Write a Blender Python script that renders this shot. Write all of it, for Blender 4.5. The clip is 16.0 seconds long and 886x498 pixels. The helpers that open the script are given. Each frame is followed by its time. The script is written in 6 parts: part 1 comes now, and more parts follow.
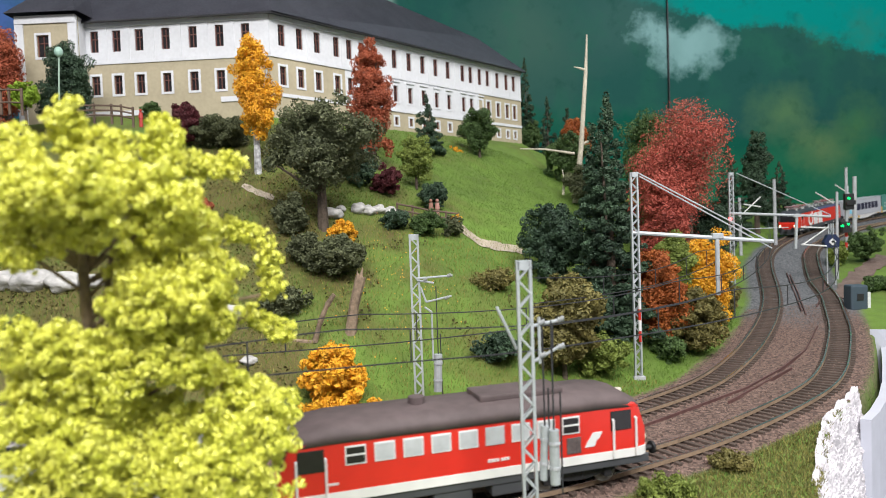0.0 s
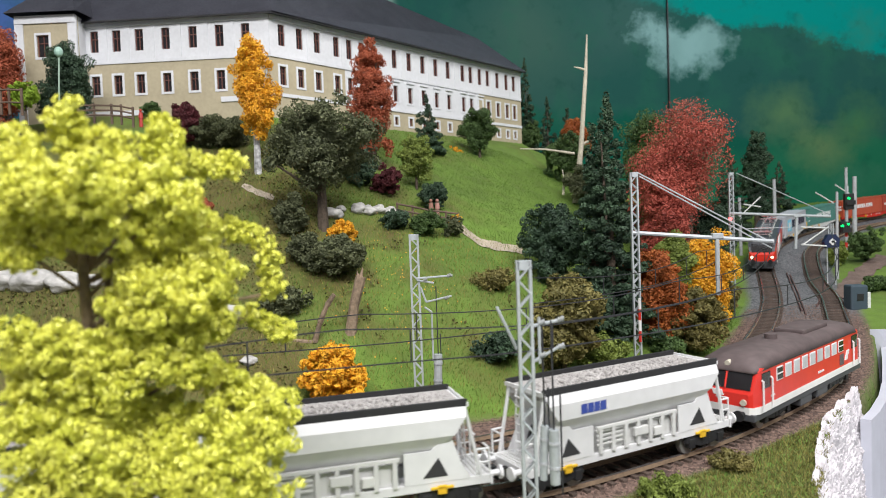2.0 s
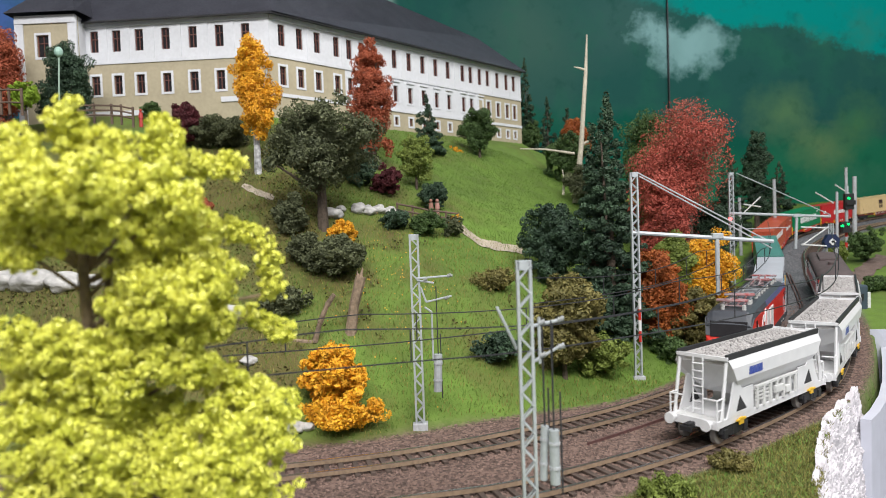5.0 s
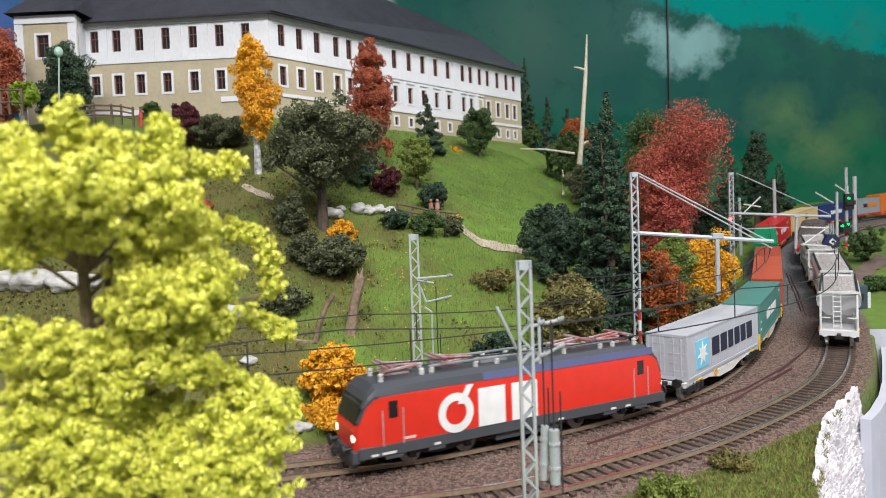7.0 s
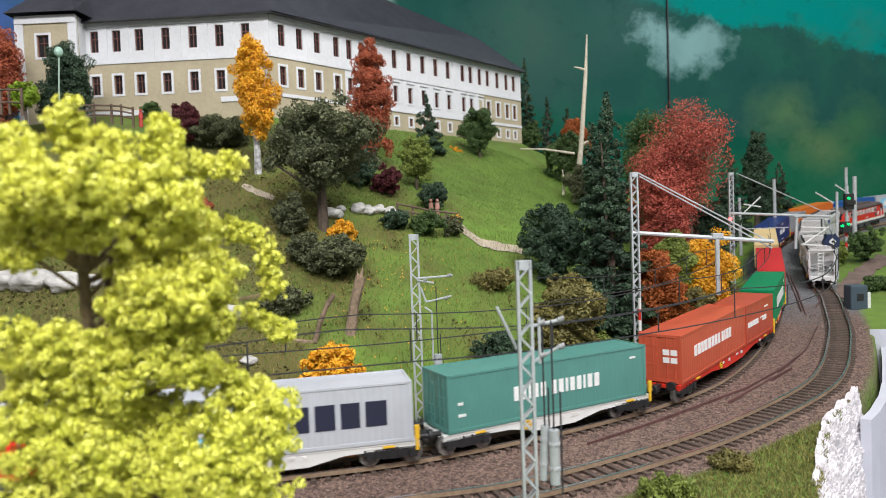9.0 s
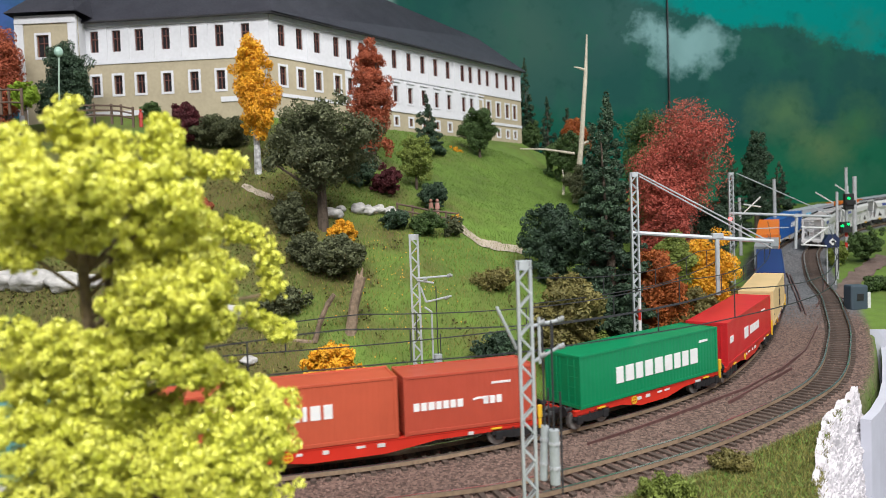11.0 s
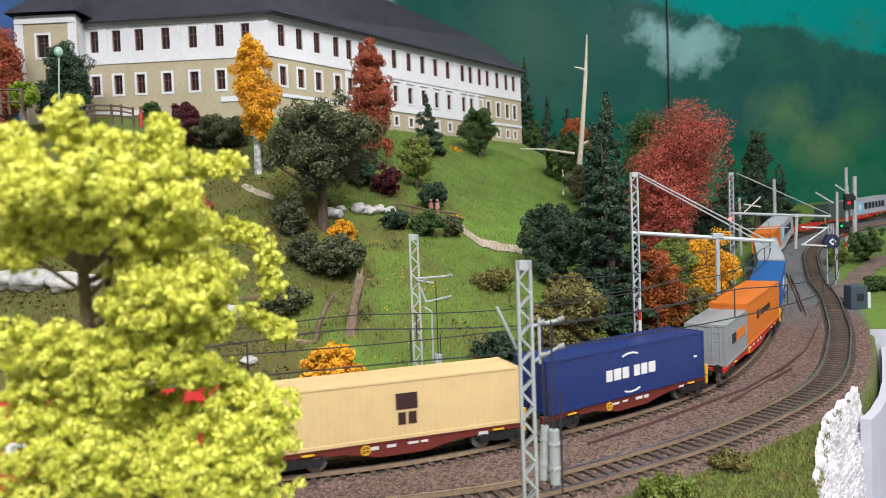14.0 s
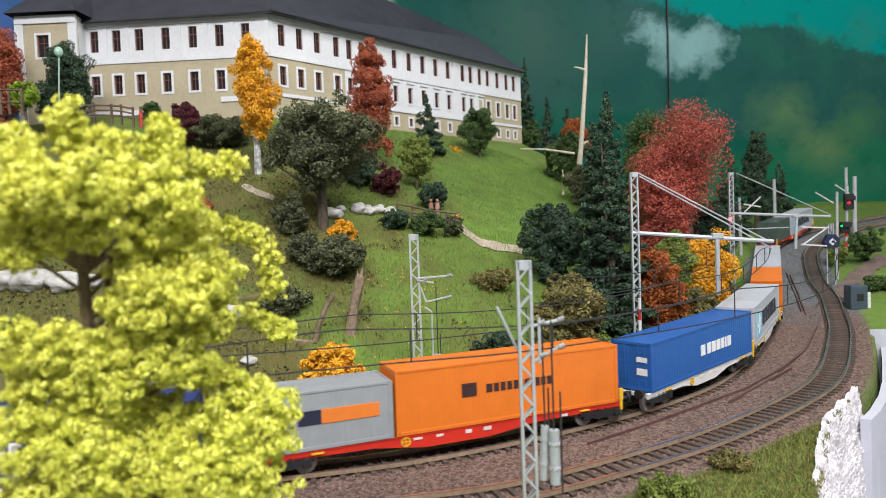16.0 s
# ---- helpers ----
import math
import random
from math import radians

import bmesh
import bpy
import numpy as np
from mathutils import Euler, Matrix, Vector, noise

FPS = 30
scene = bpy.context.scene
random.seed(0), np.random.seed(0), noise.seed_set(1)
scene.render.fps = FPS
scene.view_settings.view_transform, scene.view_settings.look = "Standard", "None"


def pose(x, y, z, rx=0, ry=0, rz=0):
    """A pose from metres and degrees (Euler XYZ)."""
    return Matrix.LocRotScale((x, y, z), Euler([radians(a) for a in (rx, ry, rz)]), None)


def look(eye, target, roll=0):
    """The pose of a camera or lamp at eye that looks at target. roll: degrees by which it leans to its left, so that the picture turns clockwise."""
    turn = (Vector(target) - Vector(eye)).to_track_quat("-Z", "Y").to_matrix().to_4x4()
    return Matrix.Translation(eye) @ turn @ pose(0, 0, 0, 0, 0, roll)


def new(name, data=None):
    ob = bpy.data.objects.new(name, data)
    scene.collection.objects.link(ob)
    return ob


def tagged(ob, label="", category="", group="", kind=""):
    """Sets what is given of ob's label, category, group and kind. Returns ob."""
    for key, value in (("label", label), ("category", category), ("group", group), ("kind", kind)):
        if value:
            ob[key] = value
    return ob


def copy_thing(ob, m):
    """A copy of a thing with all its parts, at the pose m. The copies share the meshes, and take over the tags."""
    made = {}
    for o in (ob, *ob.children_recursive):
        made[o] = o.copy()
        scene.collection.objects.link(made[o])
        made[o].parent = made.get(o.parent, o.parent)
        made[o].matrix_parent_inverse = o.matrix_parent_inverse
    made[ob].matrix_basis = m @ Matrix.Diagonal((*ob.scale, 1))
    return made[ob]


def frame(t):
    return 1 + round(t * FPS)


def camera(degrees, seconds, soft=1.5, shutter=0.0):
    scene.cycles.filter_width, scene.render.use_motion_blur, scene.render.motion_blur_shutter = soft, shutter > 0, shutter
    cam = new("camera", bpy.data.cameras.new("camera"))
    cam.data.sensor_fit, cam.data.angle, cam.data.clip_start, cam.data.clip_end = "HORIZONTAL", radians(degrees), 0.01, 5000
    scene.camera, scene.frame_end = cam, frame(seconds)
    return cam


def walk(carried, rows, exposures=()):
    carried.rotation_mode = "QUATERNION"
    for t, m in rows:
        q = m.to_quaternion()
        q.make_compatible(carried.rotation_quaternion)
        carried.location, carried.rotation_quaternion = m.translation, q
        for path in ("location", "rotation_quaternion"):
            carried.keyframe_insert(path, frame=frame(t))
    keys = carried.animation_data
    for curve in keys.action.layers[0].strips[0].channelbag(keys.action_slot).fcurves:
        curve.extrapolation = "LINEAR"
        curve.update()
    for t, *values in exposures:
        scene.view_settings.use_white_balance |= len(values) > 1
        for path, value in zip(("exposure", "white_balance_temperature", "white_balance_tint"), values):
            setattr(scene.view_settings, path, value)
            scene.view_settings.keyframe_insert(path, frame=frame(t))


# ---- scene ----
# All lengths below are millimetres of an H0 (1:87) layout; MM turns them into metres.
MM = 0.001

# ---- camera ----
cam = camera(67.66, 16.0, soft=0.65, shutter=0.22)
EYE = (0, 0, 0.1172)
VIEW = look(EYE, (0, math.cos(radians(2.15)), 0.1172 - math.sin(radians(2.15))), -2.06)
cam.data.dof.use_dof, cam.data.dof.focus_distance, cam.data.dof.aperture_fstop = True, 0.46, 17.0
walk(cam, [(0, VIEW), (16, VIEW)], exposures=[(0, 0.14), (0.6, 0.12), (1.5, 0.0), (16, 0.0)])

# ---- light ----
world = bpy.data.worlds.new("room")
world.use_nodes = True
scene.world = world
world.node_tree.nodes["Background"].inputs[0].default_value = (0.92, 0.95, 1.0, 1)
world.node_tree.nodes["Background"].inputs[1].default_value = 0.26


def ceiling_lamp(x, y, z, sx, sy, power, aim):
    d = bpy.data.lights.new("ceiling_panel_light", "AREA")
    d.shape, d.size, d.size_y, d.energy = "RECTANGLE", sx, sy, power
    d.color = (1.0, 0.98, 0.97)
    ob = new("ceiling_panel_light", d)
    ob.matrix_world = look((x, y, z), aim)
    return ob


ceiling_lamp(0.08, -0.55, 1.02, 1.2, 0.25, 28.5, (-0.05, 0.5, 0.1))
ceiling_lamp(0.75, 0.35, 1.5, 1.2, 0.25, 14.5, (0.4, 0.8, 0.0))

# ---- materials ----
MATS = {}


def mat(name, color, rough=0.6, metal=0.0, vary=0.12, scale=300.0, bump=0.0, bump_scale=None, second=None, island=0.0, obj_rand=0.0, emit=0.0):
    """Principled surface with two scales of colour noise, an optional second colour and fine relief."""
    if name in MATS:
        return MATS[name]
    m = bpy.data.materials.new(name)
    m.use_nodes = True
    nt = m.node_tree
    n, l = nt.nodes, nt.links
    bsdf = n["Principled BSDF"]
    bsdf.inputs["Roughness"].default_value = rough
    bsdf.inputs["Metallic"].default_value = metal
    tc = n.new("ShaderNodeTexCoord")
    a, b = n.new("ShaderNodeTexNoise"), n.new("ShaderNodeTexNoise")
    for node, s in ((a, scale), (b, scale * 0.13)):
        node.inputs["Scale"].default_value = s
        node.inputs["Detail"].default_value = 4
        l.new(tc.outputs["Object"], node.inputs["Vector"])
    add = n.new("ShaderNodeMath")
    add.operation = "ADD"
    l.new(a.outputs["Fac"], add.inputs[0])
    l.new(b.outputs["Fac"], add.inputs[1])
    ramp = n.new("ShaderNodeMapRange")
    ramp.inputs["From Min"].default_value, ramp.inputs["From Max"].default_value = 0.7, 1.3
    l.new(add.outputs[0], ramp.inputs["Value"])
    value = ramp.outputs[0]
    if island or obj_rand:
        src = n.new("ShaderNodeNewGeometry") if island else n.new("ShaderNodeObjectInfo")
        mix = n.new("ShaderNodeMix")
        mix.inputs[0].default_value = island or obj_rand
        l.new(value, mix.inputs[2])
        l.new(src.outputs["Random Per Island" if island else "Random"], mix.inputs[3])
        value = mix.outputs[0]
    c = n.new("ShaderNodeMix")
    c.data_type = "RGBA"
    lo = second or tuple(x * (1 - vary * 1.6) for x in color)
    hi = color if second else tuple(min(1, x * (1 + vary)) for x in color)
    c.inputs[6].default_value, c.inputs[7].default_value = (*lo, 1), (*hi, 1)
    l.new(value, c.inputs[0])
    l.new(c.outputs[2], bsdf.inputs["Base Color"])
    if bump:
        t = n.new("ShaderNodeTexNoise")
        t.inputs["Scale"].default_value = bump_scale or scale * 3
        t.inputs["Detail"].default_value = 5
        l.new(tc.outputs["Object"], t.inputs["Vector"])
        bp = n.new("ShaderNodeBump")
        bp.inputs["Strength"].default_value, bp.inputs["Distance"].default_value = bump, 0.001
        l.new(t.outputs["Fac"], bp.inputs["Height"])
        l.new(bp.outputs[0], bsdf.inputs["Normal"])
    if emit:
        bsdf.inputs["Emission Color"].default_value = (*color, 1)
        bsdf.inputs["Emission Strength"].default_value = emit
    MATS[name] = m
    return m


# ---- mesh helpers (millimetres) ----
def box(bm, x0, x1, y0, y1, z0, z1, bevel=0.0):
    m = Matrix.LocRotScale(((x0 + x1) / 2, (y0 + y1) / 2, (z0 + z1) / 2), None, (abs(x1 - x0), abs(y1 - y0), abs(z1 - z0)))
    v = bmesh.ops.create_cube(bm, size=1, matrix=m)["verts"]
    if bevel:
        e = list({e for w in v for e in w.link_edges})
        bmesh.ops.bevel(bm, geom=e, offset=bevel, segments=2, affect="EDGES", profile=0.6)
    return bm


def rod(bm, p, q, r, r2=None, seg=6):
    p, q = Vector(p), Vector(q)
    d = q - p
    m = Matrix.Translation((p + q) / 2) @ d.to_track_quat("Z", "Y").to_matrix().to_4x4()
    bmesh.ops.create_cone(bm, cap_ends=True, segments=seg, radius1=r, radius2=r if r2 is None else r2, depth=d.length, matrix=m)
    return bm


def prism(bm, outline, y0, y1):
    """A plate with that outline in x and z, from y0 to y1."""
    a = [bm.verts.new((x, y0, z)) for x, z in outline]
    b = [bm.verts.new((x, y1, z)) for x, z in outline]
    bm.faces.new(a)
    bm.faces.new(b[::-1])
    for i in range(len(a)):
        j = (i + 1) % len(a)
        bm.faces.new((a[j], a[i], b[i], b[j]))
    return bm


def loft(bm, rings, caps=True):
    """Skins closed rings of equal length."""
    rs = [[bm.verts.new(p) for p in r] for r in rings]
    n = len(rs[0])
    for a, b in zip(rs, rs[1:]):
        for i in range(n):
            bm.faces.new((a[i], a[(i + 1) % n], b[(i + 1) % n], b[i]))
    if caps:
        bm.faces.new(rs[0][::-1])
        bm.faces.new(rs[-1])
    return bm


def thing(name, label, category, group="", kind="", at=None):
    ob = new(name)
    ob.empty_display_size = 0.01
    if at is not None:
        ob.matrix_world = at
    return tagged(ob, label, category, group, kind)


def mesh_from(name, bm, material, smooth=False):
    bmesh.ops.recalc_face_normals(bm, faces=bm.faces)
    me = bpy.data.meshes.new(name)
    bmesh.ops.scale(bm, vec=(MM, MM, MM), verts=bm.verts)
    bm.to_mesh(me)
    bm.free()
    me.materials.append(material)
    if smooth:
        me.shade_smooth()
    return me


def part(name, bm, material, parent, label="", smooth=False):
    ob = new(name, mesh_from(name, bm, material, smooth))
    ob.parent = parent
    return tagged(ob, label)


def solo(name, bm, material, label, category="", group="", kind="", smooth=False):
    return tagged(new(name, mesh_from(name, bm, material, smooth)), label, category, group, kind)


def raw(name, verts, faces, material):
    me = bpy.data.meshes.new(name)
    me.from_pydata((np.asarray(verts) * MM).tolist(), [], faces)
    me.materials.append(material)
    me.update()
    return new(name, me)


def quads(n):
    return np.arange(4 * n).reshape(-1, 4).tolist()


# ---- the two tracks ----
TRACK_A = [(-900, 100, 0.0), (-400, 190, 0.0), (-150, 238, 0.0), (-22, 274, 0.0), (30, 287, 0.0), (107, 327, 0.0), (141, 349, 0.0), (210, 404, 0.0), (255, 446, 1.4), (289, 489, 3.2), (325, 544, 5.8), (366, 611, 9.0), (405, 685, 14.6), (432, 740, 22.4), (462, 815, 30.8), (500, 895, 43.3), (543, 975, 56.3), (585, 1035, 63.5), (639, 1095, 71.9), (716, 1160, 81.7), (819, 1220, 92.1), (1039, 1270, 102.1), (1319, 1290, 102.1), (4019, 1290, 102.1)]
TRACK_B = [(-900, 160, 0.0), (-500, 235, 0.0), (-250, 285, 0.0), (-75, 321, 0.0), (-27, 333, 0.0), (13, 349, 0.0), (70, 378, 0.0), (125, 413, 0.0), (181, 458, 1.8), (237, 526, 5.0), (299, 620, 9.5), (348, 704, 14.3), (372, 750, 21.5), (397, 805, 29.8), (429, 880, 41.8), (463, 950, 53.5), (508, 1020, 63.3), (564, 1090, 71.9), (621, 1150, 79.3), (706, 1220, 87.8), (779, 1270, 93.7), (893, 1330, 103.4), (1113, 1380, 113.4), (1393, 1400, 113.4), (4093, 1400, 113.4)]


def dense(points):
    p = [np.array(q, float) for q in points]
    p = [2 * p[0] - p[1]] + p + [2 * p[-1] - p[-2]]
    out = []
    for i in range(1, len(p) - 2):
        a, b, c, d = p[i - 1:i + 3]
        la, lb, lc = [np.linalg.norm(v) ** 0.5 for v in (b - a, c - b, d - c)]
        m1 = lb * ((b - a) / la - (c - a) / (la + lb) + (c - b) / lb)
        m2 = lb * ((c - b) / lb - (d - b) / (lb + lc) + (d - c) / lc)
        n = max(2, int(np.linalg.norm(c - b) / 4))
        for k in range(n):
            t = k / n
            out.append((2 * t**3 - 3 * t**2 + 1) * b + (t**3 - 2 * t**2 + t) * m1 + (3 * t**2 - 2 * t**3) * c + (t**3 - t**2) * m2)
    out = np.array(out + [p[-2]])
    for i in range(3):
        out[:, i] = np.convolve(np.pad(out[:, i], 10, "edge"), np.ones(21) / 21, "valid") if i == 2 else out[:, i]
    l = np.r_[0, np.cumsum(np.linalg.norm(np.diff(out, axis=0), axis=1))]
    d = (out[0] - out[1]) / np.linalg.norm(out[0] - out[1])
    k = np.arange(900, 0, -10.0)
    return np.r_[out[0] + k[:, None] * d, out], np.r_[-k, l]


LINE_A, LINE_B = dense(TRACK_A), dense(TRACK_B)


def on(line, s, side=0.0, up=0.0):
    """The place s along a line, moved sideways (to the right of rising s) and up."""
    o, l = line
    f = lambda u: np.array([np.interp(u, l, o[:, i]) for i in range(3)])
    t = f(s + 3) - f(s - 3)
    r = np.array([t[1], -t[0], 0.0])
    return f(s) + r / np.linalg.norm(r) * side + (0, 0, up)


def nearest(x, y, line):
    """Distance, signed to the right of rising s, height and s of the nearest place on a line."""
    o, l = line
    o, l = o[::2], l[::2]
    t = np.gradient(o[:, :2], axis=0)
    t /= np.linalg.norm(t, axis=1)[:, None]
    dist, z, s = np.empty(len(x)), np.empty(len(x)), np.empty(len(x))
    for a in range(0, len(x), 4000):
        dx = x[a:a + 4000, None] - o[None, :, 0]
        dy = y[a:a + 4000, None] - o[None, :, 1]
        i = np.argmin(dx**2 + dy**2, axis=1)
        k = np.arange(len(i))
        side = dx[k, i] * t[i, 1] - dy[k, i] * t[i, 0]
        dist[a:a + 4000] = np.sign(side) * np.hypot(dx[k, i], dy[k, i])
        z[a:a + 4000], s[a:a + 4000] = o[i, 2], l[i]
    return dist, z, s


HOUSE = np.array([(-560, 812), (-194, 780), (141, 1131), (30, 1300), (-560, 1300)], float)


def house_gap(x, y):
    d = np.full(len(x), 1e9)
    inside = np.zeros(len(x), bool)
    for i in range(len(HOUSE)):
        a, b = HOUSE[i], HOUSE[(i + 1) % len(HOUSE)]
        e = b - a
        t = np.clip(((x - a[0]) * e[0] + (y - a[1]) * e[1]) / (e @ e), 0, 1)
        d = np.minimum(d, np.hypot(x - a[0] - t * e[0], y - a[1] - t * e[1]))
        cross = ((a[1] > y) != (b[1] > y)) & (x < a[0] + (y - a[1]) * e[0] / (e[1] if e[1] else 1e-9))
        inside ^= cross
    d[inside] = 0
    return d


def smooth(v, lo, hi):
    t = np.clip((v - lo) / (hi - lo), 0, 1)
    return t * t * (3 - 2 * t)


def land(x, y):
    """Ground height, and how much of it is gravel, at places in mm."""
    x, y = np.atleast_1d(np.asarray(x, float)), np.atleast_1d(np.asarray(y, float))
    db, zb, sb = nearest(x, y, LINE_B)
    da, za, sa = nearest(x, y, LINE_A)
    inner = db < 0
    gap = np.maximum(0, -db - 46)
    gh = house_gap(x, y)
    r = gap / (gap + gh * 1.0 + 1e-6)
    hill = zb + (254 + 14 * smooth(-x, 230, 420) - zb) * r ** 0.92 - 4
    wob = np.array([noise.noise((a / 70, b / 70, 0.3)) for a, b in zip(x, y)])
    hill += wob * 7 * np.minimum(1, gap / 60) * np.minimum(1, gh / 30)
    mid = np.where(np.abs(da) < np.abs(db), za, zb) - 4
    edge = np.interp(sa, [960, 1010, 1060, 1100, 1150, 1210, 1420, 1500], [170, 95, 62, 44, 27, 21, 26, 400])
    drop = smooth(da, edge, edge + 10) * 110
    outer = za - 4 - drop + wob * 2 * smooth(da, 25, 60)
    z = np.where(inner, hill, np.where(da > 0, outer, mid))
    wide = 1 - smooth(sb, 960, 1080)
    gravel = np.where(inner, 1 - smooth(-db, 20 + 18 * wide, 30 + 20 * wide + 9 * wob), np.where(da > 0, 1 - smooth(da, 20, 27 + 7 * wob), 1.0))
    return z, np.clip(gravel, 0, 1)


def soil_shade_patch(x, y):
    """How bare and brown the hillside soil is, with tree shade painted in on the left."""
    p = np.array([noise.noise((a / 55, b / 55, 7.0)) + 0.6 * noise.noise((a / 17, b / 17, 3.0)) for a, b in zip(x, y)])
    left = smooth(-x, 10, 120) * (1 - smooth(y, 700, 800))
    return np.clip(0.15 + 0.75 * left + 0.9 * p - 0.35 * smooth(x, 0, 90), 0, 1)


def ground_z(x, y):
    return float(land(x, y)[0][0])

# ---- palette ----
WHITE_WALL = mat("white_plaster", (0.66, 0.67, 0.70), 0.85, vary=0.05, scale=250, bump=0.15)
BEIGE_WALL = mat("beige_plaster", (0.43, 0.375, 0.26), 0.88, vary=0.07, scale=250, bump=0.15)
SLATE = mat("slate_roof", (0.085, 0.088, 0.112), 0.6, vary=0.15, scale=350, bump=0.3)
DARK_PANE = mat("dark_window_pane", (0.02, 0.018, 0.02), 0.15, vary=0.1)
BROWN_FRAME = mat("brown_window_frame", (0.16, 0.06, 0.045), 0.5, vary=0.1)
STEEL_GREY = mat("grey_painted_steel", (0.46, 0.49, 0.51), 0.45, 0.2, vary=0.1, scale=500)
CONCRETE = mat("grey_concrete", (0.42, 0.43, 0.45), 0.85, vary=0.15, scale=600, bump=0.3)
RUST_RAIL = mat("rusty_rail_side", (0.36, 0.26, 0.175), 0.7, 0.3, vary=0.2, scale=500)
RAIL_TOP = mat("bright_rail_head", (0.55, 0.52, 0.52), 0.25, 0.9, vary=0.08, scale=700)
SLEEPER = mat("brown_sleeper", (0.085, 0.06, 0.048), 0.75, vary=0.25, scale=500, bump=0.3, obj_rand=0.35)
WIRE = mat("dark_wire", (0.05, 0.05, 0.055), 0.5, 0.4, vary=0.1)
BLACK = mat("black_running_gear", (0.018, 0.018, 0.02), 0.55, vary=0.25, scale=500)
WHEEL = mat("dark_wheel_steel", (0.30, 0.29, 0.28), 0.4, 0.6, vary=0.2)
ROCK_WHITE = mat("white_plaster_rock", (0.62, 0.59, 0.62), 0.8, vary=0.15, scale=200, bump=0.8, bump_scale=350)
BARK = mat("brown_bark", (0.10, 0.075, 0.055), 0.9, vary=0.3, scale=500, bump=0.8)
BIRCH = mat("birch_bark", (0.70, 0.70, 0.70), 0.8, vary=0.1, scale=260, second=(0.06, 0.06, 0.06))
DEADWOOD = mat("pale_dead_wood", (0.55, 0.50, 0.40), 0.85, vary=0.2, scale=400, bump=0.5)
FENCE_WOOD = mat("weathered_fence_wood", (0.14, 0.095, 0.07), 0.85, vary=0.25, scale=500, bump=0.4)


def foliage(name, color, other, rough=0.7):
    return mat(name, color, rough, vary=0.2, scale=150, second=other, island=0.36)


# ---- ground ----
def ground_material():
    m = mat("grass_and_gravel", (0.135, 0.235, 0.030), 0.9, vary=0.2, scale=55, bump=0.7, bump_scale=900, second=(0.085, 0.135, 0.020))
    nt = m.node_tree
    n, l = nt.nodes, nt.links
    bsdf = n["Principled BSDF"]
    grass = bsdf.inputs["Base Color"].links[0].from_socket
    tc = n.new("ShaderNodeTexCoord")
    vor = n.new("ShaderNodeTexVoronoi")
    vor.inputs["Scale"].default_value = 620
    l.new(tc.outputs["Object"], vor.inputs["Vector"])
    stone = n.new("ShaderNodeMix")
    stone.data_type = "RGBA"
    stone.inputs[6].default_value, stone.inputs[7].default_value = (0.050, 0.031, 0.025, 1), (0.215, 0.140, 0.112, 1)
    sep = n.new("ShaderNodeSeparateColor")
    l.new(vor.outputs["Color"], sep.inputs[0])
    l.new(sep.outputs[0], stone.inputs[0])
    att = n.new("ShaderNodeAttribute")
    att.attribute_name = "gravel"
    mix = n.new("ShaderNodeMix")
    mix.data_type = "RGBA"
    l.new(att.outputs["Fac"], mix.inputs[0])
    soil = n.new("ShaderNodeAttribute")
    soil.attribute_name = "earth"
    turf = n.new("ShaderNodeMix")
    turf.data_type = "RGBA"
    # brown soil tint that also carries the painted shade of the left slope
    turf.inputs[7].default_value = (0.105, 0.090, 0.024, 1)
    l.new(soil.outputs["Fac"], turf.inputs[0])
    l.new(grass, turf.inputs[6])
    l.new(turf.outputs[2], mix.inputs[6])
    l.new(stone.outputs[2], mix.inputs[7])
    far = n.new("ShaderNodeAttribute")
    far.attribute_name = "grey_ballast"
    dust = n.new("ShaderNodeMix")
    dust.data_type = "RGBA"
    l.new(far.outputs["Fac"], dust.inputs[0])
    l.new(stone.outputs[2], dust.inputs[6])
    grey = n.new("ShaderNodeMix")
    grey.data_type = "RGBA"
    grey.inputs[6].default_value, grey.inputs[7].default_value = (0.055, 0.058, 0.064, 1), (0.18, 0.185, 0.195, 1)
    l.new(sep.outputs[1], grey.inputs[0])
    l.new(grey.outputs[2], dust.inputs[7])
    l.new(dust.outputs[2], mix.inputs[7])
    l.new(mix.outputs[2], bsdf.inputs["Base Color"])
    return m


def build_ground():
    xs = np.unique(np.r_[np.arange(-1840, -1000, 60), np.arange(-1000, -300, 20), np.arange(-300, 520, 5), np.arange(520, 1000, 10), np.arange(1000, 1801, 40), np.arange(1900, 4201, 100)])
    ys = np.unique(np.r_[np.arange(-150, 20, 34), np.arange(20, 220, 10), np.arange(220, 720, 5), np.arange(720, 1300, 10), np.arange(1300, 1701, 25)])
    gx, gy = np.meshgrid(xs, ys)
    z, g = land(gx.ravel(), gy.ravel())
    v = np.c_[gx.ravel(), gy.ravel(), z]
    nx = len(xs)
    i = (np.arange(len(ys) - 1)[:, None] * nx + np.arange(nx - 1)[None]).ravel()
    f = np.c_[i, i + 1, i + nx + 1, i + nx].tolist()
    ob = raw("ground", v, f, ground_material())
    a = ob.data.attributes.new("gravel", "FLOAT", "POINT")
    a.data.foreach_set("value", g.astype(np.float32))
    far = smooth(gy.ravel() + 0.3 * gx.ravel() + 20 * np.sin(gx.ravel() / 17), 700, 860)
    a = ob.data.attributes.new("earth", "FLOAT", "POINT")
    a.data.foreach_set("value", soil_shade_patch(gx.ravel(), gy.ravel()).astype(np.float32))
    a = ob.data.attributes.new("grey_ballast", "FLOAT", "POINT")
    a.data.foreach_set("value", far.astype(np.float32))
    ob.data.shade_smooth()
    return tagged(ob, "grassy model hillside with brown gravel beside the tracks", "ground", kind="structure")


build_ground()


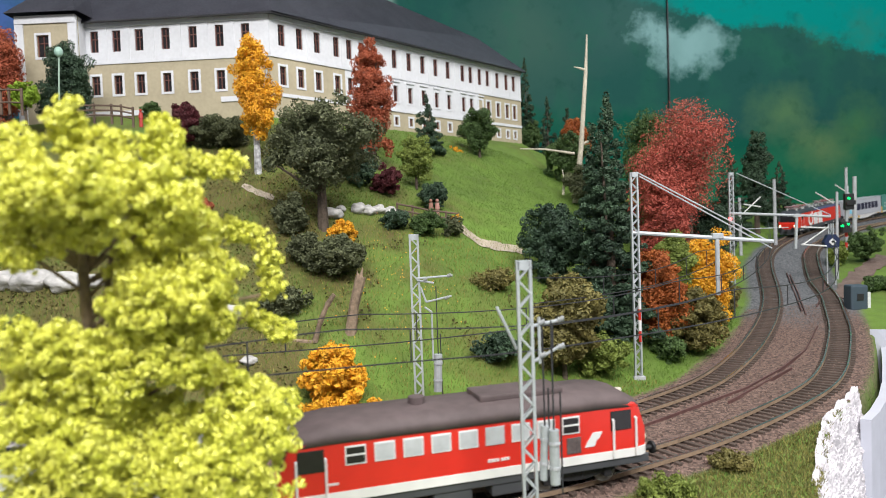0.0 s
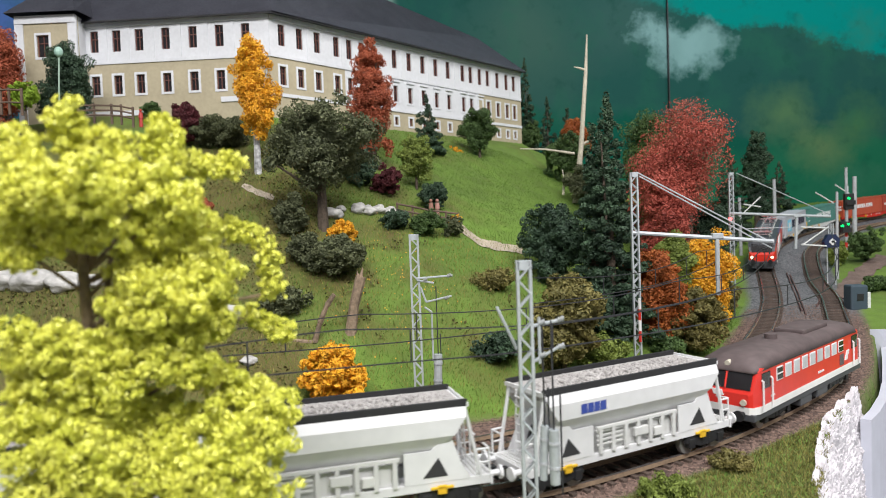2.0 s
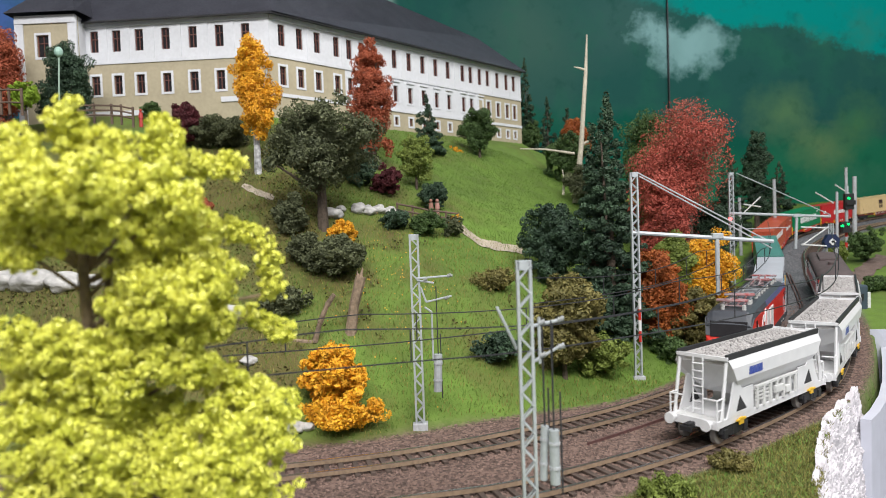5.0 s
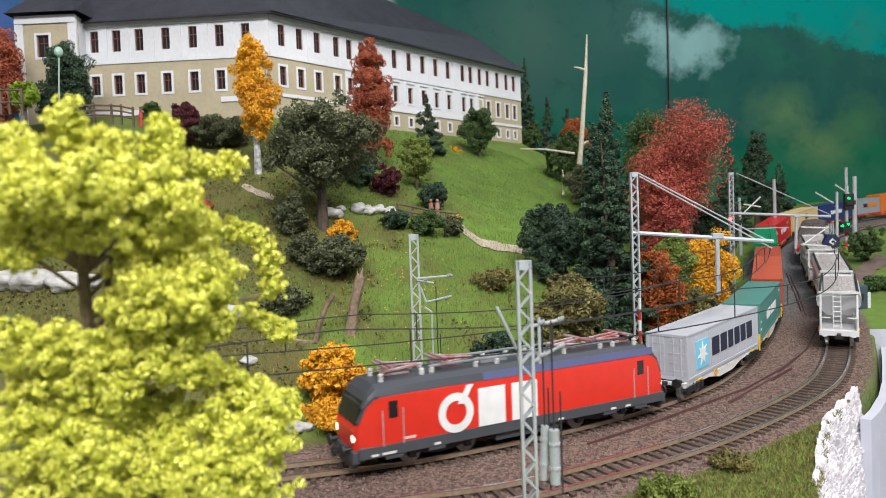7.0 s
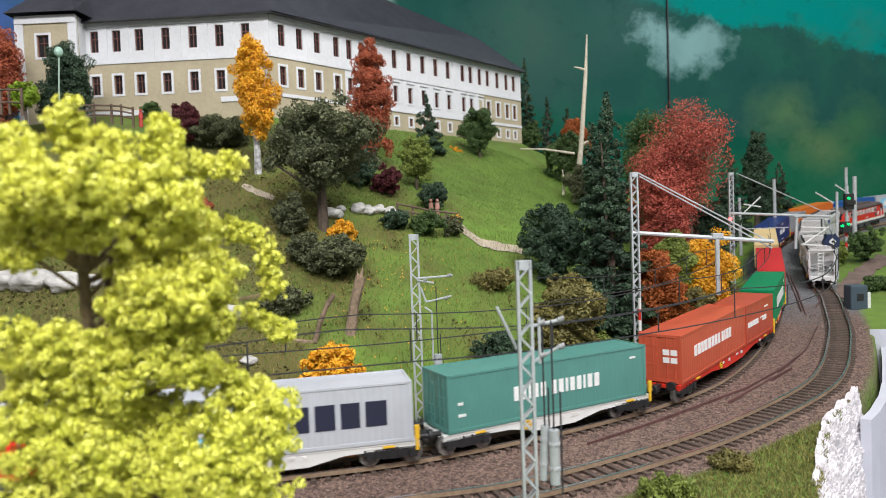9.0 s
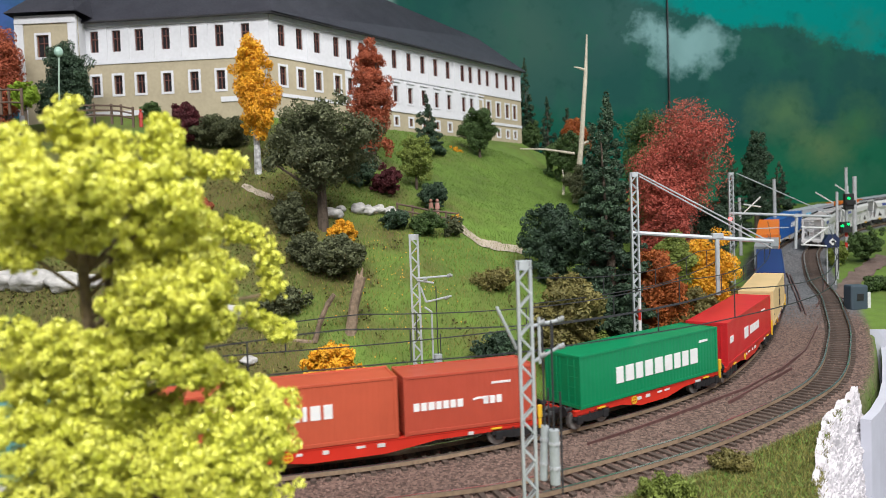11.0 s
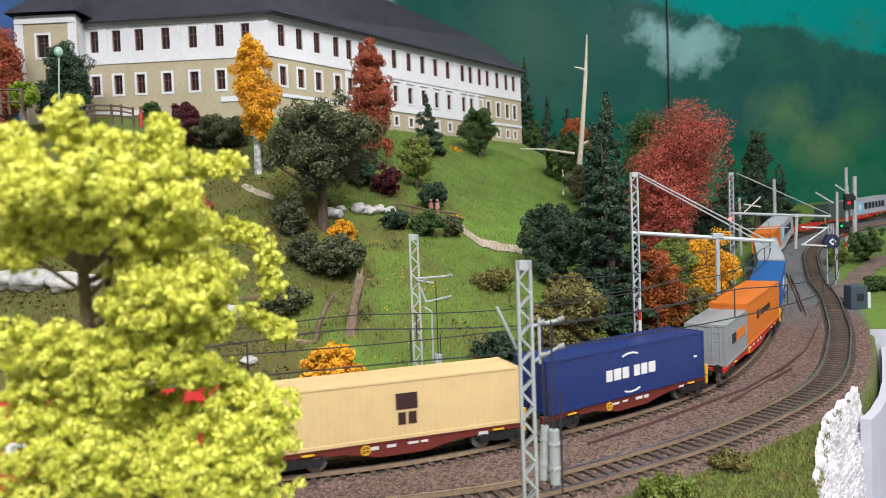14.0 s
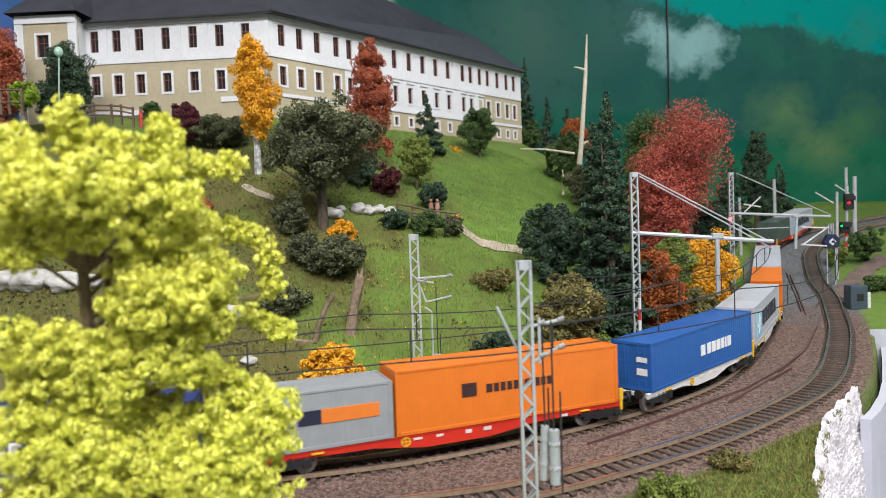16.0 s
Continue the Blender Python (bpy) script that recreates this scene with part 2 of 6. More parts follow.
def build_backdrop():
    m = bpy.data.materials.new("painted_mountain_backdrop")
    m.use_nodes = True
    nt = m.node_tree
    n, l = nt.nodes, nt.links
    bsdf = n["Principled BSDF"]
    bsdf.inputs["Roughness"].default_value = 0.8
    bsdf.inputs["Specular IOR Level"].default_value = 0.05
    tc = n.new("ShaderNodeTexCoord")
    sep = n.new("ShaderNodeSeparateXYZ")
    l.new(tc.outputs["Object"], sep.inputs[0])

    def wave(scale, detail, amount, rough=0.55):
        t = n.new("ShaderNodeTexNoise")
        t.inputs["Scale"].default_value, t.inputs["Detail"].default_value, t.inputs["Roughness"].default_value = scale, detail, rough
        l.new(tc.outputs["Object"], t.inputs["Vector"])
        k = n.new("ShaderNodeMath")
        k.operation = "MULTIPLY_ADD"
        k.inputs[1].default_value, k.inputs[2].default_value = amount, -amount / 2
        l.new(t.outputs["Fac"], k.inputs[0])
        return k.outputs[0]

    def ridge(slope, height, jag, soft):
        """1 above a painted ridge line height + slope * x."""
        k = n.new("ShaderNodeMath")
        k.operation = "MULTIPLY_ADD"
        k.inputs[1].default_value, k.inputs[2].default_value = slope, height
        l.new(sep.outputs["X"], k.inputs[0])
        j = n.new("ShaderNodeMath")
        l.new(k.outputs[0], j.inputs[0])
        l.new(jag, j.inputs[1])
        d = n.new("ShaderNodeMath")
        d.operation = "SUBTRACT"
        l.new(sep.outputs["Z"], d.inputs[0])
        l.new(j.outputs[0], d.inputs[1])
        r = n.new("ShaderNodeMapRange")
        r.inputs["From Min"].default_value, r.inputs["From Max"].default_value = 0, soft
        l.new(d.outputs[0], r.inputs["Value"])
        return r.outputs[0]

    def layer(below, color, fac):
        x = n.new("ShaderNodeMix")
        x.data_type = "RGBA"
        if isinstance(below, tuple):
            x.inputs[6].default_value = (*below, 1)
        else:
            l.new(below, x.inputs[6])
        x.inputs[7].default_value = (*color, 1)
        l.new(fac, x.inputs[0])
        return x.outputs[2]

    big, fine = wave(5, 3, 0.16), wave(38, 6, 0.06, 0.75)
    both = n.new("ShaderNodeMath")
    l.new(big, both.inputs[0])
    l.new(fine, both.inputs[1])
    c = layer((0.012, 0.13, 0.07), (0.006, 0.092, 0.064), ridge(0.10, 0.17, both.outputs[0], 0.05))
    c = layer(c, (0.018, 0.088, 0.078), ridge(-0.12, 0.40, both.outputs[0], 0.03))
    c = layer(c, (0.0, 0.235, 0.215), ridge(-0.27, 0.775, both.outputs[0], 0.015))
    flat = n.new("ShaderNodeVectorMath")
    flat.operation = "MULTIPLY"
    flat.inputs[1].default_value = (1, 0, 1)
    l.new(tc.outputs["Object"], flat.inputs[0])
    for px, pz, pw, col in ((0.85, 0.36, 0.10, (0.075, 0.17, 0.085)), (0.93, 0.27, 0.09, (0.09, 0.18, 0.085)), (1.02, 0.33, 0.08, (0.05, 0.15, 0.07)), (0.22, 0.55, 0.22, (0.045, 0.115, 0.095)), (0.45, 0.60, 0.16, (0.035, 0.105, 0.095)), (-1.05, 0.64, 0.34, (0.085, 0.17, 0.46)), (-0.16, 0.68, 0.06, (0.30, 0.42, 0.40))):
        dn = n.new("ShaderNodeVectorMath")
        dn.operation = "DISTANCE"
        l.new(flat.outputs[0], dn.inputs[0])
        dn.inputs[1].default_value = (px, 0, pz)
        dj = n.new("ShaderNodeMath")
        l.new(dn.outputs["Value"], dj.inputs[0])
        l.new(both.outputs[0], dj.inputs[1])
        dr = n.new("ShaderNodeMapRange")
        dr.inputs["From Min"].default_value, dr.inputs["From Max"].default_value = pw, pw * 0.2
        l.new(dj.outputs[0], dr.inputs["Value"])
        c = layer(c, col, dr.outputs[0])
    for sc, col, lo, hi in ((7, (0.022, 0.135, 0.085), 0.50, 0.75), (19, (0.006, 0.060, 0.046), 0.55, 0.80), (3.2, (0.045, 0.16, 0.10), 0.56, 0.78)):
        t = n.new("ShaderNodeTexNoise")
        t.inputs["Scale"].default_value, t.inputs["Detail"].default_value, t.inputs["Roughness"].default_value = sc, 6, 0.65
        l.new(flat.outputs[0], t.inputs["Vector"])
        r = n.new("ShaderNodeMapRange")
        r.inputs["From Min"].default_value, r.inputs["From Max"].default_value, r.inputs["To Max"].default_value = lo, hi, 0.7
        l.new(t.outputs["Fac"], r.inputs["Value"])
        c = layer(c, col, r.outputs[0])
    torn = n.new("ShaderNodeMath")
    l.new(fine, torn.inputs[0])
    l.new(wave(16, 4, 0.13, 0.6), torn.inputs[1])
    for px, pz, pw in ((0.53, 0.575, 0.055), (0.59, 0.525, 0.075), (0.66, 0.535, 0.075)):
        dn = n.new("ShaderNodeVectorMath")
        dn.operation = "DISTANCE"
        l.new(flat.outputs[0], dn.inputs[0])
        dn.inputs[1].default_value = (px, 0, pz)
        dj = n.new("ShaderNodeMath")
        l.new(dn.outputs["Value"], dj.inputs[0])
        l.new(torn.outputs[0], dj.inputs[1])
        dr = n.new("ShaderNodeMapRange")
        dr.inputs["From Min"].default_value, dr.inputs["From Max"].default_value, dr.inputs["To Max"].default_value = pw, pw * 0.35, 0.85
        l.new(dj.outputs[0], dr.inputs["Value"])
        c = layer(c, (0.22, 0.40, 0.41), dr.outputs[0])
    l.new(c, bsdf.inputs["Base Color"])
    bm = bmesh.new()
    pts = [(-1840, 1400), (-1100, 1500), (-300, 1640), (600, 1640), (1300, 1600), (4200, 1600)]
    outline = pts + [(x, y + 12) for x, y in pts[::-1]]
    a = [bm.verts.new((x, y, -120)) for x, y in outline]
    b = [bm.verts.new((x, y, 1300)) for x, y in outline]
    for i in range(len(a)):
        j = (i + 1) % len(a)
        bm.faces.new((a[i], a[j], b[j], b[i]))
    ob = solo("backdrop", bm, m, "painted teal and green mountain backdrop with a white mist patch", "backdrop", kind="structure")
    bm = bmesh.new()
    box(bm, 567, 569, 1630, 1640, -50, 1200)
    solo("backdrop_seam", bm, WIRE, "dark vertical joint between painted backdrop sheets", "joint", kind="structure")
    return ob


build_backdrop()


# ---- tracks ----
def build_track(line, name, s0, s1, near):
    top = thing(name, "curved brown two-rail track on gravel ballast", "track", kind="structure")
    for side in (-8.25, 8.25):
        for nm, w, z0, z1, mt in (("rail", 0.55, -2.4, -0.25, RUST_RAIL), ("rail_head", 0.62, -0.25, 0, RAIL_TOP)):
            bm = bmesh.new()
            rings = []
            for s in np.arange(s0, s1, 12):
                a, b = on(line, s, side - w), on(line, s, side + w)
                rings.append([a + (0, 0, z0), b + (0, 0, z0), b + (0, 0, z1), a + (0, 0, z1)])
            loft(bm, rings)
            part(nm, bm, mt, top)
    bm = bmesh.new()
    box(bm, -1.35, 1.35, -11.8, 11.8, -4.8, -2.6, 0.3)
    me = mesh_from("sleeper", bm, SLEEPER)
    rest = bmesh.new()
    for k, s in enumerate(np.arange(s0, s1, 7.2)):
        p, q = on(line, s), on(line, s + 2)
        yaw = math.atan2(q[1] - p[1], q[0] - p[0]) + 0.02 * math.sin(k * 7.3)
        if near[0] < s < near[1]:
            ob = new("sleeper", me)
            ob.parent = top
            ob.matrix_basis = Matrix.Translation(Vector(p) * MM) @ Matrix.Rotation(yaw, 4, "Z")
        else:
            r = bmesh.ops.create_cube(rest, size=1, matrix=Matrix.Translation(Vector(p) + Vector((0, 0, -3.5))) @ Matrix.Rotation(yaw, 4, "Z") @ Matrix.Diagonal((2.8, 25, 2.0, 1)))
    tagged(part("far_sleepers", rest, SLEEPER, top), kind="stuff")
    return top


build_track(LINE_A, "track_outer", 480, 2700, (820, 1900))
build_track(LINE_B, "track_inner", 480, 2700, (780, 1900))


# ---- vehicles: x along the track towards the rear of the scene, -y faces the viewer's side ----
def wheelset(parent, x, r=5.3):
    for y in (-8.9, 8.9):
        bm = bmesh.new()
        rod(bm, (x, y - 1.3, r), (x, y + 1.3, r), r, seg=16)
        rod(bm, (x, y - 1.8, r), (x, y + 1.8, r), r * 0.35, seg=8)
        part("wheel", bm, WHEEL, parent)


def bogie(parent, x, base=21, heavy=False, wheel=5.3):
    bm = bmesh.new()
    for y in (-12.2, 12.2):
        prism(bm, [(x - base / 2 - 4, 6.5), (x - 4, 3.8), (x + 4, 3.8), (x + base / 2 + 4, 6.5), (x + base / 2 + 3, 9), (x - base / 2 - 3, 9)], y - 1, y + 1)
        for k in (-1, 1):
            box(bm, x + k * base / 2 - 2, x + k * base / 2 + 2, y - 1.7, y + 1.7, 3.6, 8.2, 0.4)
        rod(bm, (x - 2.5, y, 4), (x - 2.5, y, 9.5), 1.3)
        rod(bm, (x + 2.5, y, 4), (x + 2.5, y, 9.5), 1.3)
    box(bm, x - base / 2, x + base / 2, -11, 11, 6, 9.6)
    b = part("bogie", bm, BLACK, parent)
    for k in (-1, 1):
        wheelset(b, x + k * base / 2, wheel)
    return b


def buffers(parent, x, d, z=12.2, material=BLACK):
    for y in (-10, 10):
        bm = bmesh.new()
        rod(bm, (x, y, z), (x + d * 5, y, z), 1.3, seg=10)
        rod(bm, (x + d * 5, y, z), (x + d * 6.2, y, z), 2.9, seg=14)
        part("buffer", bm, material, parent)
    bm = bmesh.new()
    box(bm, min(x, x + d * 7), max(x, x + d * 7), -1.6, 1.6, 8.5, 11.5, 0.3)
    box(bm, x + d * 7 - 1, x + d * 7 + 1, -3, 3, 7.8, 10.5, 0.3)
    part("coupler", bm, BLACK, parent)


PAINTS = {}


def paint(name, color, rough=0.35):
    return mat(name + "_paint", color, rough, vary=0.05, scale=120, bump=0.03)


def letters(bm, x0, z0, h, widths, y, gap=0.22, lift=0.25):
    """Plain upright bars of a line of lettering, as wide as its characters."""
    x = x0
    for w in widths:
        if w > 0:
            box(bm, x, x + w * h, y - lift, y + 0.1, z0, z0 + h, 0)
            x += w * h + gap * h
        else:
            x += -w * h
    return x


def star(bm, cx, cz, r, y):
    pts = []
    for i in range(14):
        a = math.pi / 2 + i * math.pi / 7
        k = r if i % 2 == 0 else r * 0.45
        pts.append((cx + k * math.cos(a), cz + k * math.sin(a)))
    prism(bm, pts, y - 0.3, y + 0.1)


def arc_band(bm, cx, cz, r, w, a0, a1, y, n=28, sx=1.0):
    ring = []
    for i in range(n + 1):
        a = radians(a0 + (a1 - a0) * i / n)
        ring.append(((cx + sx * (r - w / 2) * math.cos(a), cz + (r - w / 2) * math.sin(a)), (cx + sx * (r + w / 2) * math.cos(a), cz + (r + w / 2) * math.sin(a))))
    for p, q in zip(ring, ring[1:]):
        prism(bm, [p[0], p[1], q[1], q[0]], y - 0.25, y + 0.1)


def container(name_words, color, length, height, marks, ribs=True, rough=0.4):
    """A freight container with ribbed walls, corner posts, rails, door bars and its markings; x from 0 to length."""
    w = 14.0
    top = thing("shipping_container", name_words, "container", "containers of the freight train")
    pm = paint("container_%02d%02d%02d" % tuple(int(c * 99) for c in color), color, rough)
    bm = bmesh.new()
    step = 3.2
    n = int((length - 5) / step)
    x0 = (length - n * step) / 2
    near, far_side = [], []
    for i in range(n):
        a = x0 + i * step
        near += [(a, -w + 0.4), (a + 0.9, -w + 0.4), (a + 1.3, -w + 0.3), (a + 2.8, -w + 0.3), (a + 3.15, -w + 0.4)]
        far_side += [(a, w - 0.4), (a + 0.9, w - 0.4), (a + 1.3, w - 0.3), (a + 2.8, w - 0.3), (a + 3.15, w - 0.4)]
    outline = [(0.6, -w + 0.4)] + near + [(length - 0.6, -w + 0.4), (length - 0.6, w - 0.4)] + far_side[::-1] + [(0.6, w - 0.4)]
    a = [bm.verts.new((x, y, 1.2)) for x, y in outline]
    b = [bm.verts.new((x, y, height - 0.5)) for x, y in outline]
    for i in range(len(a)):
        j = (i + 1) % len(a)
        bm.faces.new((a[i], a[j], b[j], b[i]))
    bm.faces.new(b)
    bm.faces.new(a[::-1])
    body = part("box_body", bm, pm, top)
    bm = bmesh.new()
    for x in (0, length - 2):
        for y in (-w, w - 2):
            box(bm, x, x + 2, y, y + 2, 0, height, 0.25)
    for y in (-w, w - 1.2):
        box(bm, 1, length - 1, y, y + 1.2, 0.2, 2, 0.15)
        box(bm, 1, length - 1, y, y + 1.0, height - 1.4, height - 0.1, 0.15)
    for x in (0, length - 1.2):
        box(bm, x, x + 1.2, -w + 1, w - 1, 0.2, 2.2, 0.15)
        box(bm, x, x + 1.2, -w + 1, w - 1, height - 1.9, height - 0.1, 0.15)
    part("frame", bm, pm, top)
    for y in (-9.5, -4.5, 4.5, 9.5):
        bm = bmesh.new()
        rod(bm, (0.2, y, 2), (0.2, y, height - 2), 0.35)
        part("locking_rod", bm, pm, top)
    for side in (-7, 7):
        bm = bmesh.new()
        for z in (6, 11, 17, 23):
            box(bm, 0.1, 0.7, side - 5, side + 5, z, z + 0.9)
        box(bm, 0.3, 0.8, side - 5.2, side + 5.2, 2.3, height - 2)
        part("door", bm, pm, top)
    for mk in marks:
        m2 = bmesh.new()
        kind, mt = mk[0], mk[1]
        if kind == "bars":
            letters(m2, mk[2], mk[3], mk[4], mk[5], -w + 0.3)
        elif kind == "star":
            star(m2, mk[2], mk[3], mk[4], -w + 0.05)
        elif kind == "plate":
            box(m2, mk[2], mk[3], -w - 0.02, -w + 0.5, mk[4], mk[5])
        elif kind == "arc":
            arc_band(m2, mk[2], mk[3], mk[4], mk[5], mk[6], mk[7], -w + 0.3, sx=mk[8])
        elif kind == "end_plate":
            box(m2, -0.12, 0.5, mk[2], mk[3], mk[4], mk[5])
        part("marking" if kind != "bars" else "lettering", m2, mt, top)
    return top


def container_wagon(label, color, length, handwheel=True):
    """A low skeleton wagon with fish-belly side beams; x from 0 to length, deck at 11.4 over the rail."""
    top = thing("container_wagon", label, "railway wagon", "wagons of the freight train")
    pm = paint("wagon_%02d%02d%02d" % tuple(int(c * 99) for c in color), color, 0.45)
    deep = 7.2
    for y in (-13.2, 11.6):
        bm = bmesh.new()
        q = length * 0.5
        o = [(0, 11.3), (0, 8.2), (length * 0.17, 8.0), (length * 0.28, 7.6), (length * 0.41, deep - 3.2), (length * 0.59, deep - 3.2), (length * 0.72, 7.6), (length * 0.83, 8.0), (length, 8.2), (length, 11.3)]
        prism(bm, o, y, y + 1.6)
        box(bm, 0, length, y - 0.35, y + 1.9, 10.5, 11.4, 0.2)
        part("side_beam", bm, pm, top)
    bm = bmesh.new()
    for x in (1, length * 0.25, length * 0.5, length * 0.75, length - 3):
        box(bm, x, x + 2, -12, 12, 8.8, 10.8)
    box(bm, 2, length - 2, -2.5, 2.5, 8.5, 10.6)
    part("cross_beams", bm, pm, top)
    r = random.Random(int(length * 7))
    for x in (length * 0.38, length * 0.44, length * 0.52, length * 0.57, length * 0.80):
        bm = bmesh.new()
        box(bm, x, x + 2.5 + 3 * r.random(), -13.55, -13.1, 7.6 + r.random(), 9.6)
        part("data_panel", bm, mat("pale_print", (0.7, 0.68, 0.66), 0.6), top, "pale printed data panel")
    if handwheel:
        bm = bmesh.new()
        arc_band(bm, length * 0.36, 8.4, 2.2, 0.7, 0, 360, -13.5, n=16)
        box(bm, length * 0.36 - 2, length * 0.36 + 2, -13.6, -13.2, 8.1, 8.7)
        box(bm, length * 0.36 - 0.3, length * 0.36 + 0.3, -13.6, -13.2, 6.4, 10.4)
        part("handwheel", bm, paint("signal_yellow", (0.75, 0.45, 0.03)), top, "yellow handbrake wheel")
    for x in (length * 0.13, length * 0.86):
        bm = bmesh.new()
        box(bm, x, x + 6, -14.2, -13, 9.3, 10.2, 0.2)
        part("lever", bm, paint("signal_yellow", (0.75, 0.45, 0.03)), top)
    bm = bmesh.new()
    box(bm, length - 2.2, length - 0.6, -14.6, -13.4, 7.0, 15.0, 0.3)
    box(bm, length - 2.6, length - 0.2, -14.8, -13.2, 12.6, 19.5, 0.4)
    part("grab_post", bm, paint("signal_yellow", (0.75, 0.45, 0.03)), top, "yellow shunter's grab post")
    for x in (14, length - 14):
        bogie(top, x)
    buffers(top, 0, -1)
    buffers(top, length, 1)
    return top


def body_ring(x, hw, z0, zs, zr, hr):
    """A vehicle's cross-section: half width hw, sill z0, shoulder zs, roof zr of half width hr."""
    return [(x, -hw, z0), (x, -hw, zs), (x, -hw * 0.93, zs + (zr - zs) * 0.5), (x, -hr, zr - 0.4), (x, -hr * 0.5, zr), (x, hr * 0.5, zr), (x, hr, zr - 0.4), (x, hw * 0.93, zs + (zr - zs) * 0.5), (x, hw, zs), (x, hw, z0)]


def electric_loco():
    """A modern red electric locomotive, 215 long, sloped cabs at both ends; centred on its middle."""
    top = thing("electric_locomotive", "red electric locomotive with grey roof and white side emblem", "locomotive")
    red, grey, dark = paint("rail_red", (0.72, 0.035, 0.02), 0.3), paint("loco_roof_grey", (0.055, 0.06, 0.072), 0.45), paint("loco_frame_grey", (0.07, 0.075, 0.085), 0.5)
    bm = bmesh.new()
    rings = []
    for x, hw, zs, zr in ((-106, 13, 21, 23), (-104, 15.5, 24, 27), (-99, 16.6, 34, 38.5), (-95, 17, 37, 42.2), (95, 17, 37, 42.2), (99, 16.6, 34, 38.5), (104, 15.5, 24, 27), (106, 13, 21, 23)):
        rings.append([(x, -hw, 11.5), (x, -hw, zs - 0.6), (x, -hw * 0.97, zs), (x, hw * 0.97, zs), (x, hw, zs - 0.6), (x, hw, 11.5)])
    loft(bm, rings)
    part("body", bm, red, top, "glossy red side walls and cab fronts")
    bm = bmesh.new()
    rings = []
    for x, hw, z0, zr in ((-101.5, 15.6, 31.5, 33.5), (-98, 16.4, 34.5, 38.5), (-94, 16.9, 36.5, 42.0), (-70, 16.9, 36.9, 43.0), (70, 16.9, 36.9, 43.0), (94, 16.9, 36.5, 42.0), (98, 16.4, 34.5, 38.5), (101.5, 15.6, 31.5, 33.5)):
        rings.append([(x, -hw - 0.12, z0), (x, -hw * 0.93, z0 + (zr - z0) * 0.62), (x, -hw * 0.7, zr - 0.3), (x, 0, zr), (x, hw * 0.7, zr - 0.3), (x, hw * 0.93, z0 + (zr - z0) * 0.62), (x, hw + 0.12, z0)])
    loft(bm, rings)
    part("roof", bm, grey, top, "weathered dark grey roof")
    # bluish reflection of the overhead lights, laid on the roof edge as coloured strips
    bm = bmesh.new()
    for y in (-1, 1):
        loft(bm, [[(x, y * 17.12, 36.8), (x, y * 15.85, 40.8), (x, y * 15.7, 40.8), (x, y * 16.9, 36.8)] for x in (-30, 96)])
    part("roof_side_band", bm, paint("roof_violet", (0.09, 0.10, 0.20), 0.4), top, "violet-grey band along the roof edge")
    bm = bmesh.new()
    box(bm, -104.5, 104.5, -17.15, 17.15, 8.0, 13.6, 0.5)
    box(bm, -22, 22, -15, 15, 3.8, 8.6, 0.6)
    for x in (-60, -85, 60, 85):
        box(bm, x - 5, x + 5, -16.9, 16.9, 6.2, 9, 0.4)
    part("underframe", bm, dark, top)
    for d in (-1, 1):
        bm = bmesh.new()
        loft(bm, [[(d * 105.0, -12.3, 24.2), (d * 105.0, 12.3, 24.2), (d * 104.5, 12.3, 24.0), (d * 104.5, -12.3, 24.0)], [(d * 100.6, -13, 35.2), (d * 100.6, 13, 35.2), (d * 99.5, 13, 35), (d * 99.5, -13, 35)]])
        part("windscreen", bm, DARK_PANE, top, "dark raked cab windscreen")
        bm = bmesh.new()
        rings = []
        for x, hw, zz in ((104.35, 15.4, 24.9), (99.3, 16.75, 34.3), (95.2, 17.12, 37.3)):
            rings.append([(d * x, -hw, zz), (d * x, hw, zz), (d * (x - 3.4), hw + 0.05, zz - 0.2), (d * (x - 3.4), -hw - 0.05, zz - 0.2)])
        loft(bm, rings)
        part("cab_mask", bm, dark, top, "dark grey surround of the windscreen")
        bm = bmesh.new()
        for y in (-12, 12):
            rod(bm, (d * 103.2, y, 17.5), (d * 106.2, y, 17.5), 1.9, seg=12)
        part("headlight", bm, mat("lit_headlamp", (1.0, 0.86, 0.62), 0.3, emit=1.6), top, "pair of lit white headlamps")
        bm = bmesh.new()
        box(bm, min(d * 103, d * 107.5), max(d * 103, d * 107.5), -15.5, 15.5, 6.0, 12, 0.8)
        box(bm, min(d * 104, d * 106.5), max(d * 104, d * 106.5), -13, 13, 2.6, 6.2, 0.5)
        part("snowplough", bm, dark, top)
        buffers(top, d * 105.5, d)
        for y in (-17.1, 17.1):
            bm = bmesh.new()
            box(bm, d * 85 - 2.5, d * 85 + 2.5, y - 0.2, y + 0.2, 26, 34, 0.15)
            part("cab_window", bm, DARK_PANE, top)
            bm = bmesh.new()
            rod(bm, (d * 79.5, y * 1.01, 13), (d * 79.5, y * 1.01, 30), 0.3)
            rod(bm, (d * 91, y * 1.01, 13), (d * 91, y * 1.01, 30), 0.3)
            part("handrail", bm, STEEL_GREY, top)
        bogie(top, d * 56, 34, wheel=6.9)
    # emblem on the side: a ring with a slanted stroke and two solid blocks
    white = paint("emblem_white", (0.85, 0.85, 0.85), 0.35)
    bm = bmesh.new()
    arc_band(bm, -48, 22.9, 8.0, 4.0, 0, 360, -17.0, n=36, sx=1.08)
    prism(bm, [(-47, 27), (-41, 36), (-37, 36), (-43, 27)], -17.5, -16.9)
    for x in (-34, -12):
        box(bm, x, x + 17.5, -17.5, -16.9, 13.6, 33.2, 0.25)
    part("emblem", bm, white, top, "large white side emblem")
    bm = bmesh.new()
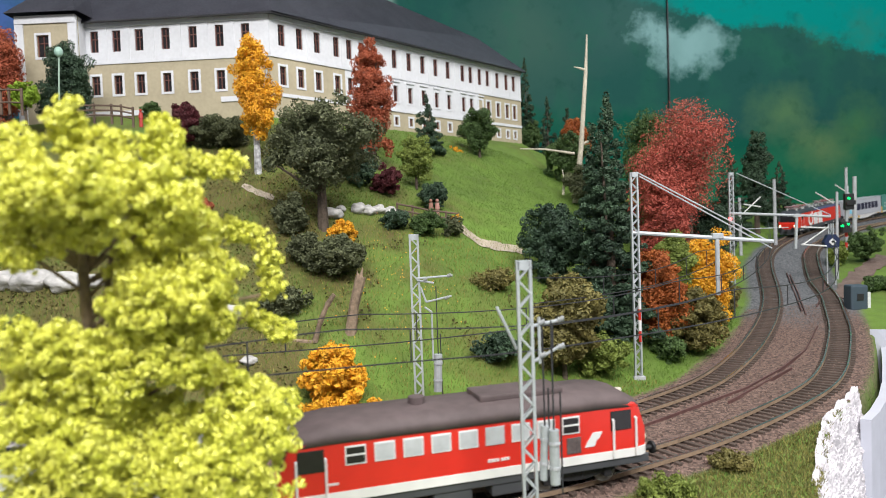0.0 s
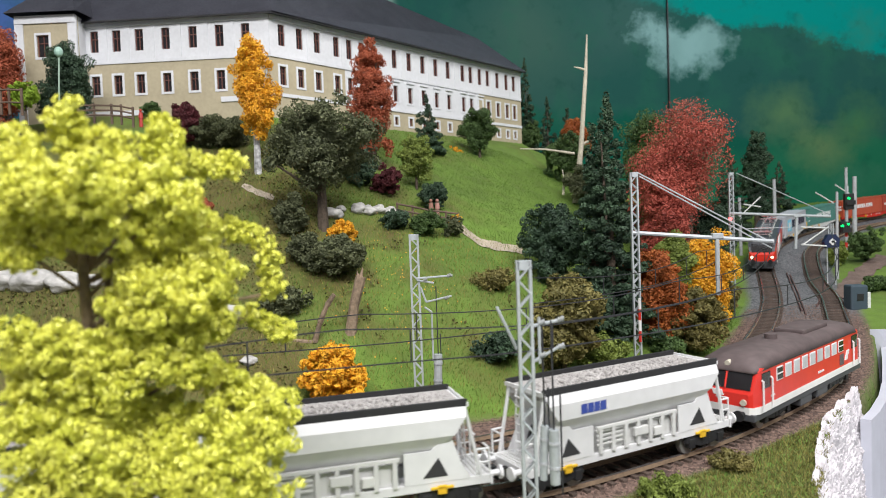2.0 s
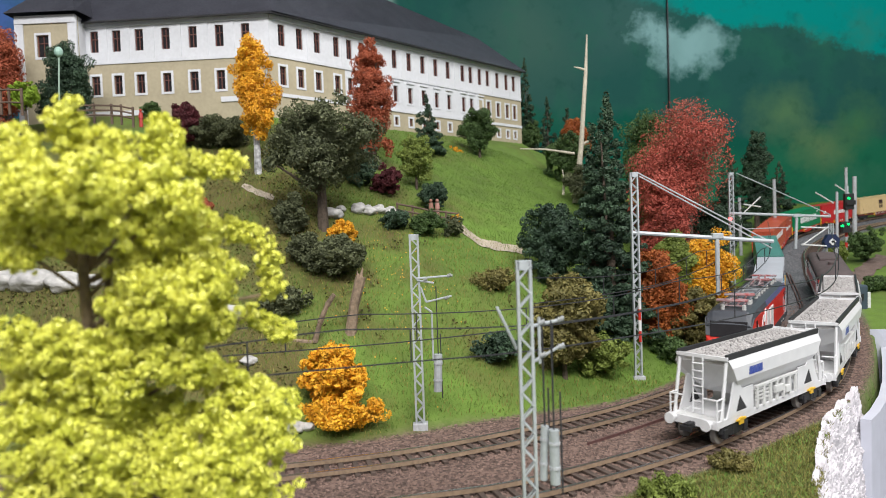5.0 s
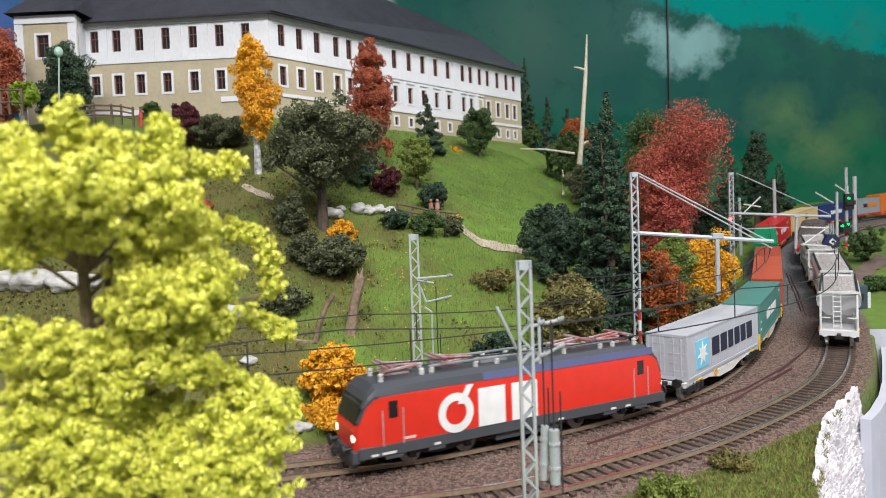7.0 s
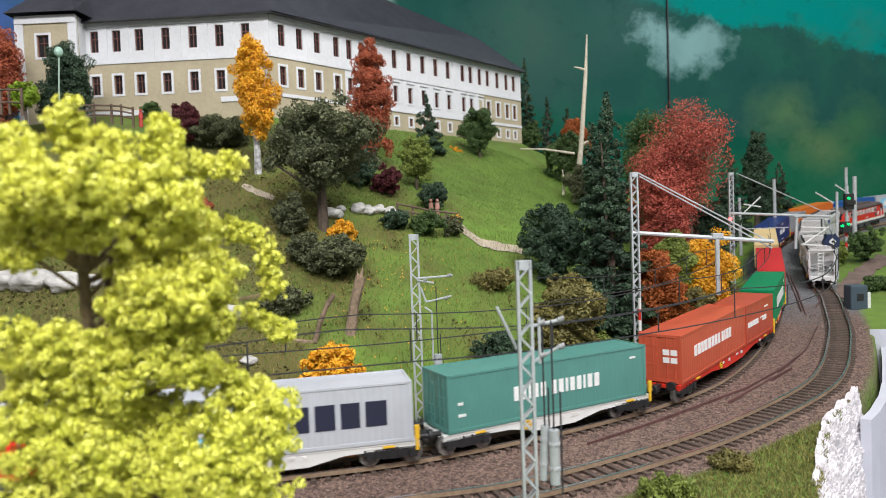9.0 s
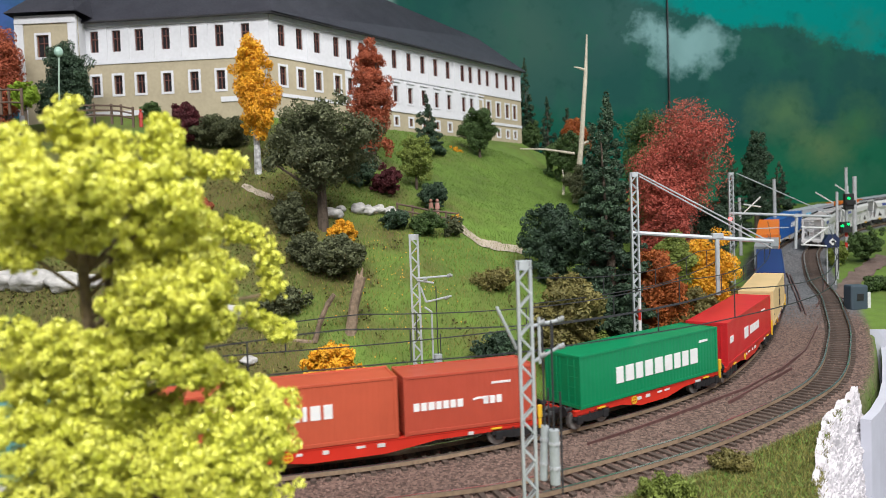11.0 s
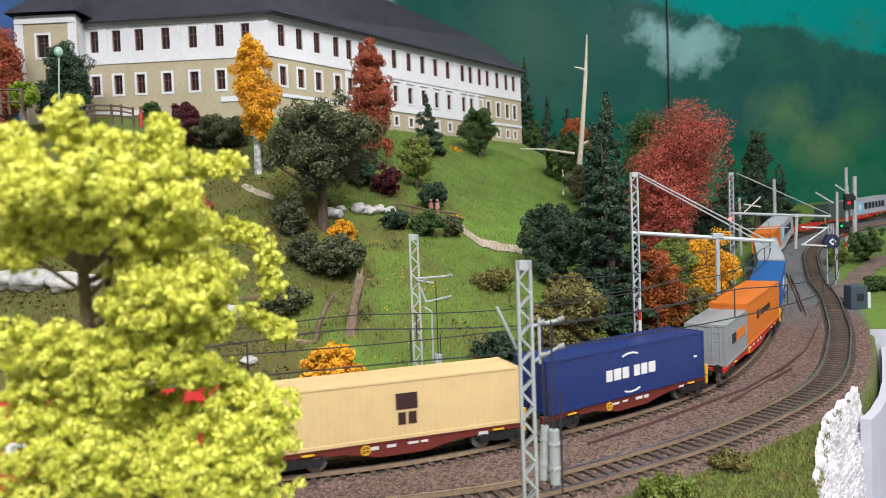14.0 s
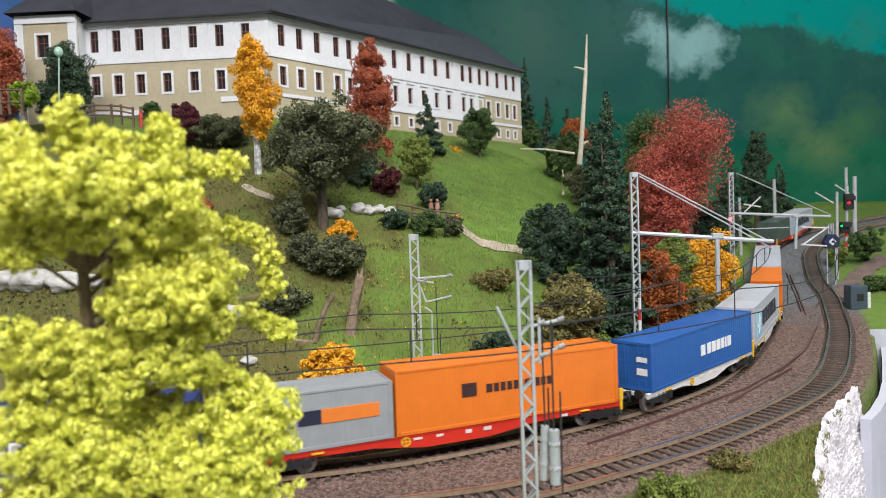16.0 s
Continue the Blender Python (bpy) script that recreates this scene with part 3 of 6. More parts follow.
    for x in (-98, -92, -88, -62, 20, 60, 72):
        box(bm, x, x + 4, -17.4, -16.9, 8.9, 10)
    letters(bm, -80, 14.5, 1.2, [0.7] * 7, -17.0)
    part("data_print", bm, mat("pale_print", (0.7, 0.68, 0.66), 0.6), top)
    # roof gear
    for x0, d in ((-78, 1), (78, -1), (-45, 1), (45, -1)):
        bm = bmesh.new()
        box(bm, x0 - 7, x0 + 7, -8, -7.2, 44.2, 45, 0)
        box(bm, x0 - 7, x0 + 7, 7.2, 8, 44.2, 45, 0)
        box(bm, x0 - 7, x0 - 6, -8, 8, 44.2, 45, 0)
        for y in (-4, 4):
            rod(bm, (x0 - d * 7, y, 45.2), (x0 + d * 16, y * 0.8, 46.8), 0.8)
            rod(bm, (x0 + d * 16, y * 0.8, 46.8), (x0 - d * 4, y * 0.6, 48.4), 0.7)
        rod(bm, (x0 - d * 4, -11, 48.5), (x0 - d * 4, 11, 48.5), 0.9)
        rod(bm, (x0 - d * 7, -11, 48.2), (x0 - d * 7, 11, 48.2), 0.8)
        part("pantograph", bm, mat("pantograph_red", (0.38, 0.05, 0.045), 0.5, 0.3, second=(0.45, 0.45, 0.47)), top, "folded red and silver pantograph")
    for x in (-88, -64, -58, -30, -16, 0, 14, 32, 60, 70, 88):
        for y in (-9, 6):
            bm = bmesh.new()
            for k in range(3):
                rod(bm, (x, y, 42 + k * 1.3), (x, y, 43 + k * 1.3), 1.5, seg=8)
            rod(bm, (x, y, 42), (x, y, 46), 0.5)
            part("insulator", bm, mat("white_ceramic", (0.6, 0.6, 0.58), 0.35), top)
    bm = bmesh.new()
    rod(bm, (-60, -9, 46.2), (70, -9, 46.2), 0.7)
    rod(bm, (-60, 6, 46.2), (70, 6, 46.2), 0.7)
    box(bm, -24, -6, -5, 5, 42.5, 45, 0.4)
    box(bm, 8, 28, -5, 5, 42.5, 44.6, 0.4)
    part("roof_equipment", bm, mat("roof_gear_grey", (0.22, 0.23, 0.25), 0.5, vary=0.3), top)
    return top


def diesel_loco():
    """A red diesel locomotive, 166 long over its body, with cabs at both ends; centred on its middle."""
    top = thing("diesel_locomotive", "red diesel locomotive with white stripe and dusty brown roof", "locomotive")
    red = paint("diesel_red", (0.66, 0.03, 0.02), 0.3)
    roofm = mat("dusty_brown_roof", (0.105, 0.078, 0.078), 0.7, vary=0.18, scale=160)
    h = 83
    bm = bmesh.new()
    rings = []
    for x, hw, zt in ((-h, 13.0, 22.5), (-h + 1.2, 14.8, 24.2), (-h + 5.2, 16.0, 34.6), (-h + 8, 16.6, 36), (h - 8, 16.6, 36), (h - 5.2, 16.0, 34.6), (h - 1.2, 14.8, 24.2), (h, 13.0, 22.5)):
        rings.append([(x, -hw, 15.5), (x, -hw, zt - 0.8), (x, -hw + 0.8, zt), (x, hw - 0.8, zt), (x, hw, zt - 0.8), (x, hw, 15.5)])
    loft(bm, rings)
    part("body", bm, red, top, "bright red body panels")
    bm = bmesh.new()
    rings = []
    for x, hw in ((-h - 0.1, 13.3), (-h + 1.9, 15.7), (-h + 4.9, 16.75), (h - 4.9, 16.75), (h - 1.9, 15.7), (h + 0.1, 13.3)):
        rings.append([(x, -hw, 12), (x, -hw, 15.8), (x, hw, 15.8), (x, hw, 12)])
    loft(bm, rings)
    part("stripe", bm, paint("stripe_white", (0.78, 0.77, 0.75)), top, "white lower stripe")
    bm = bmesh.new()
    rings = []
    for x, hw, z0, zr in ((-h + 3.4, 14.6, 33.2, 34.6), (-h + 5.5, 16.0, 33.6, 37.6), (-h + 11, 16.7, 34.2, 40.9), (-h + 22, 16.8, 34.6, 42.4), (h - 22, 16.8, 34.6, 42.4), (h - 11, 16.7, 34.2, 40.9), (h - 5.5, 16.0, 33.6, 37.6), (h - 3.4, 14.6, 33.2, 34.6)):
        rings.append([(x, -hw - 0.15, z0), (x, -hw * 0.95, z0 + (zr - z0) * 0.5), (x, -hw * 0.72, z0 + (zr - z0) * 0.86), (x, 0, zr), (x, hw * 0.72, z0 + (zr - z0) * 0.86), (x, hw * 0.95, z0 + (zr - z0) * 0.5), (x, hw + 0.15, z0)])
    loft(bm, rings)
    part("roof", bm, roofm, top, "domed dusty brown roof", True)
    bm = bmesh.new()
    box(bm, 4, 44, -9, 9, 41, 44.2, 1.0)
    rod(bm, (-22, 0, 41.5), (-22, 0, 45), 3.6, seg=14)
    part("roof_hood", bm, roofm, top)
    grey = paint("diesel_frame_grey", (0.065, 0.068, 0.075), 0.5)
    bm = bmesh.new()
    box(bm, -h, h, -16, 16, 8.4, 12.2, 0.5)
    for x in (-20, 6):
        box(bm, x, x + 17, -15.5, 15.5, 3.6, 8.6, 0.6)
    part("underframe", bm, grey, top)
    frame_white = paint("window_frame_white", (0.72, 0.72, 0.72), 0.4)
    # pale grey puts the bright window reflection into the pane colour
    pane = mat("grey_louvre_pane", (0.52, 0.54, 0.56), 0.3, vary=0.12, scale=200)
    for k in range(9):
        x = -52 + k * 11.9
        for y in (-16.7, 16.7):
            bm = bmesh.new()
            box(bm, x - 4.3, x + 4.3, y - 0.25, y + 0.25, 25.6, 33.2, 0.2)
            w = part("window", bm, frame_white if k != 5 else pane, top)
            bm = bmesh.new()
            box(bm, x - 3.7, x + 3.7, y - 0.4, y + 0.4, 26.3, 32.5)
            part("pane", bm, pane if k not in (0, 8) else DARK_PANE, w)
            if k in (0, 8):
                bm = bmesh.new()
                box(bm, x - 3.7, x + 3.7, y - 0.55, y + 0.55, 29.2, 29.9)
                part("crossbar", bm, frame_white, w)
    for d in (-1, 1):
        for y in (-16.7, 16.7):
            bm = bmesh.new()
            box(bm, d * 69 - 6, d * 69 + 4.5, y - 0.25, y + 0.25, 24.5, 33, 0.2)
            part("cab_side_window", bm, DARK_PANE, top)
            for x in (64, 75.5):
                bm = bmesh.new()
                rod(bm, (d * x, y * 1.06, 13), (d * x, y * 1.06, 29), 0.55)
                rod(bm, (d * x, y * 1.06, 29), (d * x, y, 29.6), 0.5)
                part("handrail", bm, frame_white, top, "white grab rail")
        bm = bmesh.new()
        loft(bm, [[(d * (h - 0.9), -13.4, 24.6), (d * (h - 0.9), 13.4, 24.6), (d * (h - 2.0), 13.4, 24.4), (d * (h - 2.0), -13.4, 24.4)], [(d * (h - 4.5), -13.8, 33.4), (d * (h - 4.5), 13.8, 33.4), (d * (h - 5.6), 13.8, 33.2), (d * (h - 5.6), -13.8, 33.2)]])
        part("windscreen", bm, DARK_PANE, top, "wide dark cab windscreen")
        bm = bmesh.new()
        rod(bm, (d * (h - 0.7), 0, 24.4), (d * (h - 4.4), 0, 33.6), 0.55, seg=6)
        part("windscreen_post", bm, red, top)
        bm = bmesh.new()
        for y in (-10.5, 10.5):
            rod(bm, (d * (h - 1), y, 18.2), (d * (h + 1.2), y, 18.2), 1.7, seg=12)
        rod(bm, (d * (h - 8), 0, 37.4), (d * (h - 4.4), 0, 37.0), 1.5, seg=12)
        part("headlamp", bm, mat("clear_lamp_glass", (0.6, 0.55, 0.45), 0.2), top)
        bm = bmesh.new()
        prism(bm, [(-3, 0), (2.6, 0), (4, 3), (-1.6, 3)], -0.3, 0.3)
        bmesh.ops.rotate(bm, verts=bm.verts, matrix=Matrix.Rotation(radians(90), 3, "Z"))
        bmesh.ops.translate(bm, verts=bm.verts, vec=(d * (h + 0.1), 3, 20.5))
        part("emblem", bm, frame_white, top)
        buffers(top, d * h, d)
        bogie(top, d * 48, 30, wheel=5.8)
    bm = bmesh.new()
    prism(bm, [(52, 22), (57, 22), (58.6, 25), (54, 25)], -16.95, -16.5)
    prism(bm, [(50, 19), (54.6, 19), (56, 22), (51.6, 22)], -16.95, -16.5)
    part("emblem", bm, frame_white, top, "small white slanted emblem")
    bm = bmesh.new()
    box(bm, 41, 48, -16.9, -16.5, 17, 24, 0.2)
    part("grille", bm, mat("brown_grille", (0.13, 0.10, 0.10), 0.6, vary=0.3, scale=900), top)
    bm = bmesh.new()
    letters(bm, 4, 18.6, 1.3, [0.8] * 4 + [-0.5] + [0.8] * 3, -16.6)
    part("data_print", bm, frame_white, top)
    bm = bmesh.new()
    letters(bm, -64, 18.6, 1.0, [0.8] * 5, -16.6)
    part("data_print", bm, frame_white, top)
    return top


def hopper_wagon():
    """A white hopper wagon, 132 long over its body, heaped with pale stone; centred on its middle."""
    top = thing("hopper_wagon", "white hopper wagon loaded with pale crushed stone", "railway wagon", "hopper wagons")
    white = paint("wagon_white", (0.70, 0.70, 0.71), 0.35)
    soft = mat("wagon_light_grey_paint", (0.62, 0.62, 0.61), 0.45, vary=0.06, scale=120)
    bm = bmesh.new()
    prof = [(-14, 43.5), (-16.2, 39), (-15.8, 32), (-9, 21), (9, 21), (15.8, 32), (16.2, 39), (14, 43.5)]
    half = [(56, 43.5), (55, 39), (50, 32), (36, 21), (36, 21), (50, 32), (55, 39), (56, 43.5)]
    rings = [[(-hx[0], y, z) for (y, z), hx in zip(prof, half)], [(hx[0], y, z) for (y, z), hx in zip(prof, half)]]
    loft(bm, rings)
    part("hopper", bm, white, top, "white sloping hopper body", False)
    for y in (-14.3, 12.8):
        bm = bmesh.new()
        box(bm, -56.5, 56.5, y, y + 1.5, 42.8, 45.8, 0.2)
        part("rim", bm, mat("black_rim", (0.02, 0.02, 0.022), 0.6), top, "black upper rim")
    for x in (-57, 56):
        bm = bmesh.new()
        box(bm, x, x + 1, -14.4, 14.4, 42.6, 44.6, 0.2)
        part("end_rim", bm, white, top)
    # load
    r = random.Random(4)
    bm = bmesh.new()
    for i in range(1300):
        x, y = r.uniform(-54, 54), r.uniform(-12.6, 12.6)
        z = 42.2 + 2.2 * (1 - (y / 13.5) ** 2) * (1 - (x / 56) ** 6) + r.uniform(-0.6, 0.5)
        m = Matrix.Translation((x, y, z)) @ Euler((r.random() * 6, r.random() * 6, r.random() * 6)).to_matrix().to_4x4() @ Matrix.Diagonal((r.uniform(0.8, 1.7), r.uniform(0.8, 1.5), r.uniform(0.7, 1.3), 1))
        bmesh.ops.create_icosphere(bm, subdivisions=1, radius=0.75, matrix=m)
    box(bm, -55, 55, -13, 13, 40, 43.55)
    part("stone_load", bm, mat("pale_crushed_stone", (0.43, 0.41, 0.40), 0.9, vary=0.2, scale=300, bump=0.6, island=0.5), top, "heaped pale grey crushed stone")
    # underframe, end platforms and props
    bm = bmesh.new()
    for y in (-13.4, 11.8):
        box(bm, -66, 66, y, y + 1.6, 9.6, 13.2, 0.25)
    box(bm, -66, 66, -12, 12, 11.2, 12.4)
    for x in (-67, 66):
        box(bm, x, x + 1.2, -14, 14, 9.2, 13.6, 0.2)
    part("underframe", bm, white, top)
    hole = mat("shadowed_opening", (0.03, 0.03, 0.032), 0.8)
    for d in (-1, 1):
        for y in (-13.6, 12.8):
            bm = bmesh.new()
            o = [(d * 28, 13), (d * 57, 13), (d * 53, 20), (d * 49, 31), (d * 45, 31), (d * 40, 26), (d * 28, 26)]
            prism(bm, o if d > 0 else o[::-1], y, y + 0.8)
            g = part("gusset", bm, white, top)
            # solid dark triangle; its colour stands in for the shade inside an opening
            bm = bmesh.new()
            o = [(d * 36, 15.2), (d * 47, 15.2), (d * 43, 23)]
            prism(bm, o if d > 0 else o[::-1], y - 0.15, y + 0.95)
            part("opening", bm, hole, g, "triangular opening in the side plate")
    bm = bmesh.new()
    for k in range(7):
        x = -24 + k * 8
        box(bm, x - 1, x + 1, -14.4, -13, 12.8, 24, 0.2)
    for z in (16.5, 18.5, 20.5, 22.5):
        box(bm, -26, -10, -13.8, -13.2, z, z + 0.8)
    box(bm, -26, 26, -14.4, -12.8, 23.6, 25, 0.2)
    box(bm, -3, 6, -14.8, -12.8, 17, 21, 0.4)
    box(bm, 10, 15, -14.8, -12.8, 15, 19, 0.4)
    part("door_gear", bm, soft, top, "grey discharge doors and levers")
    bm = bmesh.new()
    box(bm, -24, 24, -11.5, 11.5, 12.2, 22)
    part("chute", bm, soft, top)
    for d in (-1, 1):
        bm = bmesh.new()
        for y in (-13, 13):
            rod(bm, (d * 66, y, 13), (d * 66, y, 24), 0.5)
            rod(bm, (d * 60, y, 13), (d * 60, y, 24), 0.5)
            rod(bm, (d * 66, y, 24), (d * 60, y, 24), 0.5)
            rod(bm, (d * 66, y, 18.5), (d * 60, y, 18.5), 0.4)
            rod(bm, (d * 62, y, 13), (d * 55.5, y, 42), 0.9)
        rod(bm, (d * 66, -13, 24), (d * 66, -6, 24), 0.5)
        rod(bm, (d * 66, 13, 24), (d * 66, 6, 24), 0.5)
        part("railing", bm, white, top)
        bm = bmesh.new()
        for y in (-1.5, 4):
            rod(bm, (d * 59, y, 14), (d * 58, y, 43), 0.45)
        for z in range(16, 43, 4):
            rod(bm, (d * 58.6, -1.5, z), (d * 58.6, 4, z), 0.4)
        part("ladder", bm, white, top)
        bm = bmesh.new()
        for k in range(5):
            rod(bm, (d * (58 + k * 2), -12, 12.6), (d * (58 + k * 2), 12, 12.6), 0.5)
        part("platform", bm, soft, top)
        for y in (-14.6, 14.6):
            bm = bmesh.new()
            box(bm, d * 44 - 5, d * 44 + 5, y - 0.5, y + 0.5, 10.5, 11.5, 0.2)
            box(bm, d * 44 - 2, d * 44 + 2, y - 0.5, y + 0.5, 8.4, 12, 0.3)
            part("brake_lever", bm, paint("signal_yellow", (0.75, 0.45, 0.03)), top, "yellow brake lever")
        buffers(top, d * 66.5, d, material=white)
        bogie(top, d * 48, 21)
    bm = bmesh.new()
    letters(bm, -37, 33.2, 4.2, [0.85, 0.8, 0.75, 0.85], -15.9, gap=0.1)
    part("lettering", bm, paint("logo_blue", (0.03, 0.06, 0.30)), top, "blue lettering on the side")
    return top

# ---- the long white building on the hill ----
def wall_run(parent, name, material, a, b, z0, z1, openings, depth=2.2, thick=5.0):
    """A wall from a to b (plan points), with real openings (u0, u1, w0, w1): distance along it and height."""
    a, b = Vector((*a, 0)), Vector((*b, 0))
    u = (b - a).normalized()
    nrm = Vector((u.y, -u.x, 0))
    length = (b - a).length
    us = sorted({0, length, *[o[0] for o in openings], *[o[1] for o in openings]})
    ws = sorted({z0, z1, *[o[2] for o in openings], *[o[3] for o in openings]})
    bm = bmesh.new()
    pt = lambda s, w, d=0.0: a + u * s - nrm * d + Vector((0, 0, w))
    for s0, s1 in zip(us, us[1:]):
        for w0, w1 in zip(ws, ws[1:]):
            sm, wm = (s0 + s1) / 2, (w0 + w1) / 2
            if any(o[0] < sm < o[1] and o[2] < wm < o[3] for o in openings):
                continue
            bm.faces.new([bm.verts.new(pt(*q)) for q in ((s0, w0), (s1, w0), (s1, w1), (s0, w1))])
            bm.faces.new([bm.verts.new(pt(*q, thick)) for q in ((s0, w0), (s0, w1), (s1, w1), (s1, w0))])
    for o in openings:
        c = [(o[0], o[2]), (o[1], o[2]), (o[1], o[3]), (o[0], o[3])]
        for i in range(4):
            p, q = c[i], c[(i + 1) % 4]
            bm.faces.new([bm.verts.new(pt(*p)), bm.verts.new(pt(*p, thick)), bm.verts.new(pt(*q, thick)), bm.verts.new(pt(*q))])
    bmesh.ops.remove_doubles(bm, verts=bm.verts, dist=0.01)
    w = part(name, bm, material, parent)
    return w, pt, u, nrm


def strip(parent, name, material, pt, s0, s1, w0, w1, proud=1.0):
    bm = bmesh.new()
    loft(bm, [[pt(s0, w0, 0.5), pt(s0, w1, 0.5), pt(s0, w1, -proud), pt(s0, w0, -proud)], [pt(s1, w0, 0.5), pt(s1, w1, 0.5), pt(s1, w1, -proud), pt(s1, w0, -proud)]])
    return part(name, bm, material, parent)


def window_at(parent, pt, o, surround, frame_m=None):
    s0, s1, w0, w1 = o
    top = None
    bm = bmesh.new()
    d = 2.0

    def slab(a0, a1, b0, b1, near, back):
        loft(bm, [[pt(a0, b0, near), pt(a0, b1, near), pt(a0, b1, back), pt(a0, b0, back)], [pt(a1, b0, near), pt(a1, b1, near), pt(a1, b1, back), pt(a1, b0, back)]])
    e = 0.9
    slab(s0, s0 + e, w0, w1, d, d + 1)
    slab(s1 - e, s1, w0, w1, d, d + 1)
    slab(s0 + e, s1 - e, w0, w0 + e, d, d + 1)
    slab(s0 + e, s1 - e, w1 - e, w1, d, d + 1)
    slab((s0 + s1) / 2 - 0.4, (s0 + s1) / 2 + 0.4, w0 + e, w1 - e, d, d + 1)
    slab(s0 + e, s1 - e, w0 + (w1 - w0) * 0.62, w0 + (w1 - w0) * 0.62 + 0.8, d - 0.1, d + 0.9)
    top = part("window", bm, BROWN_FRAME, parent)
    bm = bmesh.new()
    slab(s0, s1, w0, w1, d + 1.2, d + 1.6)
    part("pane", bm, DARK_PANE, top)
    if surround:
        bm = bmesh.new()
        k = 2.6
        for q in ((s0 - k, s0, w0 - k, w1 + k), (s1, s1 + k, w0 - k, w1 + k), (s0, s1, w1, w1 + k), (s0, s1, w0 - k, w0)):
            slab(*q, -0.7, 0.3)
        part("surround", bm, WHITE_WALL, top)
    return top


ZB, ZBELT, ZE = 236, 322, 369


def build_house():
    top = thing("palace_building", "long two-storey white and beige building with slate roof", "building")
    c, f, lw = (-194, 780), (141, 1131), (-455, 796)
    # long side
    length = math.hypot(f[0] - c[0], f[1] - c[1])
    us = [LONG_U[k] for k in range(len(LONG_U))]
    up = [(u - 4.6, u + 4.6, 335, 360) for u in us]
    lo = [(u - 4.3, u + 4.3, 289, 311) for u in us]
    base = [(u - 3.2, u + 3.2, 257, 268) for u in us[6:]]
    w, pt, u, nrm = wall_run(top, "wall", WHITE_WALL, c, f, ZBELT, ZE, up)
    for o in up:
        window_at(top, pt, o, False)
    for a0, a1, m in ((0, 110, BEIGE_WALL), (110, length - 110, WHITE_WALL), (length - 110, length, BEIGE_WALL)):
        sel = [(o[0] - a0, o[1] - a0, o[2], o[3]) for o in lo if a0 < o[0] < a1 - 2]
        p0 = (c[0] + u.x * a0, c[1] + u.y * a0)
        p1 = (c[0] + u.x * a1, c[1] + u.y * a1)
        wall_run(top, "wall", m, p0, p1, 277, ZBELT, sel)
    for o in lo:
        window_at(top, pt, o, True)
    wall_run(top, "wall", BEIGE_WALL, c, f, ZB - 40, 277, base)
    for o in base:
        window_at(top, pt, o, True)
    strip(top, "belt_course", WHITE_WALL, pt, 0, length, ZBELT - 1.5, ZBELT + 2.5, 1.4)
    strip(top, "plinth_course", WHITE_WALL, pt, 0, length, 275, 279, 1.4)
    strip(top, "cornice", WHITE_WALL, pt, 0, length, ZE - 5, ZE, 2.6)
    mids = [(a + b) / 2 for a, b in zip(us, us[1:])]
    for s in [2.5] + mids[1::2] + [length - 3]:
        strip(top, "pilaster", WHITE_WALL, pt, s - 2.5, s + 2.5, ZBELT + 2.5, ZE - 5, 0.8)
    for o in lo[7:15]:
        strip(top, "window_cornice", WHITE_WALL, pt, o[0] - 3, o[1] + 3, o[3] + 5, o[3] + 7, 2.0)
    # short side
    lw_len = math.hypot(c[0] - lw[0], c[1] - lw[1])
    us2 = [lw_len - q for q in SHORT_U][::-1]
    up2 = [(s - 5, s + 5, 335, 360) for s in us2]
    lo2 = [(s - 5, s + 5, 285, 307) for s in us2]
    w, pt2, u2, n2 = wall_run(top, "wall", WHITE_WALL, lw, c, ZBELT, ZE, up2)
    for o in up2:
        window_at(top, pt2, o, False)
    wall_run(top, "wall", BEIGE_WALL, lw, c, ZB - 40, ZBELT, lo2)
    for o in lo2:
        window_at(top, pt2, o, True)
    strip(top, "belt_course", WHITE_WALL, pt2, 0, lw_len, ZBELT - 1.5, ZBELT + 2.5, 1.4)
    strip(top, "cornice", WHITE_WALL, pt2, 0, lw_len, ZE - 5, ZE, 2.6)
    strip(top, "ledge", WHITE_WALL, pt2, lw_len - 60, lw_len - 20, 270, 276, 1.6)
    strip(top, "ledge", WHITE_WALL, pt2, 20, 120, 259, 265, 1.6)
    for s in [(a + b) / 2 for a, b in zip(us2, us2[1:])] + [lw_len - 2.5]:
        strip(top, "pilaster", WHITE_WALL, pt2, s - 2.5, s + 2.5, ZBELT + 2.5, ZE - 5, 0.8)
    # projecting wing
    a, b, e = (-481, 768), (-411, 766), (-415, 796)
    wo = [(24, 38, 325, 350)]
    w, pt3, u3, n3 = wall_run(top, "wall", BEIGE_WALL, a, b, ZB - 40, ZE + 3, wo)
    for o in wo:
        window_at(top, pt3, o, True)
    ln = math.hypot(b[0] - a[0], b[1] - a[1])
    for s in (4, ln - 4):
        strip(top, "pilaster", WHITE_WALL, pt3, s - 5, s + 5, ZB - 40, ZE, 1.2)
    strip(top, "cornice", WHITE_WALL, pt3, 0, ln, ZE - 6, ZE + 3, 2.2)
    wall_run(top, "wall", WHITE_WALL, b, e, ZB - 40, ZE + 3, [])
    # roof: two slopes rising from the eaves, over both sides
    eave = [Vector((-540, 745, ZE + 2)), Vector((c[0] + 8, c[1] - 12, ZE)), Vector((f[0] + 10, f[1] - 4, ZE))]
    ridge = [Vector((-540, 900, ZE + 130)), Vector((c[0] - 45, c[1] + 105, ZE + 128)), Vector((f[0] - 66, f[1] + 66, ZE + 78))]
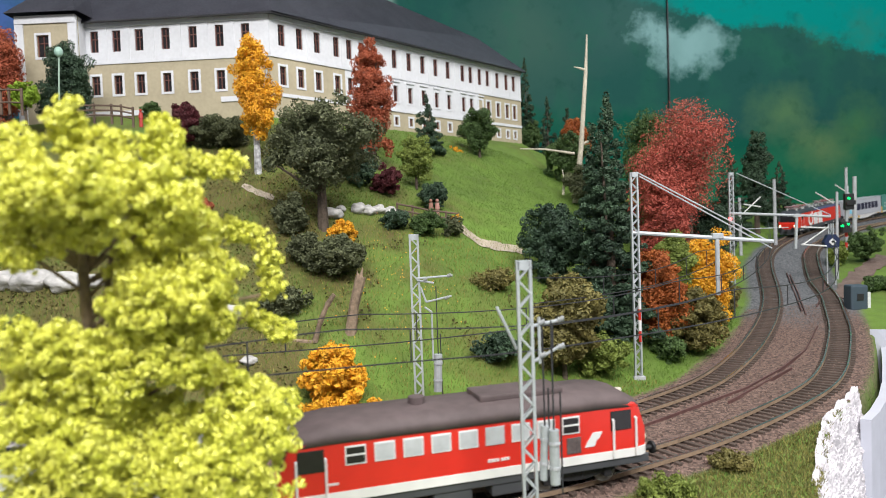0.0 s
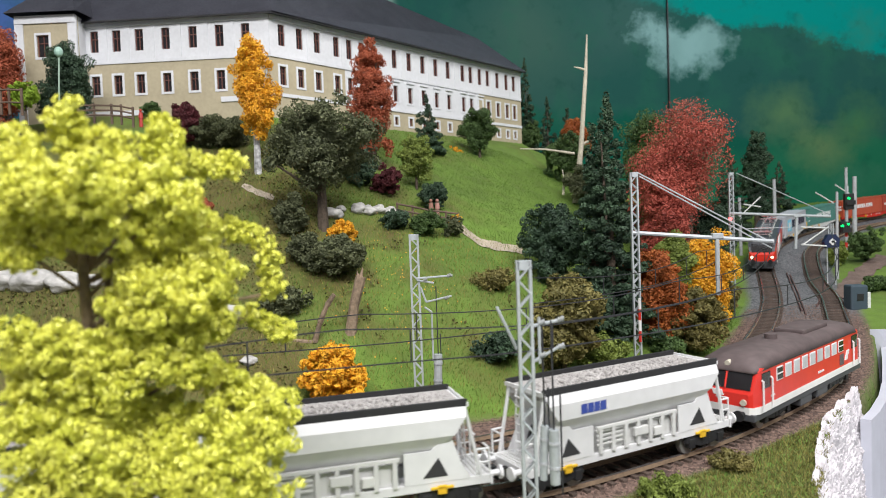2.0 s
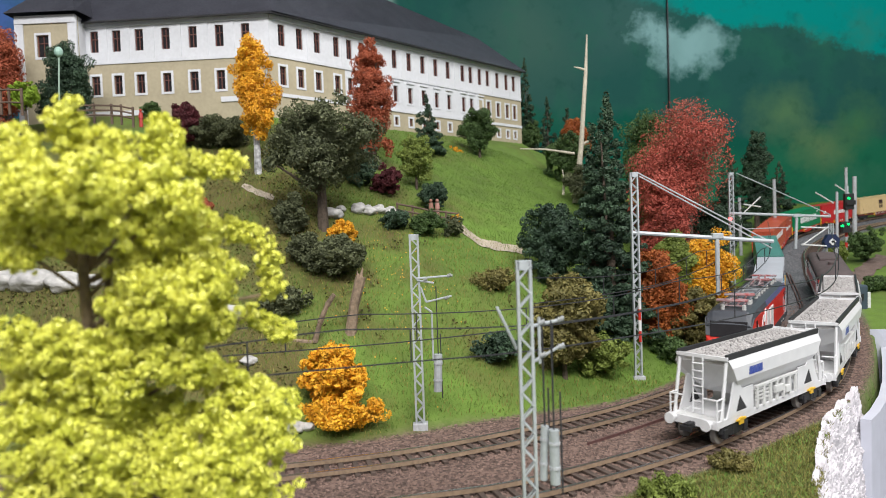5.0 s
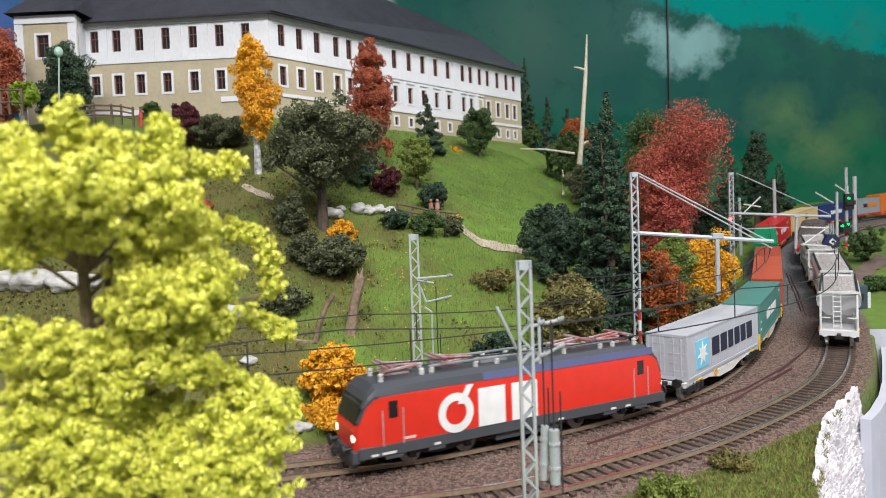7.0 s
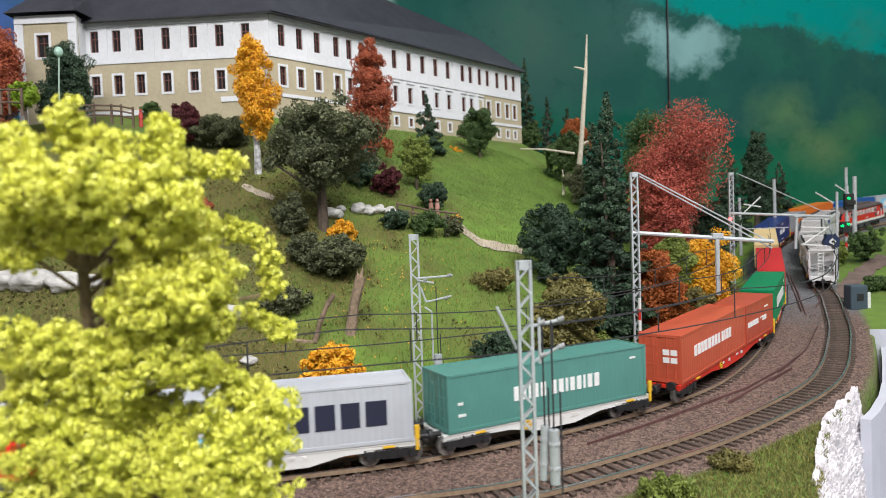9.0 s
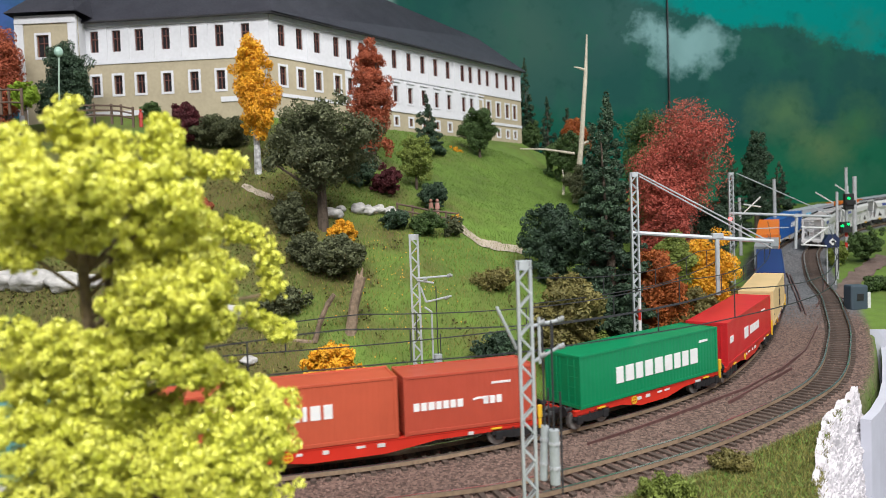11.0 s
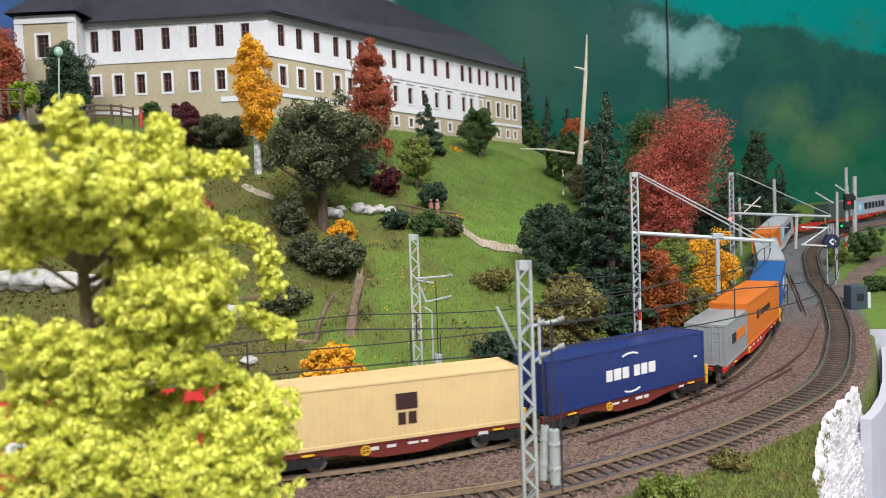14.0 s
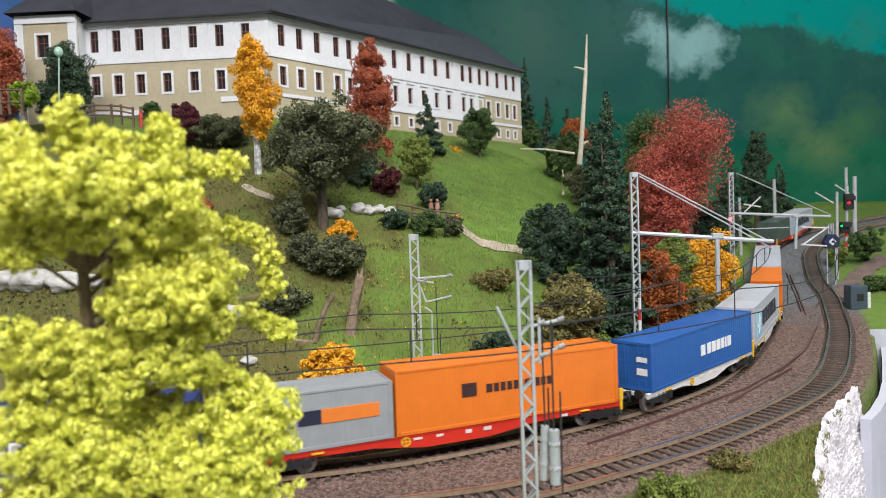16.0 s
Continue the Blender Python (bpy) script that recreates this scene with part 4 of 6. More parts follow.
    back = [Vector((-540, 1150, ZE)), Vector((c[0] - 110, c[1] + 260, ZE)), Vector((f[0] - 140, f[1] + 140, ZE))]
    eave[0] = Vector((-470, 786, ZE))
    bm = bmesh.new()
    rows = [[bm.verts.new(v) for v in r] for r in (eave, ridge, back)]
    for r0, r1 in zip(rows, rows[1:]):
        for i in range(2):
            bm.faces.new((r0[i], r0[i + 1], r1[i + 1], r1[i]))
    bm.faces.new((rows[0][2], rows[2][2], rows[1][2]))
    bmesh.ops.solidify(bm, geom=bm.faces, thickness=2.5)
    part("roof", bm, SLATE, top, "dark blue-grey slate roof")
    bm = bmesh.new()
    e0 = [Vector((-488, 757, ZE + 4)), Vector((-404, 755, ZE + 4)), Vector((-399, 810, ZE + 4)), Vector((-488, 860, ZE + 4))]
    pk = [Vector((-438, 800, ZE + 58)), Vector((-428, 850, ZE + 62))]
    v = [bm.verts.new(p) for p in e0 + pk]
    for q in ((0, 1, 4), (1, 2, 5, 4), (2, 3, 5), (3, 0, 4, 5)):
        bm.faces.new([v[i] for i in q])
    bmesh.ops.solidify(bm, geom=bm.faces, thickness=2)
    part("wing_roof", bm, SLATE, top, "dark hipped slate roof of the wing")
    # closing walls at the back and far end
    wall_run(top, "wall", WHITE_WALL, f, (f[0] - 140, f[1] + 140), ZB - 40, ZE, [])
    wall_run(top, "wall", WHITE_WALL, (f[0] - 140, f[1] + 140), (c[0] - 110, c[1] + 260), ZB - 40, ZE, [])
    bm = bmesh.new()
    rod(bm, Vector((c[0] + 6, c[1] - 10, ZE - 1)), Vector((f[0] + 8, f[1] - 6, ZE - 1)), 1.3, seg=8)
    rod(bm, Vector((c[0] + 6, c[1] - 10, ZE - 1)), Vector((-468, 786, ZE - 1)), 1.3, seg=8)
    part("gutter", bm, mat("dark_gutter", (0.06, 0.06, 0.065), 0.5, 0.4), top)
    return top


LONG_U = [17.0, 42.2, 68.0, 97.6, 118.4, 139.1, 160.4, 197.3, 225.2, 252.2, 279.1, 305.8, 338.8, 357.3, 379.1, 398.6, 423.1, 446.9, 466.8]
SHORT_U = [28.1, 59.3, 91.2, 124.0, 156.2, 183.8, 210.9]
build_house()


# ---- trees and bushes ----
def leaf_cloud(rng, lobes, count, size, flat=0.5):
    """Small folded leaf clumps over the surfaces of ellipsoid lobes (x, y, z, rx, ry, rz); returns verts and quads."""
    lobes = np.array(lobes, float)
    area = (lobes[:, 3] * lobes[:, 4] + lobes[:, 4] * lobes[:, 5] + lobes[:, 3] * lobes[:, 5])
    pick = rng.choice(len(lobes), count, p=area / area.sum())
    d = rng.normal(size=(count, 3))
    d /= np.linalg.norm(d, axis=1)[:, None]
    rad = 1.10 - 0.34 * rng.random(count) ** 1.2
    c = lobes[pick, :3] + d * lobes[pick, 3:] * rad[:, None]
    nrm = d + rng.normal(size=(count, 3)) * 0.5
    nrm /= np.linalg.norm(nrm, axis=1)[:, None]
    t = np.cross(nrm, rng.normal(size=(count, 3)))
    t /= np.linalg.norm(t, axis=1)[:, None]
    b = np.cross(nrm, t)
    s = size * rng.uniform(0.55, 1.25, count)[:, None]
    lift = nrm * s * rng.uniform(0.1, 0.6, count)[:, None]
    v = np.stack([c - t * s, c - b * s * 0.5 + lift, c + t * s, c + b * s * 0.5 - lift * 0.4], 1).reshape(-1, 3)
    return v


def ragged(rng, lobes, k):
    """Breaks each lobe into small clumps with gaps between them."""
    out = []
    for x, y, z, a, b, c in lobes:
        for i in range(k):
            d = rng.normal(size=3)
            d /= np.linalg.norm(d)
            q, f = rng.uniform(0.40, 0.95), rng.uniform(0.34, 0.60)
            out.append((x + d[0] * a * q, y + d[1] * b * q, z + d[2] * c * q, a * f, b * f, c * f))
    return out


def lobes_round(rng, w, h, z0, n, r):
    """Lobes filling an uneven rounded crown of width w and height h over z0."""
    out = []
    u = rng.normal(size=(5, 3)) * 1.6
    ph = rng.random(5) * 6.3
    for i in range(n):
        zc = 1 - 2 * (i + 0.5) / n
        a = i * 2.39996 + rng.normal() * 0.25
        rr = math.sqrt(1 - zc * zc)
        p = np.array([rr * math.cos(a), rr * math.sin(a), zc]) * (rng.uniform(0.58, 1.10) if i % 4 else rng.uniform(0.1, 0.6))
        p = p * (1 + 0.11 * np.sin(u @ p + ph).sum())
        k = rng.uniform(0.5, 1.25)
        out.append((p[0] * (w / 2 - r * 0.8), p[1] * (w / 2 - r * 0.8), z0 + h / 2 + p[2] * (h / 2 - r * 0.7), r * k, r * k, r * k * rng.uniform(0.75, 1.0)))
    return out


def lobes_conifer(rng, w, h, z0):
    out = []
    levels = max(9, int(h / 6.5))
    for i in range(levels):
        q = i / levels
        rr = w / 2 * (1 - q) ** 0.85
        n = max(3, int(12 * (1 - q)))
        for k in range(n):
            a = rng.random() * 6.3
            m = rr * rng.uniform(0.4, 0.95)
            out.append((math.cos(a) * m, math.sin(a) * m, z0 + h * q - rr * 0.12, rr * 0.27 + 1.6, rr * 0.27 + 1.6, h / levels * 0.7))
    out.append((0, 0, z0 + h * 0.97, 2.2, 2.2, h * 0.05))
    return out


def tree(name, label, at, height, width, leaf, kind="round", trunk=0.25, bark=None, seed=1, density=1.0, size=2.0, lean=0.0, category="tree", group=""):
    """A tapered trunk with limbs and a crown of small leaf clumps; at: foot on the ground, mm."""
    rng = np.random.default_rng(seed)
    top = thing(name, label, category, group, at=Matrix.Translation(Vector(at) * MM))
    bark = bark or BARK
    z0 = height * trunk
    crown_h = height - z0
    if kind == "conifer":
        lobes = lobes_conifer(rng, width, crown_h, z0)
    elif kind == "column":
        lobes = []
        for i in range(int(34 + height / 3)):
            q = rng.random()
            rr = width / 2 * (0.28 + 0.72 * math.sin(math.pi * (0.16 + 0.8 * q)) ** 0.8) * rng.uniform(0.7, 1.1)
            a = rng.random() * 6.3
            m = rr * rng.uniform(0.15, 0.72)
            k = rr * rng.uniform(0.26, 0.42)
            lobes.append((math.cos(a) * m, math.sin(a) * m, z0 + crown_h * (0.04 + 0.9 * q), k, k, k * rng.uniform(0.8, 1.5)))
    else:
        lobes = lobes_round(rng, width, crown_h, z0, int(38 + width / 2.5), max(width, crown_h) * 0.135)
        if kind == "fan":
            lobes = [(-0.5 * width + (l[0] + 0.5 * width) * (0.45 + 0.62 * (l[2] - z0) / crown_h), l[1], l[2] + 0.16 * l[0], *l[3:]) for l in lobes]
    if name == "oak_tree":
        lobes = [l for l in lobes if l[2] > z0 + 0.22 * crown_h or abs(l[0]) > width * 0.24]
    if kind != "bush":
        bm = bmesh.new()
        r0 = 1.5 * height * 0.028 if name == "oak_tree" else max(1.2, height * 0.028)
        p = Vector((0, 0, -3))
        q = Vector((lean, 0, z0 + crown_h * 0.45))
        rod(bm, p, (p + q) / 2 + Vector((lean * 0.2, 0, 0)), r0, r0 * 0.75, 8)
        rod(bm, (p + q) / 2 + Vector((lean * 0.2, 0, 0)), q, r0 * 0.75, r0 * 0.45, 8)
        for k in rng.choice(len(lobes), min(9, len(lobes)), replace=False):
            e = Vector(lobes[k][:3])
            s = Vector((lean * 0.6, 0, z0 + (crown_h * 0.35) * rng.random()))
            rod(bm, s, e, r0 * 0.4, r0 * 0.12, 5)
        part("trunk", bm, bark, top)
    lobes = ragged(rng, lobes, 3 if kind == "conifer" else 12 if kind == "fan" else 6)
    tot = sum(l[3] * l[4] + l[4] * l[5] + l[3] * l[5] for l in lobes) * 4.2
    size *= 0.66
    n = int(min(42000, 1.25 * density * tot / (size * size)))
    v = leaf_cloud(rng, lobes, n, size)
    ob = raw("crown", v, quads(n), leaf)
    ob.parent = top
    return top


F_OLIVE = foliage("dark_olive_foliage", (0.15, 0.165, 0.075), (0.035, 0.045, 0.02))
F_DARK = foliage("dark_green_foliage", (0.060, 0.115, 0.055), (0.012, 0.028, 0.018))
F_GREEN = foliage("mid_green_foliage", (0.09, 0.16, 0.035), (0.03, 0.06, 0.018))
F_LIGHT = foliage("light_green_foliage", (0.24, 0.30, 0.05), (0.10, 0.14, 0.025))
F_LIME = foliage("lime_green_foliage", (0.92, 0.89, 0.19), (0.60, 0.64, 0.065), 0.36)
F_FRESH = foliage("fresh_green_foliage", (0.36, 0.52, 0.04), (0.17, 0.28, 0.02))
F_YELLOW = foliage("yellow_autumn_foliage", (0.92, 0.52, 0.025), (0.60, 0.26, 0.012))
F_ORANGE = foliage("orange_autumn_foliage", (0.50, 0.15, 0.025), (0.26, 0.06, 0.015))
F_RUST = foliage("rust_red_foliage", (0.50, 0.13, 0.055), (0.22, 0.045, 0.02))
F_RED = foliage("red_autumn_foliage", (0.52, 0.11, 0.07), (0.20, 0.03, 0.022))
F_STRAW = foliage("straw_olive_foliage", (0.26, 0.22, 0.06), (0.09, 0.085, 0.025))
F_WINE = foliage("wine_red_foliage", (0.11, 0.014, 0.018), (0.045, 0.006, 0.010))

TREES = [
    ('birch_tree', 'yellow autumn birch with a white trunk on the slope', (-176, 642, 172), 136, 55, F_YELLOW, 'column', 0.26, BIRCH, 1.10, 1.7),
    ('oak_tree', 'broad dark olive oak on the hillside', (-101, 562, 117), 119, 100, F_OLIVE, 'round', 0.20, None, 1.20, 2.1),
    ('autumn_tree', 'tall rust-red autumn tree before the white building', (-73, 732, 186), 144, 63, F_RUST, 'column', 0.10, None, 1.10, 1.8),
    ('fir_tree', 'small dark fir beside the building', (-15, 856, 208), 77, 45, F_DARK, 'conifer', 0.06, None, 1.20, 1.6),
    ('young_tree', 'young green tree on the grass bank', (56, 924, 205), 77, 63, F_GREEN, 'round', 0.10, None, 1.10, 1.8),
    ('young_tree', 'light green young tree by the path', (-25, 690, 152), 62, 40, F_LIGHT, 'round', 0.18, None, 0.60, 1.8),
    ('dark_red_bush', 'round wine-red bush by the path', (-53, 652, 146), 31, 33, F_WINE, 'bush', 0.00, None, 1.10, 1.6),
    ('green_bush', 'dark green bush by the path fence', (-6, 654, 131), 33, 30, F_DARK, 'bush', 0.00, None, 1.10, 1.6),
    ('round_tree', 'small light green tree behind the bank', (165, 1180, 226), 73, 48, F_GREEN, 'round', 0.20, None, 1.00, 1.8),
    ('fir_tree', 'dark fir beside the end of the building', (165, 1250, 215), 204, 53, F_DARK, 'conifer', 0.05, None, 1.10, 2.2),
    ('fir_tree', 'dark fir before the backdrop', (213, 1300, 197), 160, 56, F_DARK, 'conifer', 0.05, None, 1.10, 2.2),
    ('fir_tree', 'dark fir before the backdrop', (251, 1300, 187), 149, 67, F_DARK, 'conifer', 0.05, None, 1.10, 2.2),
    ('autumn_tree', 'small rust-red tree behind the dead trunk', (227, 1100, 197), 95, 56, F_ORANGE, 'round', 0.15, None, 1.00, 2.0),
    ('olive_tree', 'olive green tree behind the dead trunk', (185, 974, 170), 74, 58, F_GREEN, 'round', 0.15, None, 1.00, 2.0),
    ('olive_tree', 'olive tree behind the dead trunk', (187, 880, 133), 60, 41, F_OLIVE, 'round', 0.10, None, 1.00, 2.0),
    ('spruce_tree', 'tall grey-green spruce beside the railway', (136, 536, 25), 192, 69, F_DARK, 'conifer', 0.03, None, 1.00, 2.3),
    ('spruce_tree', 'dark spruce at the foot of the bank', (125, 545, 34), 162, 42, F_DARK, 'conifer', 0.03, None, 1.00, 2.3),
    ('dark_tree', 'dense dark green tree on the bank', (99, 580, 60), 79, 59, F_DARK, 'round', 0.05, None, 1.10, 2.0),
    ('olive_tree', 'yellowish olive tree beside the track', (82, 458, 7), 73, 49, F_STRAW, 'round', 0.06, None, 0.90, 2.2),
    ('green_bush', 'light green bush at the foot of the spruce', (109, 470, 3), 32, 37, F_LIGHT, 'bush', 0.00, None, 0.70, 1.8),
    ('green_bush', 'dark green bush with pale tips on the bank', (37, 454, 21), 21, 35, F_DARK, 'bush', 0.00, None, 0.80, 1.8),
    ('autumn_tree', 'large broad red autumn tree beside the railway', (284, 760, 45), 204, 124, F_RED, 'fan', 0.14, None, 1.30, 2.0),
    ('autumn_tree', 'lower red branches of a smaller autumn tree', (236, 700, 45), 112, 50, F_RED, 'round', 0.10, None, 1.20, 2.0),
    ('orange_bush', 'orange-red autumn bush under the red tree', (173, 544, 11), 86, 58, F_ORANGE, 'bush', 0.00, None, 0.80, 1.9),
    ('yellow_bush', 'golden yellow bush beside the railway', (255, 640, 6), 99, 49, F_YELLOW, 'bush', 0.00, None, 0.80, 1.9),
    ('olive_bush', 'mixed olive bush beside the railway', (204, 546, -0), 56, 51, F_STRAW, 'bush', 0.00, None, 0.90, 1.9),
    ('olive_bush', 'dark olive bush behind the orange bush', (171, 584, 28), 60, 40, F_OLIVE, 'bush', 0.00, None, 0.90, 1.9),
    ('olive_bush', 'straw-coloured bush beside the railway', (272, 650, 5), 72, 33, F_STRAW, 'bush', 0.00, None, 0.90, 1.9),
    ('olive_bush', 'dark bush at the foot of the spruce', (110, 510, 24), 43, 48, F_DARK, 'bush', 0.00, None, 0.90, 1.9),
    ('straw_bush', 'straw-coloured undergrowth on the bank', (42, 532, 59), 22, 36, F_STRAW, 'bush', 0.00, None, 0.35, 1.7),
    ('dark_bush', 'dark undergrowth on the shaded slope', (-124, 548, 108), 38, 36, F_OLIVE, 'bush', 0.00, None, 0.90, 1.8),
    ('dark_bush', 'dark undergrowth on the shaded slope', (-113, 456, 58), 22, 39, F_OLIVE, 'bush', 0.00, None, 0.40, 1.8),
    ('light_bush', 'pale green bush under the red tree', (221, 640, 25), 86, 49, F_LIGHT, 'bush', 0.00, None, 0.80, 1.9),
    ('green_bush', 'low pale green bush by the mast', (176, 526, 1), 22, 31, F_GREEN, 'bush', 0.00, None, 0.70, 1.6),
    ('dark_tree', 'dark tree before the painted backdrop', (562, 1180, 81), 192, 66, F_DARK, 'column', 0.12, None, 1.10, 2.6),
    ('fir_tree', 'dark fir behind the tracks', (477, 1100, 80), 152, 75, F_DARK, 'conifer', 0.04, None, 1.10, 2.6),
    ('fir_tree', 'dark fir behind the tracks', (638, 1250, 88), 124, 75, F_DARK, 'conifer', 0.04, None, 1.10, 2.6),
    ('dark_tree', 'dark green tree behind the red tree', (284, 900, 95), 175, 69, F_GREEN, 'round', 0.10, None, 1.00, 2.4),
    ('fir_tree', 'dark grey-green spruce behind the bank', (206, 820, 101), 164, 77, F_DARK, 'conifer', 0.05, None, 1.00, 2.4),
    ('yellow_bush', 'golden yellow autumn bush beside the track', (-68, 390, 10), 41, 44, F_YELLOW, 'bush', 0.00, None, 1.10, 2.2),
    ('low_yellow_bush', 'trailing yellow-brown undergrowth beside the track', (-64, 378, 1), 19, 48, F_YELLOW, 'bush', 0.00, None, 0.45, 1.6),
    ('olive_bush', 'olive bush on the hillside', (-84, 500, 79), 32, 49, F_OLIVE, 'bush', 0.00, None, 1.00, 1.8),
    ('olive_bush', 'darker olive bush on the hillside', (-107, 510, 89), 30, 35, F_OLIVE, 'bush', 0.00, None, 0.90, 1.8),
    ('orange_bush', 'small orange bush on the hillside', (-83, 544, 103), 20, 26, F_YELLOW, 'bush', 0.00, None, 1.00, 1.6),
    ('dark_red_bush', 'spiky wine-red bush below the building', (-266, 700, 205), 49, 45, F_WINE, 'bush', 0.00, None, 1.00, 1.8),
    ('dark_red_bush', 'rust-red bush behind the lime tree', (-199, 540, 116), 40, 23, F_RUST, 'bush', 0.00, None, 1.00, 1.8),
    ('dark_tree', 'dark green tree before the building', (-402, 730, 228), 104, 57, F_DARK, 'round', 0.08, None, 1.10, 2.0),
    ('lime_bush', 'bright lime bush by the wooden fence', (-433, 700, 213), 70, 36, F_FRESH, 'round', 0.55, None, 1.00, 1.6),
    ('autumn_tree', 'dark red tree at the edge of the terrace', (-468, 720, 222), 125, 37, F_RUST, 'round', 0.10, None, 1.00, 2.0),
    ('green_bush', 'green bush below the wooden fence', (-333, 776, 249), 24, 27, F_GREEN, 'bush', 0.00, None, 0.80, 1.6),
    ('hedge_bush', 'dark hedge bush along the path fence', (-41, 586, 113), 19, 30, F_DARK, 'bush', 0.00, None, 0.80, 1.6),
    ('hedge_bush', 'mixed green hedge bush along the path fence', (-14, 592, 107), 25, 35, F_GREEN, 'bush', 0.00, None, 0.80, 1.6),
    ('hedge_bush', 'brownish hedge bush along the path fence', (11, 610, 106), 19, 21, F_OLIVE, 'bush', 0.00, None, 0.80, 1.6),
    ('dark_bush', 'dark bush below the oak', (-78, 656, 157), 37, 39, F_DARK, 'bush', 0.00, None, 0.80, 1.8),
    ('dark_bush', 'dark undergrowth below the building', (-231, 702, 206), 33, 66, F_OLIVE, 'bush', 0.00, None, 0.80, 1.8),
    ('green_bush', 'low pale green bush on the near embankment', (86, 280, -5), 9, 15, F_LIGHT, 'bush', 0.00, None, 0.35, 1.0),
    ('green_bush', 'pale flowering bush on the near embankment', (94, 278, -5), 12, 21, F_LIGHT, 'bush', 0.00, None, 0.50, 1.1),
    ('grass_bush', 'yellowish tuft on the near embankment', (133, 310, -5), 10, 21, F_STRAW, 'bush', 0.00, None, 0.50, 1.2),
    ('green_bush', 'green bush beside the signal', (574, 900, 44), 46, 46, F_GREEN, 'bush', 0.00, None, 0.90, 1.8),
    ('green_bush', 'yellow flowering bush by the signal', (536, 900, 41), 34, 38, F_LIGHT, 'bush', 0.00, None, 0.70, 1.6),
    ('yellow_bush', 'small yellow flowering bush by the building', (19, 915, 203), 20, 22, F_YELLOW, 'bush', 0.00, None, 0.80, 1.4),
    ('yellow_bush', 'tiny yellow flowers at the path fence', (12, 628, 114), 13, 12, F_YELLOW, 'bush', 0.00, None, 0.70, 1.1),
    ('dark_bush', 'dark green shrub behind the yellow bush', (326, 830, 50), 92, 84, F_DARK, 'bush', 0.00, None, 0.90, 2.2),
    ('dark_bush', 'dark shrub beside the far portal', (372, 960, 62), 70, 64, F_DARK, 'bush', 0.00, None, 0.90, 2.2),
    ('green_bush', 'green bush behind the relay box', (504, 760, 22), 19, 39, F_GREEN, 'bush', 0.00, None, 0.90, 1.8),
]
for i, (name, label, at_, hgt, wid, leaf, kind, trunk, bk, dens, size) in enumerate(TREES):
    tree(name, label, at_, hgt, wid, leaf, kind, trunk, bk, seed=i + 3, density=dens, size=size, category="bush" if "bush" in name else "tree")


# ---- the lime-green tree close to the viewer ----
# boughs of the near tree: x and z of both ends, depth and radius, from the foot of the trunk
UPPER_BOUGHS = [(35, 153, 35, 143, -25, 4.2), (23, 146, 30, 140, -30, 4.7), (43, 146, 48, 142, -25, 3.7), (56, 149, 57, 140, -18, 4.4), (59, 140, 74, 139, -10, 3.1), (28, 134, 48, 133, -35, 6.4), (45, 135, 65, 131, -25, 5.9), (23, 123, 50, 124, -25, 5.1), (53, 123, 60, 125, -22, 4.9), (64, 123, 76, 119, 0, 3.2), (78, 116, 78, 103, 0, 3.1), (46, 113, 67, 108, -18, 7.1)]
LOWER_BOUGHS = [(57, 99, 68, 97, -10, 5.2), (71, 97, 82, 91, 0, 3.1), (18, 96, 40, 92, -25, 5.6), (40, 95, 61, 88, -20, 6.4), (15, 82, 29, 82, -20, 4.4), (34, 82, 41, 74, -20, 5.8), (54, 82, 66, 82, -5, 3.8), (19, 68, 44, 65, -25, 6.8), (18, 55, 49, 55, -25, 6.3), (64, 69, 77, 60, -8, 8.1), (57, 57, 76, 52, -12, 9.4), (54, 55, 57, 53, -18, 5.9)]

INNER_BOUGHS = [(42, 75, 56, 70, -10, 5.5), (45, 63, 57, 62, -14, 5.7), (38, 69, 47, 67, -14, 4.5), (50, 110, 66, 104, -24, 5.0), (46, 104, 58, 100, -24, 4.4), (23, 129, 49, 129, -30, 4.9), (17, 118, 27, 117, -25, 3.4), (47, 119, 67, 115, -15, 6.0), (44, 102, 60, 95, -18, 5.9), (22, 88, 47, 83, -22, 5.2), (47, 92, 60, 86, -15, 5.4), (17, 75, 33, 73, -24, 5.1), (68, 75, 81, 68, -4, 6.4), (57, 120, 65, 123, -18, 4.4)]


